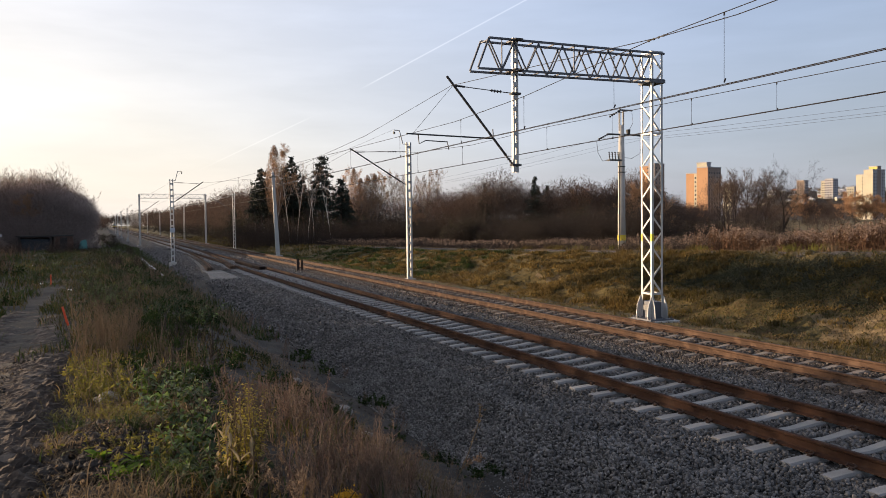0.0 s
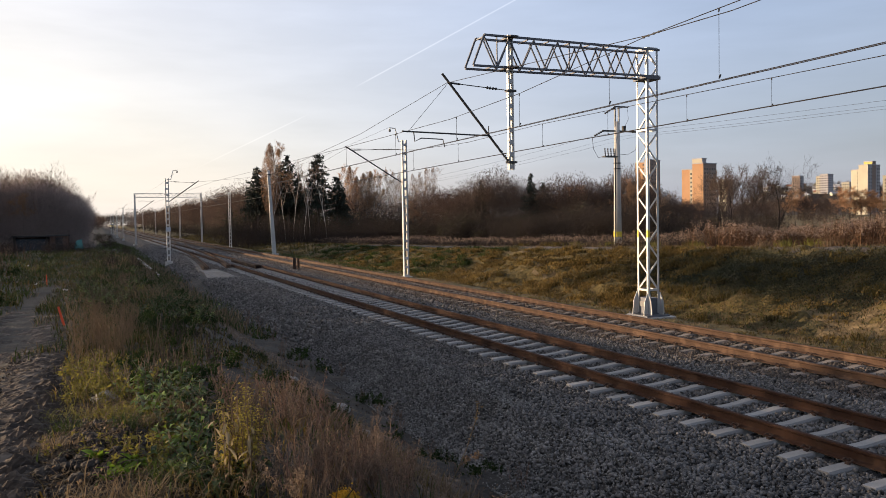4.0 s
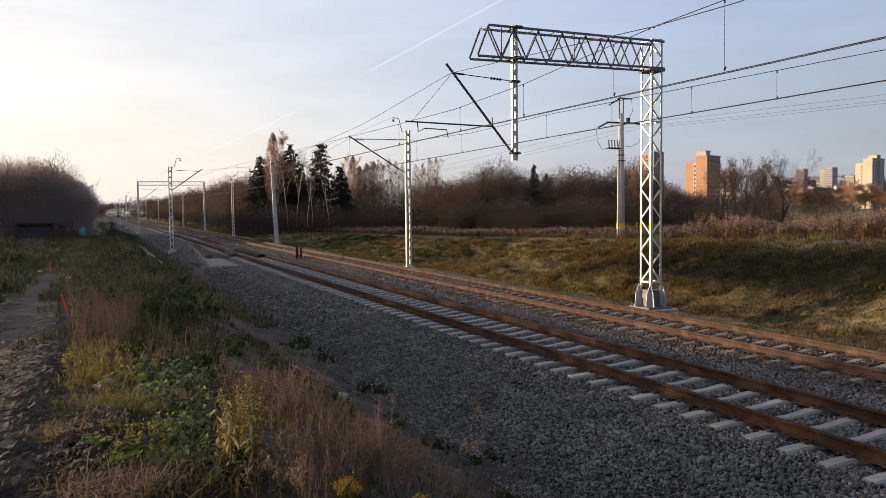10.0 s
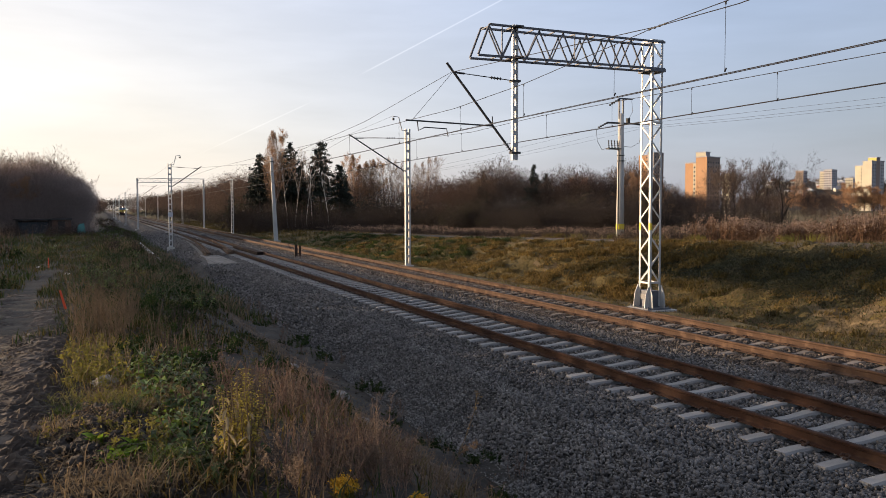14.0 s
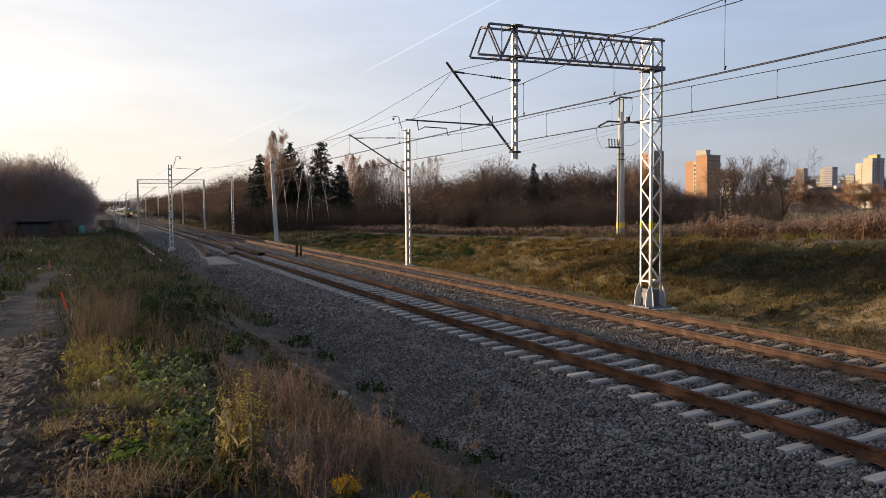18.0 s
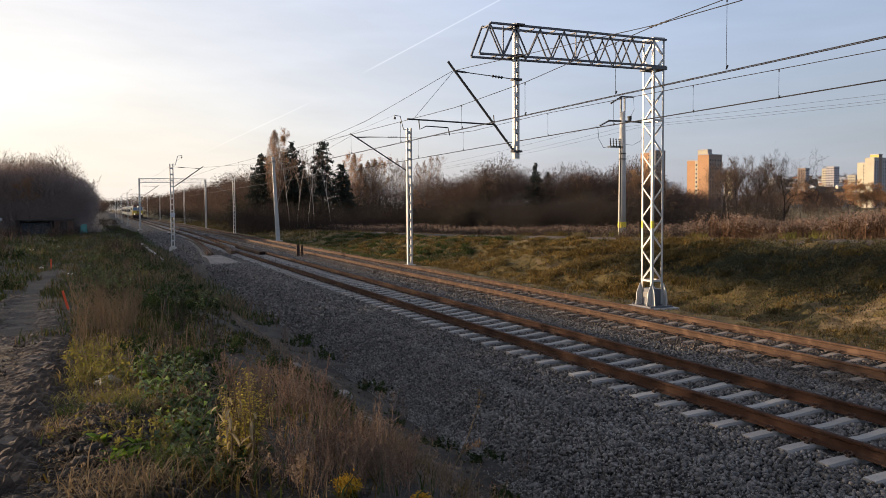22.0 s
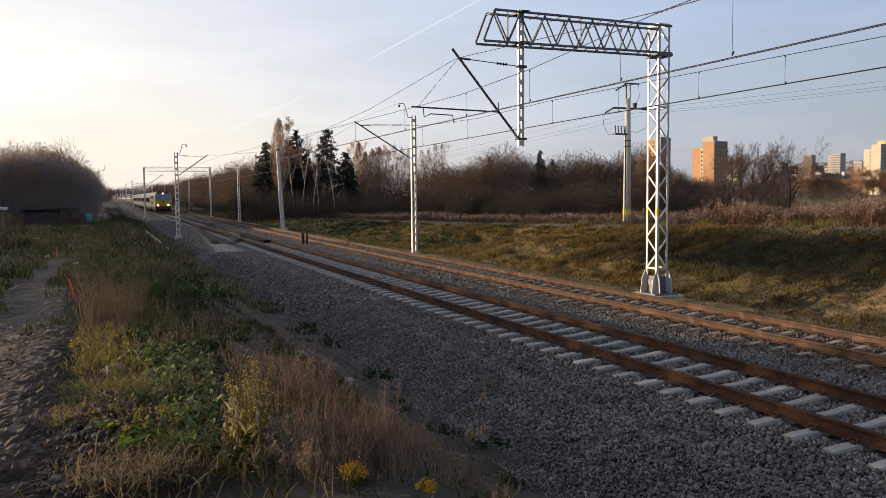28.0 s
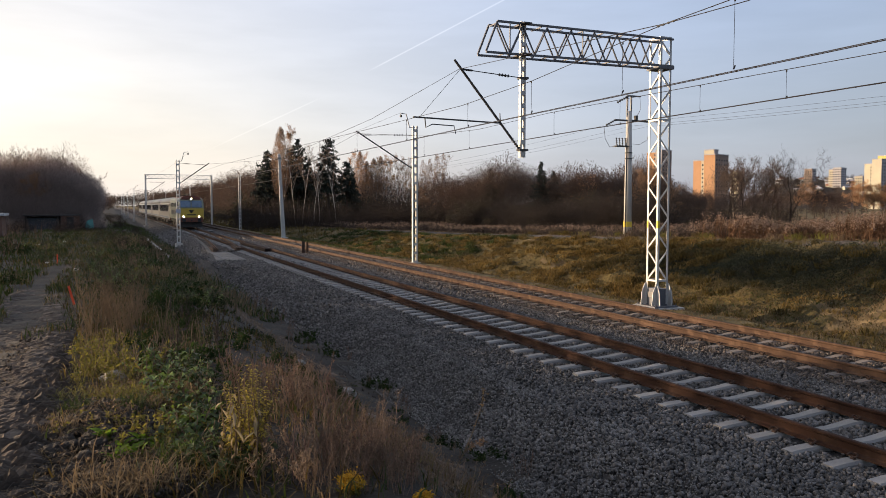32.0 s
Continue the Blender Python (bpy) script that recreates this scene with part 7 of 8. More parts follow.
for i in range(50):
    sow(rng.choice(["deep", "dry", "low", "red"]), rng.uniform(-9, -2.8), rng.uniform(16, 70), rng.uniform(1.0, 2.2))
for i in range(46):      # low plants at the foot of the ballast
    sow(rng.choice(["deep", "deep", "red"]), rng.uniform(4.25, 5.0), rng.uniform(7, 27), rng.uniform(0.25, 0.75))


def heap_z(x, y):
    """Height of the heap of turned soil above the mound."""
    return 0.12 * float(np.exp(-(((x + 0.05) / 0.36) ** 2 + ((y - 6.5) / 0.8) ** 2)))


def big_leaf(length, width, material, fold=0.25, droop=0.5):
    """One broad leaf with a folded midrib, growing along +x."""
    s, v, f = Shape(), [], []
    N = 7
    for i in range(N + 1):
        t = i / N
        x = length * t
        z = length * (0.35 * t - droop * t * t)
        w = width * (math.sin(math.pi * min(t * 0.95 + 0.05, 1)) ** 0.8) * (1 + 0.08 * math.sin(t * 30)) / 2
        v += [(x, -w, z + w * fold), (x, 0, z), (x, w, z + w * fold)]
    for i in range(N):
        a = i * 3
        f += [(a, a + 3, a + 4, a + 1), (a + 1, a + 4, a + 5, a + 2)]
    return s.add(v, f).mesh("leaf", material, True)


leaf_green = [big_leaf(0.13, 0.05, M_LEAF), big_leaf(0.09, 0.038, M_LEAF, 0.3, 0.3), big_leaf(0.07, 0.034, M_LEAF, 0.3, 0.6)]
leaf_pale = [big_leaf(0.10, 0.024, M_PALELEAF, 0.5, 0.35), big_leaf(0.075, 0.02, M_PALELEAF, 0.6, 0.45)]


def leafy_plant(x, y, n, meshes, label, h=0.05, tilt=(10, 60), name="broadleaf_plant"):
    t = thing(name, label, "plant", pose(x, y, float(land(x, y)) + heap_z(x, y) - 0.01), group="broad-leaved plants")
    for i in range(n):
        zz = rng.uniform(0.0, h)
        part("leaf", meshes[rng.integers(len(meshes))], None, t, m=pose(rng.normal(0, 0.02), rng.normal(0, 0.02), zz, rng.uniform(-25, 25), -rng.uniform(*tilt), rng.uniform(0, 360)))
    part("stalk", Shape().tube([(0, 0, -0.03), (0.01, 0, h)], 0.008, 5), M_WEED, t)
    return t


for x, y, n in ((-0.06, 5.85, 9), (0.04, 5.62, 8), (0.0, 5.45, 6), (0.16, 5.75, 8), (0.12, 5.5, 7), (0.28, 5.6, 6), (0.42, 8.2, 7), (0.5, 8.5, 6), (0.36, 8.0, 6)):
    leafy_plant(x, y, n + 4, leaf_green, "fresh green broad-leaved plant on the soil mound")


def leaf_cloud(name, base, d, length, width, material, fold=0.3, droop=0.35):
    """Many folded pointed leaves, each of four faces, growing from base along d."""
    n = len(base)
    d = d / np.linalg.norm(d, axis=1, keepdims=True)
    side = np.cross(d, np.array([0, 0, 1.0]) + rng.normal(0, 0.25, (n, 3)))
    side /= np.linalg.norm(side, axis=1, keepdims=True) + 1e-9
    up = np.cross(side, d)
    L, W = length[:, None], width[:, None]
    mid = base + d * L * 0.45
    tip = base + d * L - np.array([0, 0, 1.0]) * L * droop
    v = np.stack([base, mid - side * W / 2 + up * W * fold, mid, mid + side * W / 2 + up * W * fold, tip], 1).reshape(-1, 3)
    b = (np.arange(n) * 5)[:, None]
    f = np.concatenate([b + np.array([[0, 2, 1]]), b + np.array([[0, 3, 2]]), b + np.array([[1, 2, 4]]), b + np.array([[2, 3, 4]])], 0)
    return quick_mesh(name, v, f, material)


def herb(name, label, x, y, stems, h, spread, per_stem, length, width, material, stem_mat, f0=0.1, tag="leafy herbs", droop=0.35, rise=0.4):
    """A leafy plant: upright stems set with leaves all round."""
    t = thing(name, label, "plant", pose(x, y, float(land(x, y)) + heap_z(x, y) - 0.02), group=tag)
    A, B, base, d, L = [], [], [], [], []
    for _ in range(stems):
        p0 = np.array([rng.normal(0, spread * 0.35), rng.normal(0, spread * 0.35), 0.0])
        top = p0 + np.array([rng.normal(0, spread), rng.normal(0, spread), h * rng.uniform(0.7, 1.1)])
        knee = (p0 + top) / 2 + rng.normal(0, 0.015, 3)
        A += [p0, knee]
        B += [knee, top]
        for k in range(per_stem):
            f = f0 + (1 - f0) * (k + rng.uniform()) / per_stem
            q = p0 + (knee - p0) * f * 2 if f < 0.5 else knee + (top - knee) * (f - 0.5) * 2
            a = k * 2.4 + rng.normal(0, 0.4)
            base.append(q)
            d.append((math.cos(a), math.sin(a), rise + rng.normal(0, 0.25)))
            L.append(length * rng.uniform(0.6, 1.15) * (1.15 - 0.55 * f))
    L = np.array(L)
    part("stem", sticks_mesh("stem", A, B, np.full(len(A), 0.004), np.full(len(A), 0.003), 3, stem_mat), None, t)["kind"] = "stuff"
    part("foliage", leaf_cloud("foliage", np.array(base), np.array(d), L, L * (width / length), material, 0.3, droop), None, t)["kind"] = "stuff"
    return t


M_NETTLE = mat("mixed_green_leaves", (0.15, 0.205, 0.022), (0.022, 0.042, 0.010), 0.45, scale=9, fine=30, bump=0.1, island=0.6, trans=0.3, spec=0.4)
M_MUGWORT = mat("grey_green_leaves", (0.07, 0.078, 0.046), (0.032, 0.037, 0.022), 0.75, scale=6, fine=30, bump=0.1, island=0.4, trans=0.3)
M_GOLDROD = mat("goldenrod_leaves", (0.40, 0.31, 0.048), (0.16, 0.138, 0.026), 0.65, scale=6, fine=30, bump=0.1, island=0.5, trans=0.4)
M_OLIVE = mat("olive_weed_leaves", (0.115, 0.100, 0.036), (0.05, 0.045, 0.018), 0.75, scale=6, fine=30, bump=0.1, island=0.45, trans=0.4)
M_DARKHERB = mat("dark_green_leaves", (0.045, 0.072, 0.018), (0.016, 0.029, 0.009), 0.65, scale=6, fine=30, bump=0.1, island=0.5, trans=0.35, spec=0.3)
for i in range(22):
    herb("leafy_herb", "green leafy plant with pointed leaves among the weeds", rng.uniform(0.32, 0.82), rng.uniform(6.5, 8.6), 4, rng.uniform(0.2, 0.36), 0.09, 8, 0.15, 0.075, M_NETTLE if i % 3 else M_DARKHERB, M_WEED)
for i in range(15):
    herb("leafy_herb", "dark green leafy plant in the shade of the weeds", rng.uniform(0.38, 0.82), rng.uniform(4.8, 6.5), 5, rng.uniform(0.12, 0.26), 0.09, 8, 0.125, 0.06, M_DARKHERB if i % 3 else M_NETTLE, M_WEED)
for i in range(15):
    herb("leafy_herb", "grey-green leafy weed beside the path", rng.uniform(0.1, 0.62), rng.uniform(8.3, 10.0), 6, rng.uniform(0.18, 0.34), 0.1, 14, 0.06, 0.02, M_MUGWORT, M_WEED)
for x, y, h in ((0.70, 5.0, 0.52), (0.78, 5.1, 0.62), (0.86, 5.2, 0.60), (0.76, 5.3, 0.56), (0.82, 4.95, 0.5)):
    herb("goldenrod", "yellow-leaved goldenrod gone over", x, y, 7, h, 0.06, 40, 0.055, 0.021, M_GOLDROD, M_WEED, 0.3, "goldenrods")
for x, y, h in ((0.8, 9.4, 0.5), (0.98, 9.9, 0.55), (0.72, 10.3, 0.5), (0.55, 10.9, 0.5), (0.7, 12.2, 0.55)):
    herb("goldenrod", "olive-leaved goldenrod gone over", x, y, 5, h, 0.07, 30, 0.065, 0.018, M_OLIVE, M_WEED, 0.15, "goldenrods")
for x, y, h in ((-0.32, 9.4, 0.22), (-0.18, 9.0, 0.28), (-0.05, 9.4, 0.34), (0.06, 9.8, 0.38), (-0.15, 9.9, 0.34), (-0.28, 10.2, 0.3), (0.0, 10.5, 0.4), (0.12, 8.9, 0.3), (-0.02, 8.5, 0.22)):
    herb("goldenrod", "low olive goldenrod at the edge of the path", x, y, 5, h, 0.1, 18, 0.065, 0.016, M_OLIVE, M_WEED, 0.1, "goldenrods")
for i in range(24):
    herb("dry_leafy_weed", "reddish-brown withered weed with curled leaves", rng.uniform(0.95, 1.85), rng.uniform(4.4, 8.2), 4, rng.uniform(0.2, 0.36), 0.08, 20, 0.032, 0.010, M_DEAD, M_WEED_RED, 0.15, "withered weeds", 0.8, 0.2)
# same weed in a darker colour, painting in the shade behind the stand
for i in range(18):
    herb("dry_leafy_weed", "reddish-brown withered weed with curled leaves", rng.uniform(0.6, 1.5), rng.uniform(8.5, 15), 4, rng.uniform(0.3, 0.5), 0.09, 20, 0.045, 0.014, M_REED_DARK, M_REED_DARK, 0.15, "withered weeds", 0.8, 0.2)
for i in range(34):
    herb("leafy_herb", "low bushy green weed beyond the dry stand", rng.uniform(-0.7, 2.2), rng.uniform(17, 46), 7, rng.uniform(0.3, 0.6), 0.28, 22, 0.13, 0.055, (M_DARKHERB, M_NETTLE, M_DARKHERB)[i % 3], M_WEED)
for i in range(14):
    herb("leafy_herb", "low bushy green weed in the field", rng.uniform(-8, -2.6), rng.uniform(20, 60), 7, rng.uniform(0.3, 0.6), 0.3, 22, 0.14, 0.06, (M_DARKHERB, M_NETTLE)[i % 2], M_WEED)
# stalks with withered pale leaves
for x, y, s in ((0.66, 4.85, 0.75), (0.72, 5.0, 0.8), (0.62, 5.1, 0.7), (0.78, 4.8, 0.7), (0.70, 5.2, 0.75)):
    t = thing("withered_plant", "tall stalk hung with withered pale leaves", "plant", pose(x, y, float(land(x, y)) - 0.02), group="withered plants")
    part("stalk", Shape().tube([(0, 0, 0), (0.02, 0.01, 0.35 * s), (0.0, 0.03, 0.68 * s)], [0.007, 0.006, 0.003], 6), M_STRAW, t)
    for i in range(8):
        z = (0.15 + 0.065 * i) * s
        part("leaf", leaf_pale[i % 2], None, t, m=pose(0.01, 0.01, z, rng.uniform(-30, 30), rng.uniform(35, 80), rng.uniform(0, 360)))
# yellow-flowered bushes
for x, y, s in ((1.23, 4.3, 0.7), (1.62, 4.14, 0.62)):
    t = thing("flowering_bush", "small bush covered with deep yellow flowers", "plant", pose(x, y, float(land(x, y)) - 0.2, 0, 0, rng.uniform(0, 360)), group="yellow-flowered bushes")
    A, B, C, D = [], [], [], []
    for k in range(26):
        a, r = rng.uniform(0, 6.28), rng.uniform(0, 0.11) * s
        top = np.array([math.cos(a) * r, math.sin(a) * r, (0.34 + 0.08 * rng.uniform() - r * 0.7) * s])
        A.append(top * np.array([0.2, 0.2, 0])), B.append(top)
        for _ in range(60):
            C.append(top + rng.normal(0, 0.02, 3) * s)
        for _ in range(16):
            D.append(top * rng.uniform(0.3, 0.95) + rng.normal(0, 0.012, 3))
    part("stem", sticks_mesh("stem", A, B, np.full(26, 0.003), np.full(26, 0.002), 3, M_YELLOWGREEN), None, t)
    part("flower_head", flakes_mesh("flower_head", np.array(C), 0.011, M_FLOWER, 0, 1.2), None, t, "deep yellow flower heads")["kind"] = "stuff"
    part("foliage", flakes_mesh("foliage", np.array(D), 0.014, M_YELLOWGREEN, 0.3, 3.2), None, t)
# clumps of long arching grass
for x, y, n, h, mt, lab in ((0.2, 4.85, 130, 0.22, M_STRAW, "clump of long arching straw-coloured grass"), (0.02, 4.72, 130, 0.22, M_STRAW, "clump of long arching straw-coloured grass"), (0.4, 5.2, 110, 0.28, M_BLADE_GREEN, "clump of long arching green grass"), (0.62, 7.0, 140, 0.32, M_STRAW, "clump of long arching pale grass"), (-0.12, 4.95, 80, 0.2, M_STRAW, "clump of long arching straw-coloured grass"), (-0.25, 8.5, 70, 0.22, M_YELLOWGREEN, "tuft of yellow-green grass beside the path"), (-0.1, 8.9, 80, 0.28, M_YELLOWGREEN, "tuft of yellow-green grass beside the path"), (0.05, 9.2, 50, 0.28, M_YELLOWGREEN, "tuft of yellow-green grass beside the path"), (-0.3, 7.7, 80, 0.18, M_YELLOWGREEN, "tuft of yellow-green grass on the soil"), (0.0, 7.2, 120, 0.2, M_YELLOWGREEN, "tuft of yellow-green grass on the soil"), (0.15, 8.3, 40, 0.25, M_YELLOWGREEN, "tuft of yellow-green grass beside the path"), (0.6, 4.8, 80, 0.24, M_BLADE, "clump of long arching olive grass")):
    P = np.stack([rng.normal(0, 0.12, n), rng.normal(0, 0.12, n), np.full(n, 0.0)], 1)
    solid("grass_clump", blades(P, h, 0.007, 1.6, mt, "grass_clump"), None, lab, "grass", group="grass clumps", kind="stuff", m=pose(x, y, float(land(x, y)) - 0.01))


def lone_stalk(name, pts, r, material, label, leaf=None, n=0, f0=0.4):
    t = thing(name, label, "weed")
    part("stem", Shape().tube(pts, [r * (1 - 0.6 * i / len(pts)) for i in range(len(pts))], 5), material, t)
    C = []
    for _ in range(n):
        f = (f0 + (1 - f0) * rng.uniform()) * (len(pts) - 1)
        j = min(int(f), len(pts) - 2)
        C.append(np.array(pts[j]) + (np.array(pts[j + 1]) - np.array(pts[j])) * (f - j) + rng.normal(0, 0.008, 3))
    if leaf:
        part("foliage", flakes_mesh("foliage", np.array(C), 0.014, leaf, 0.3, 2.0), None, t)["kind"] = "stuff"
    return t


lone_stalk("tall_weed", [(2.13, 5.0, 0.75), (2.22, 5.05, 0.95), (2.36, 5.1, 1.15), (2.45, 5.12, 1.35), (2.48, 5.13, 1.49)], 0.004, M_STRAW, "tall single pale weed leaning over the soil slope", M_STRAW, 22, 0.6)
for a, b in (((2.30, 5.08, 1.06), (2.42, 5.0, 1.16)), ((2.25, 5.06, 1.0), (2.42, 5.2, 1.08))):
    lone_stalk("tall_weed", [a, tuple((p + q) / 2 for p, q in zip(a, b)), b], 0.002, M_STRAW, "thin side sprig of the tall pale weed", M_SEED, 30, 0.5)
lone_stalk("tall_weed", [(1.5, 6.1, 1.0), (1.53, 6.1, 1.2), (1.57, 6.12, 1.4), (1.63, 6.15, 1.62)], 0.004, M_WEED_RED, "tall single reddish dry weed", M_WEED_RED, 30, 0.3)
lone_stalk("tall_weed", [(1.52, 6.1, 1.05), (1.58, 6.13, 1.3), (1.60, 6.12, 1.5)], 0.003, M_WEED_RED, "tall single reddish dry weed", M_WEED_RED, 20, 0.3)

for i in range(9):
    x, y = rng.uniform(-0.5, 0.35), rng.uniform(5.6, 7.7)
    P = np.stack([rng.normal(0, 0.06, 90), rng.normal(0, 0.06, 90), np.zeros(90)], 1)
    solid("grass_clump", blades(P, 0.15, 0.007, 1.3, (M_BLADE_GREEN, M_YELLOWGREEN, M_STRAW)[i % 3], "grass_clump"), None, ("small tuft of green grass on the turned soil", "small tuft of yellow-green grass on the turned soil", "small tuft of straw on the turned soil")[i % 3], "grass", group="grass clumps", kind="stuff", m=pose(x, y, float(land(x, y)) + heap_z(x, y)))
for i in range(26):
    sow(rng.choice(["dry", "red", "low"]), rng.uniform(1.8, 3.0), rng.uniform(4.2, 9), rng.uniform(0.22, 0.42))
# weeds gone to seed, and straw strewn over the soil
M_FLUFF = mat("pale_brown_seed_fluff", (0.30, 0.215, 0.145), (0.16, 0.115, 0.08), 0.95, scale=10, fine=40, bump=0, rand=0.2, trans=0.45)
for x, y, s in ((0.9, 4.55, 0.85), (1.02, 4.65, 0.95), (0.96, 4.8, 1.0), (0.86, 4.85, 0.9)):
    t = weed("small weed with pale brown fluffy seed clusters", 0.3 * s, 6, M_WEED, 12, None, 0, 0.03, M_FLUFF, 500, spread=0.25, tag="seeded weeds", name="seeded_weed")
    t.matrix_world = pose(x, y, float(land(x, y)) - 0.02)
    for ch in t.children:
        ch["kind"] = "stuff"
P = np.concatenate([scatter(1500, -0.6, 0.5, 4.7, 8.2), scatter(700, -1.4, -0.3, 5, 12), scatter(900, 2.2, 4.2, 5, 16)])
P[:, 2] += 0.03 + np.array([heap_z(p[0], p[1]) for p in P])
solid("strewn_straw", blades(P, 0.06, 0.006, 2.6, M_STRAW, "strewn_straw"), None, "short straw strewn over the turned soil", "straw", kind="stuff")

def strip_height(X, Y):
    off = np.abs(X - 3.82 - 0.14 * np.sin(Y * 0.45) - 0.2 * np.clip((9 - Y) / 4, -1, 0))
    return land(X, Y) + 0.03 + rough(X, Y, 0.06, 2.0) + rough(X, Y, 0.035, 7.0) + rough(X, Y, 0.015, 17.0) - 0.16 * np.clip(off - 0.14 - 0.22 * rough(X, Y, 1.0, 1.3), 0, 1)


solid("soil_strip", sheet(np.arange(2.9, 4.75, 0.05), np.arange(3.6, 28, 0.08), strip_height, mat("brown_trodden_soil", (0.066, 0.042, 0.026), (0.016, 0.011, 0.0075), 0.95, scale=1.7, fine=34, bump=1.0, c3=(0.13, 0.090, 0.060)), "soil_strip"), None, "strip of bare trodden soil above the ballast", "path", kind="structure")
# dead leaves and broken stalks over the mound
P = np.concatenate([scatter(2600, -0.25, 0.6, 5.2, 8.6, 0.1), scatter(2200, 0.4, 2.6, 4.4, 14, 0.15), scatter(900, 3.0, 4.6, 6, 20, 0.2)])
P[:, 2] += np.array([heap_z(q[0], q[1]) for q in P]) + rng.uniform(0.02, 0.08, len(P))
solid("leaf_litter", flakes_mesh("leaf_litter", P, 0.018, M_DEAD, 0, 1.7), None, "dead brown leaves strewn over the mound", "leaves", kind="stuff")
P = np.concatenate([scatter(420, -0.3, 0.7, 4.8, 8.4), scatter(420, 0.6, 2.6, 4.3, 9)])
P[:, 2] += np.array([heap_z(q[0], q[1]) for q in P]) + 0.03
Q = P + np.stack([rng.normal(0, 0.12, len(P)), rng.normal(0, 0.12, len(P)), rng.uniform(0.0, 0.13, len(P))], 1)
solid("broken_stalks", sticks_mesh("broken_stalks", P, Q, np.full(len(P), 0.003), np.full(len(P), 0.002), 3, M_FAWN), None, "broken dry stalks lying over the mound", "stalks", kind="stuff")
# fine gravel at the foot of the ballast
n = 15000
c = np.stack([4.55 + 1.9 * rng.uniform(0, 1, n) ** 1.3, rng.uniform(5.5, 17, n)], 1)
k6 = np.array([(1, 0, 0), (-1, 0, 0), (0, 1, 0), (0, -1, 0), (0, 0, 1), (0, 0, -1)], float)
k8 = np.array([(0, 2, 4), (2, 1, 4), (1, 3, 4), (3, 0, 4), (2, 0, 5), (1, 2, 5), (3, 1, 5), (0, 3, 5)])
v = k6[None] * rng.uniform(0.5, 1.4, (n, 6, 3)) * rng.uniform(0.008, 0.017, (n, 1, 1))
v[:, :, :2] += c[:, None]
v[:, :, 2] += (np.maximum(ballast_height(c[:, 0], c[:, 1]), land(c[:, 0], c[:, 1])) + rng.uniform(0.0, 0.03, n))[:, None]
M_CHIP = mat("pale_stone_chips", (0.20, 0.19, 0.18), (0.09, 0.085, 0.08), 0.85, scale=2.0, fine=60, bump=0.2, island=0.6)
part("stone_chips", quick_mesh("stone_chips", v.reshape(-1, 3), (k8[None] + (np.arange(n) * 6)[:, None, None]).reshape(-1, 3), M_CHIP), None, ballast, "fine pale stone chips")["kind"] = "stuff"

# ---- soil clods, stones, stakes and litter ----
M_CLOD = mat("dark_soil_clods", (0.032, 0.025, 0.019), (0.015, 0.012, 0.010), 0.95, scale=5, fine=40, bump=1.0, rand=0.3, c3=(0.05, 0.04, 0.031))
M_GREYSTONE = mat("grey_field_stone", (0.24, 0.22, 0.20), (0.15, 0.14, 0.125), 0.9, scale=5, fine=40, bump=0.6)


def lump(seed, sx, sy, sz):
    bm = bmesh.new()
    bmesh.ops.create_icosphere(bm, subdivisions=3, radius=1.0)
    for v in bm.verts:
        k = 1 + 0.38 * noise.noise(v.co * 1.6 + Vector((seed, 0, 0))) + 0.16 * noise.noise(v.co * 5 + Vector((0, seed, 0)))
        v.co = Vector((v.co.x * sx * k, v.co.y * sy * k, v.co.z * sz * k))
    me = bpy.data.meshes.new("clod")
    bm.to_mesh(me)
    bm.free()
    return me


def soil_heap(X, Y):
    e = np.exp(-(((X + 0.05) / 0.36) ** 2 + ((Y - 6.5) / 0.8) ** 2))
    return land(X, Y) + 0.12 * e + (rough(X, Y, 0.10, 6.0) + rough(X, Y, 0.08, 14.0) + rough(X, Y, 0.05, 31.0)) * np.clip(e * 1.8, 0, 1) - 0.06 * (1 - np.clip(e * 4, 0, 1)) - 0.02


solid("soil_heap", sheet(np.arange(-0.75, 0.65, 0.022), np.arange(5.0, 8.1, 0.03), soil_heap, M_CLOD, "soil_heap"), None, "low heap of dark turned soil on the mound", "soil", kind="structure")
clod_meshes = []
for i in range(5):
    me = lump(i * 3.3, 0.09, 0.08, 0.055)
    me.materials.append(M_CLOD)
    clod_meshes.append(me)
for i in range(340):
    x, y = (rng.uniform(-0.8, 0.3), rng.uniform(4.8, 9)) if i % 11 else (rng.uniform(-0.5, 0.1), rng.uniform(5, 9))
    tagged(new("soil_clod", clod_meshes[i % 5]), "clod of dark turned soil", "soil clod", group="soil clods").matrix_world = pose(x, y, float(land(x, y)) + heap_z(x, y) + 0.015, rng.uniform(-20, 20), 0, rng.uniform(0, 360)) @ Matrix.Scale(rng.uniform(0.25, 0.8), 4)
for x, y, s in ((0.02, 8.5, 1.5), (3.64, 12.9, 1.6), (2.9, 9.3, 0.9), (3.2, 14.5, 1.0)):
    me = lump(x * 7 + y, 0.12, 0.09, 0.06)
    me.materials.append(M_GREYSTONE)
    solid("field_stone", me, None, "grey field stone lying in the soil", "stone", group="field stones", m=pose(x, y, float(land(x, y)) + 0.03, 0, 0, 40 * s) @ Matrix.Scale(s, 4))
n = 7500
c = np.stack([rng.uniform(-1.2, 0.45, n), 4.6 + 9 * rng.uniform(0, 1, n) ** 1.6], 1)
c[5500:] = np.stack([rng.uniform(2.0, 4.6, n - 5500), rng.uniform(4.4, 20, n - 5500)], 1)
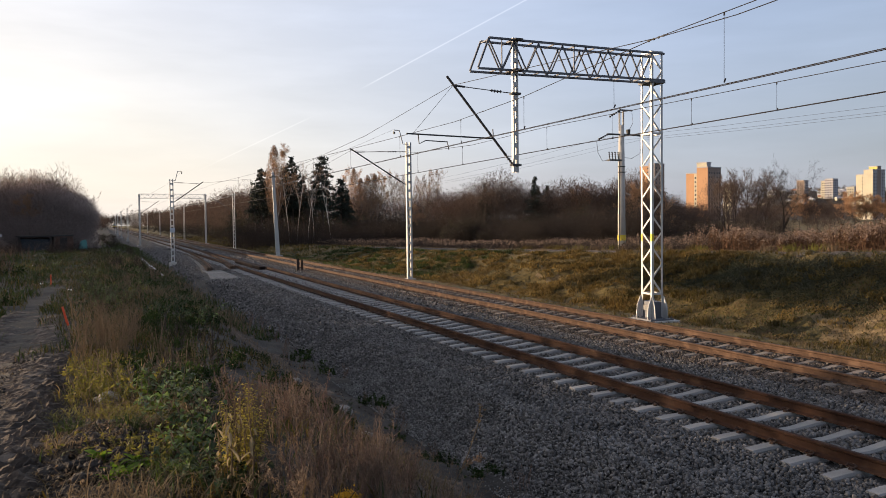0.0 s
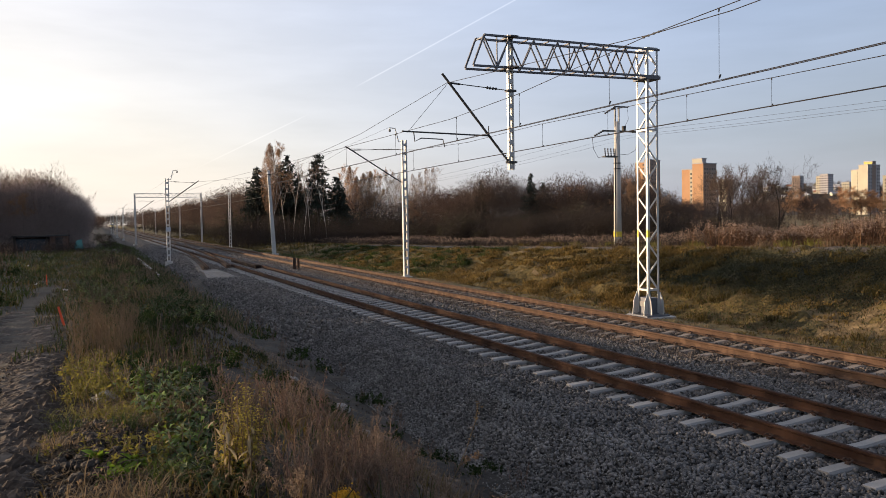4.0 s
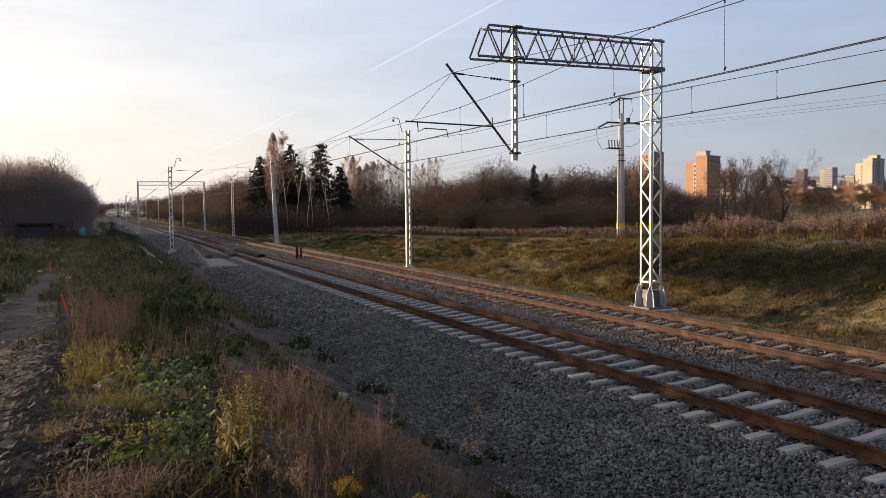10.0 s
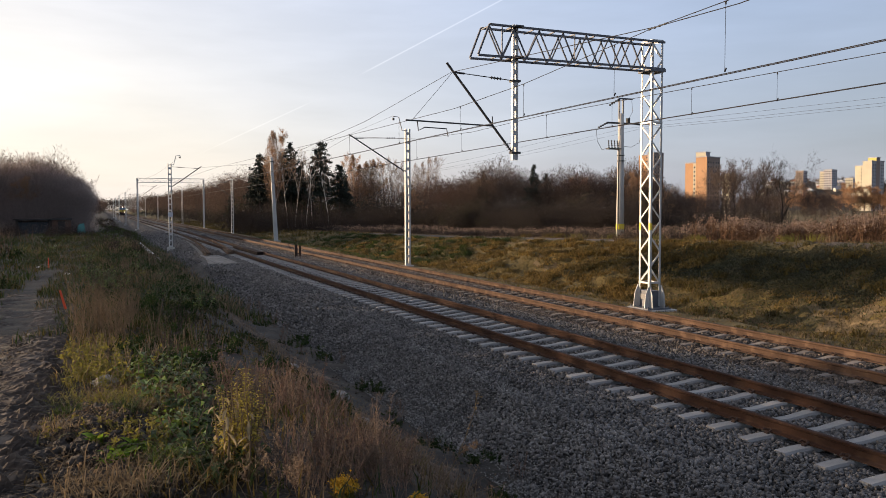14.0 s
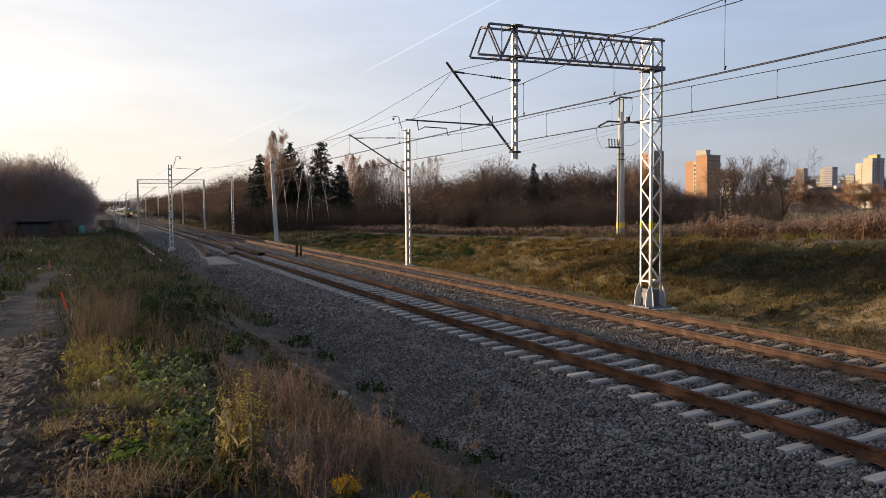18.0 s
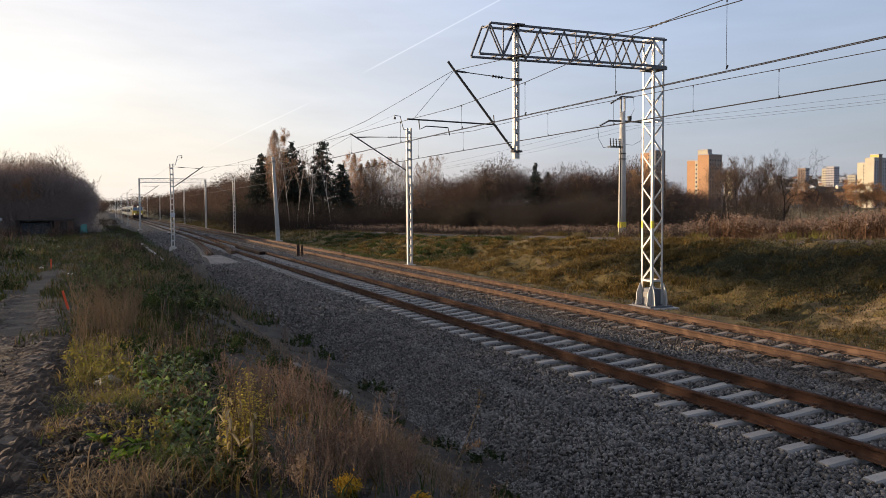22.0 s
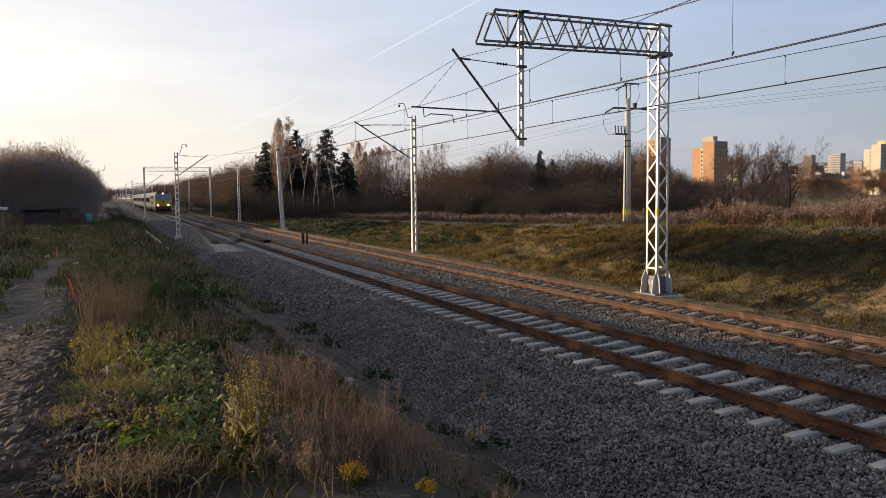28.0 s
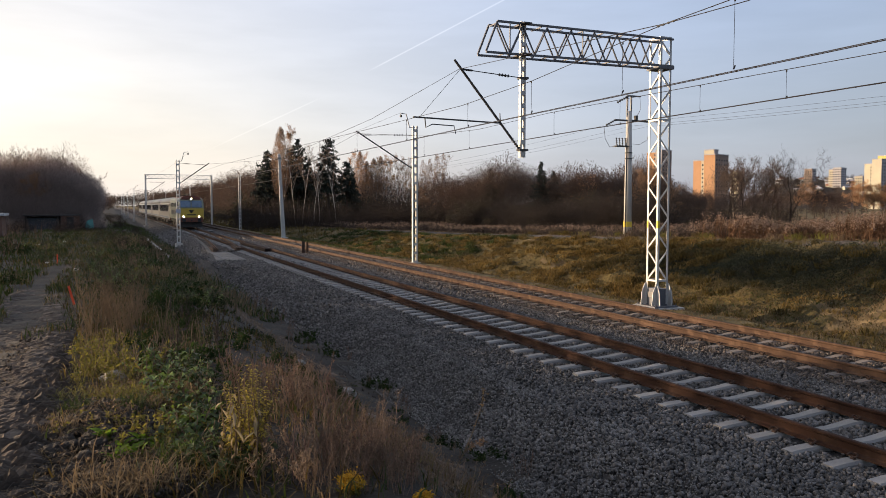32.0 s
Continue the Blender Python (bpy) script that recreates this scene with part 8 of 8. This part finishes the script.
bv = np.array([(1, 0, 0), (-1, 0, 0), (0, 1, 0), (0, -1, 0), (0, 0, 1), (0, 0, -1)], float)
bf = np.array([(0, 2, 4), (2, 1, 4), (1, 3, 4), (3, 0, 4), (2, 0, 5), (1, 2, 5), (3, 1, 5), (0, 3, 5)])
v = bv[None] * rng.uniform(0.5, 1.4, (n, 6, 3)) * (0.006 + 0.022 * rng.uniform(0, 1, (n, 1, 1)) ** 3)
v[:, :, :2] += c[:, None]
v[:, :, 2] += (land(c[:, 0], c[:, 1]) + 0.12 * np.exp(-(((c[:, 0] + 0.05) / 0.36) ** 2 + ((c[:, 1] - 6.5) / 0.8) ** 2)) + rng.uniform(0.0, 0.05, n))[:, None]
solid("soil_crumbs", quick_mesh("soil_crumbs", v.reshape(-1, 3), (bf[None] + (np.arange(n) * 6)[:, None, None]).reshape(-1, 3), M_CLOD), None, "crumbs of dark turned soil along the path", "soil", kind="stuff")
n = 2600
c = np.stack([rng.uniform(4.9, 7.7, n), rng.uniform(40.5, 52, n)], 1)
c = c[(c[:, 1] < 44.6) | (c[:, 0] < 5.0 + 0.08 * (c[:, 1] - 44.6))]
n = len(c)
v = bv[None] * rng.uniform(0.5, 1.4, (n, 6, 3)) * 0.045
v[:, :, :2] += c[:, None]
v[:, :, 2] += (-0.215 - 0.022 * np.maximum(0, 45 - c[:, 1]) - 0.28 * np.maximum(0, 5.2 - c[:, 0]) + rng.uniform(-0.02, 0.03, n))[:, None]
part("loose_stones", quick_mesh("loose_stones", v.reshape(-1, 3), (bf[None] + (np.arange(n) * 6)[:, None, None]).reshape(-1, 3), M_STONE), None, ballast, "loose grey crushed stones")["kind"] = "stuff"
M_STAKE = mat("fluorescent_orange_paint", (0.75, 0.10, 0.03), (0.65, 0.08, 0.025), 0.6, scale=6, fine=40, bump=0.1)
M_WOOD = mat("pale_stake_wood", (0.30, 0.22, 0.14), (0.2, 0.145, 0.095), 0.85, scale=4, fine=30, bump=0.2)
for x, y, lean in ((-0.66, 17.0, 14), (-1.95, 34.5, 0), (-3.9, 26.5, -4)):
    t = thing("survey_stake", "wooden survey stake with a bright orange top", "stake", pose(x, y, float(land(x, y)), 0, -lean, 0), group="survey stakes")
    part("stake", Shape().box(-0.02, -0.02, -0.1, 0.02, 0.02, 0.1), M_WOOD, t)
    part("painted_top", Shape().box(-0.023, -0.023, 0.1, 0.023, 0.023, 0.48, taper=0.2), M_STAKE, t, "bright orange painted top")
M_LITTER = mat("white_plastic_sheet", (0.7, 0.7, 0.68), (0.6, 0.6, 0.58), 0.5, scale=6, fine=30, bump=0.3)
for x, y, s in ((-1.2, 31.5, 0.6), (-2.4, 36, 0.6), (-4.2, 55, 1.0), (-3.0, 60, 1.0)):
    me = lump(x + y, 0.17, 0.11, 0.06)
    me.materials.append(M_LITTER)
    solid("litter", me, None, "scrap of white plastic on the path", "litter", group="litter", m=pose(x, y, float(land(x, y)) + 0.05, 0, 0, 30 * s) @ Matrix.Scale(s, 4))
solid("drain_channel", Shape().box(-0.12, -14, -0.3, 0.12, 14, 0.10).box(-0.2, -14, -0.2, -0.12, 14, 0.14), M_POLE, "pale concrete drain channel beside the ballast", "drain", m=pose(3.0, 62, -0.24, -0.1, 0, 0))
for kinds in wp.values():
    for p in kinds:
        for o in list(p.children) + [p]:
            bpy.data.objects.remove(o)

# ---- train on the nearer track ----
M_T_YELLOW = mat("yellow_engine_paint", (0.50, 0.35, 0.05), (0.40, 0.28, 0.04), 0.4, scale=1.5, fine=20, bump=0.03)
M_T_GREEN = mat("pale_olive_engine_paint", (0.22, 0.235, 0.18), (0.16, 0.175, 0.13), 0.45, scale=1.5, fine=20, bump=0.03)
M_T_BLUE = mat("grey_blue_engine_paint", (0.12, 0.17, 0.24), (0.09, 0.13, 0.19), 0.45, scale=1.5, fine=20, bump=0.03)
M_T_RED = mat("dirty_red_brown_paint", (0.16, 0.05, 0.03), (0.09, 0.035, 0.025), 0.6, scale=2, fine=20, bump=0.05)
M_T_DARK = mat("sooty_underframe", (0.03, 0.028, 0.027), (0.018, 0.017, 0.016), 0.7, scale=2, fine=20, bump=0.1)
M_T_ROOF = mat("light_grey_coach_roof", (0.20, 0.198, 0.19), (0.14, 0.14, 0.135), 0.5, scale=0.8, fine=10, bump=0.03)
M_T_WHITE = mat("white_coach_paint", (0.30, 0.295, 0.275), (0.23, 0.226, 0.21), 0.4, scale=0.8, fine=10, bump=0.02)
M_T_BAND = mat("grey_window_band", (0.13, 0.14, 0.15), (0.10, 0.105, 0.115), 0.4, scale=0.8, fine=10, bump=0)
M_T_GLASS = mat("tinted_train_glass", (0.03, 0.04, 0.05), (0.02, 0.028, 0.036), 0.08, scale=1, fine=10, bump=0, spec=0.8)
M_T_SCREEN = mat("cab_windscreen_glass", (0.10, 0.15, 0.22), (0.07, 0.11, 0.17), 0.12, scale=1, fine=10, bump=0, spec=0.8)
M_LAMP = glow("lit_headlamp", (1.0, 0.80, 0.5), 5.0)


def hull(section, ends):
    """A body with one cross-section (x, z), ends: list of (y, scale, lean) from front to back; lean moves the upper edge back."""
    k, v, f = len(section), [], []
    for y, s, lean in ends:
        for x, z in section:
            v.append((x * s, y + lean * max(0.0, z - 2.3), z))
    for i in range(len(ends) - 1):
        f += [(i * k + j, (i + 1) * k + j, (i + 1) * k + (j + 1) % k, i * k + (j + 1) % k) for j in range(k)]
    f += [tuple(range(k)), tuple(range((len(ends) - 1) * k, len(ends) * k))[::-1]]
    return Shape().add(v, f)


wheel_mesh = Shape().tube([(-0.07, 0, 0), (0.07, 0, 0)], 0.6, 20).tube([(-0.09, 0, 0), (-0.06, 0, 0)], 0.64, 20).tube([(-0.12, 0, 0), (0.12, 0, 0)], 0.14, 10).mesh("wheel", M_T_DARK)


def bogie(parent, y, wb, r):
    b = part("bogie", Shape().box(-1.1, y - wb / 2 - 0.7, 0.55, -0.98, y + wb / 2 + 0.7, 0.95).box(0.98, y - wb / 2 - 0.7, 0.55, 1.1, y + wb / 2 + 0.7, 0.95).box(-1.0, y - 0.4, 0.5, 1.0, y + 0.4, 0.9), M_T_DARK, parent, "sooty bogie frame")
    for q in (-1, 1):
        for s in (-0.75, 0.75):
            part("wheel", wheel_mesh, None, b, m=pose(s, y + q * wb / 2, r) @ Matrix.Scale(r / 0.62, 4))
        part("axle", Shape().tube([(-0.75, y + q * wb / 2, r), (0.75, y + q * wb / 2, r)], 0.08, 8), M_T_DARK, b)


def buffers(parent, y, d):
    part("buffer_beam", Shape().box(-1.35, min(y, y + d * 0.15), 0.82, 1.35, max(y, y + d * 0.15), 1.22), M_T_RED, parent, "dirty red-brown buffer beam")
    for s in (-0.88, 0.88):
        part("buffer", Shape().tube([(s, y, 1.05), (s, y + d * 0.5, 1.05)], 0.09, 10).tube([(s, y + d * 0.5, 1.05), (s, y + d * 0.56, 1.05)], 0.23, 14), M_T_DARK, parent)
    part("coupling_hook", Shape().box(-0.08, min(y, y + d * 0.35), 0.9, 0.08, max(y, y + d * 0.35), 1.1), M_T_DARK, parent)


loco = thing("locomotive", "electric locomotive with yellow front, lit headlamps and raised pantograph", "locomotive", pose(T1, 300, 0))
low = [(-1.44, 1.15), (1.44, 1.15), (1.48, 1.35), (1.48, 2.45), (-1.48, 2.45), (-1.48, 1.35)]
high = [(-1.48, 2.45), (1.48, 2.45), (1.46, 3.1), (1.36, 3.5), (1.15, 3.72), (-1.15, 3.72), (-1.36, 3.5), (-1.46, 3.1)]
part("lower_body", hull(low, [(0.0, 0.93, 0), (0.22, 1.0, 0), (15.3, 1.0, 0), (15.52, 0.93, 0)]), M_T_GREEN, loco, "pale olive lower body")
part("front_panel", hull(low, [(-0.02, 0.935, 0), (0.02, 0.945, 0), (0.12, 0.975, 0)]), M_T_YELLOW, loco, "yellow front panel")
part("upper_body", hull(high, [(0.02, 0.93, 0.32), (0.24, 1.0, 0.3), (15.28, 1.0, -0.3), (15.5, 0.93, -0.32)]), M_T_GREEN, loco, "pale olive upper body")
part("roof", hull([(-1.15, 3.72), (1.15, 3.72), (0.85, 3.9), (0.0, 3.98), (-0.85, 3.9)], [(0.5, 0.95, 0), (0.8, 1, 0), (14.7, 1, 0), (15.0, 0.95, 0)]), M_T_RED, loco, "dark red-brown roof")
part("roof_visor", Shape().box(-1.2, 0.32, 3.5, 1.2, 0.75, 3.74, taper=0.15), M_T_RED, loco)
for s in (-1, 1):
    ws = part("windscreen", Shape().add([(s * 0.06, 0.03, 2.58), (s * 1.22, 0.05, 2.58), (s * 1.2, 0.30, 3.36), (s * 0.06, 0.28, 3.36), (s * 0.06, 0.13, 2.58), (s * 1.22, 0.15, 2.58), (s * 1.2, 0.42, 3.36), (s * 0.06, 0.40, 3.36)], [(0, 1, 2, 3), (7, 6, 5, 4), (0, 4, 5, 1), (1, 5, 6, 2), (2, 6, 7, 3), (3, 7, 4, 0)]), M_T_SCREEN, loco)
    part("wiper", Shape().bar((s * 0.5, 0.0, 2.6), (s * 0.75, 0.10, 3.0), 0.02), M_T_DARK, ws)
    hl = part("headlamp", Shape().tube([(s * 0.9, 0.12, 1.46), (s * 0.9, -0.06, 1.46)], 0.16, 14), M_T_DARK, loco)
    part("lamp_glass", Shape().tube([(s * 0.9, -0.06, 1.46), (s * 0.9, -0.075, 1.46)], 0.115, 14), M_LAMP, hl, "lit warm white lamp")
    part("side_window", Shape().box(s * 1.47, 0.75, 2.55, s * 1.5, 1.5, 3.25) if s > 0 else Shape().box(-1.5, 0.75, 2.55, -1.47, 1.5, 3.25), M_T_GLASS, loco)
    part("cab_door", Shape().box(min(s * 1.48, s * 1.51), 1.75, 1.3, max(s * 1.48, s * 1.51), 2.35, 3.3), M_T_GREEN, loco)
    part("hand_rail", Shape().tube([(s * 1.56, 1.68, 1.2), (s * 1.56, 1.68, 2.4)], 0.02, 5), M_T_WHITE, loco)
    for k in range(4):
        part("side_window", Shape().box(min(s * 1.47, s * 1.50), 4.3 + k * 2.0, 2.65, max(s * 1.47, s * 1.50), 5.2 + k * 2.0, 3.15), M_T_GLASS, loco)
    for k in range(6):
        part("louvre", Shape().box(min(s * 1.48, s * 1.505), 4.0 + k * 1.4, 1.7, max(s * 1.48, s * 1.505), 5.0 + k * 1.4, 2.2), M_T_BAND, loco)
tl = part("top_headlamp", Shape().tube([(0, 0.55, 3.58), (0, 0.22, 3.58)], 0.2, 14), M_T_DARK, loco)
part("lamp_glass", Shape().tube([(0, 0.22, 3.58), (0, 0.205, 3.58)], 0.12, 14), M_LAMP, tl, "lit warm white lamp")
part("front_emblem", Shape().add([(-0.3, -0.035, 2.25), (0.3, -0.035, 2.25), (0.12, -0.035, 1.95), (0.0, -0.035, 1.85), (-0.12, -0.035, 1.95), (-0.3, 0.0, 2.25), (0.3, 0.0, 2.25), (0.12, 0.0, 1.95), (0, 0, 1.85), (-0.12, 0, 1.95)], [(0, 1, 2, 3, 4), (9, 8, 7, 6, 5), (0, 5, 6, 1), (1, 6, 7, 2), (2, 7, 8, 3), (3, 8, 9, 4), (4, 9, 5, 0)]), M_T_DARK, loco, "dark emblem")
part("number_bar", Shape().box(-0.5, -0.03, 1.62, 0.5, 0.0, 1.74), M_T_DARK, loco, "dark bars of unreadable lettering")
part("front_skirt", Shape().box(-1.34, -0.035, 1.12, 1.34, 0.2, 1.36), M_T_RED, loco, "dirty red-brown skirt")
part("snow_plough", Shape().add([(-1.3, 0.3, 0.2), (1.3, 0.3, 0.2), (1.3, 0.5, 0.82), (-1.3, 0.5, 0.82), (0, -0.05, 0.2), (0, 0.2, 0.82)], [(0, 4, 5, 3), (4, 1, 2, 5), (0, 3, 2, 1)]), M_T_DARK, loco)
part("underframe", Shape().box(-1.3, 0.3, 0.75, 1.3, 15.2, 1.17).box(-1.2, 6.3, 0.35, 1.2, 9.2, 0.8), M_T_DARK, loco)
buffers(loco, 0.05, -1)
bogie(loco, 4.0, 3.05, 0.62)
bogie(loco, 11.5, 3.05, 0.62)
for y, raised in ((2.9, True), (12.6, False)):
    zt = 4.93 if raised else 4.35
    pg = part("pantograph", Shape().box(-0.6, y - 0.55, 4.05, 0.6, y + 0.55, 4.1), M_T_DARK, loco)
    for s in (-1, 1):
        for d in (-1, 1):
            part("insulator", insulator(Shape(), (s * 0.5, y + d * 0.45, 3.88), (s * 0.5, y + d * 0.45, 4.05), 3, 0.07), M_T_DARK, pg)
            part("pantograph_arm", Shape().tube([(s * 0.5, y + d * 0.4, 4.1), (s * 0.62, y + d * 0.95, (4.1 + zt) / 2), (s * 0.35, y, zt - 0.05)], 0.02, 5), M_T_DARK, pg)
    part("contact_strip", Shape().tube([(-0.95, y, zt - 0.12), (-0.7, y, zt - 0.02), (0.7, y, zt - 0.02), (0.95, y, zt - 0.12)], 0.03, 6), M_T_DARK, pg)

CL = 24.5
coach = thing("passenger_coach", "white passenger coach with grey window band and pale roof", "passenger coach", pose(T1, 330, 0), group="coaches of the train")
body_low = [(-1.4, 0.95), (1.4, 0.95), (1.43, 1.2), (1.43, 2.95), (1.38, 3.1), (-1.38, 3.1), (-1.43, 2.95), (-1.43, 1.2)]
part("body", hull(body_low, [(0.3, 0.98, 0), (0.4, 1, 0), (CL - 0.4, 1, 0), (CL - 0.3, 0.98, 0)]), M_T_WHITE, coach)
part("roof", hull([(-1.38, 3.1), (1.38, 3.1), (1.3, 3.45), (1.0, 3.75), (0.5, 3.92), (0, 3.97), (-0.5, 3.92), (-1.0, 3.75), (-1.3, 3.45)], [(0.3, 0.98, 0), (0.4, 1, 0), (CL - 0.4, 1, 0), (CL - 0.3, 0.98, 0)]), M_T_ROOF, coach, "pale grey curved roof", True)
wmesh = Shape().box(-0.015, -0.6, 1.95, 0.02, 0.6, 2.85).mesh("window", M_T_GLASS)
for s in (-1, 1):
    band = part("window_band", Shape().box(min(s * 1.425, s * 1.445), 2.6, 1.85, max(s * 1.425, s * 1.445), CL - 2.6, 2.95), M_T_BAND, coach, "dark grey window band")
    part("lower_stripe", Shape().box(min(s * 1.428, s * 1.44), 0.5, 1.0, max(s * 1.428, s * 1.44), CL - 0.5, 1.25), M_T_BLUE, coach, "grey-blue stripe")
    for k in range(11):
        part("window", wmesh, None, band, m=pose(s * 1.45, 3.6 + k * 1.73, 0, 0, 0, 0 if s > 0 else 180))
    for y in (1.4, CL - 1.4):
        dr = part("door", Shape().box(min(s * 1.42, s * 1.45), y - 0.4, 1.1, max(s * 1.42, s * 1.45), y + 0.4, 3.0), M_T_WHITE, coach)
        part("door_window", Shape().box(min(s * 1.43, s * 1.458), y - 0.22, 2.1, max(s * 1.43, s * 1.458), y + 0.22, 2.8), M_T_GLASS, dr)
for y in (0.0, CL):
    part("gangway", Shape().box(-0.6, y - 0.28 if y else -0.02, 1.1, 0.6, y + 0.02 if y else 0.3, 3.2), M_T_DARK, coach)
part("underframe", Shape().box(-1.3, 0.4, 0.7, 1.3, CL - 0.4, 0.96).box(-1.2, 8, 0.35, 1.2, 11, 0.72).box(-1.2, 13, 0.35, 1.2, 15.5, 0.72), M_T_DARK, coach)
buffers(coach, 0.3, -1)
bogie(coach, 3.2, 2.5, 0.46)
bogie(coach, CL - 3.2, 2.5, 0.46)
for k in range(5):
    part("roof_vent", Shape().box(-0.25, 3 + k * 4.5, 3.9, 0.25, 3.7 + k * 4.5, 4.03, taper=0.2), M_T_ROOF, coach)
coaches = [coach] + [copy_thing(coach, pose(T1, 360 + 26 * i, 0)) for i in range(4)]


def motions():
    """The train rolls towards the viewer and slows a little."""
    def nose(t):
        s = 32.0 - t
        return 99.0 + 11.84 * s + 0.268 * s * s
    times = [0.5 * i for i in range(65)]
    walk(loco, [(t, pose(T1, nose(t), 0)) for t in times])
    for i, c in enumerate(coaches):
        walk(c, [(t, pose(T1, nose(t) + 16.1 + 25.0 * i, 0)) for t in times])


motions()
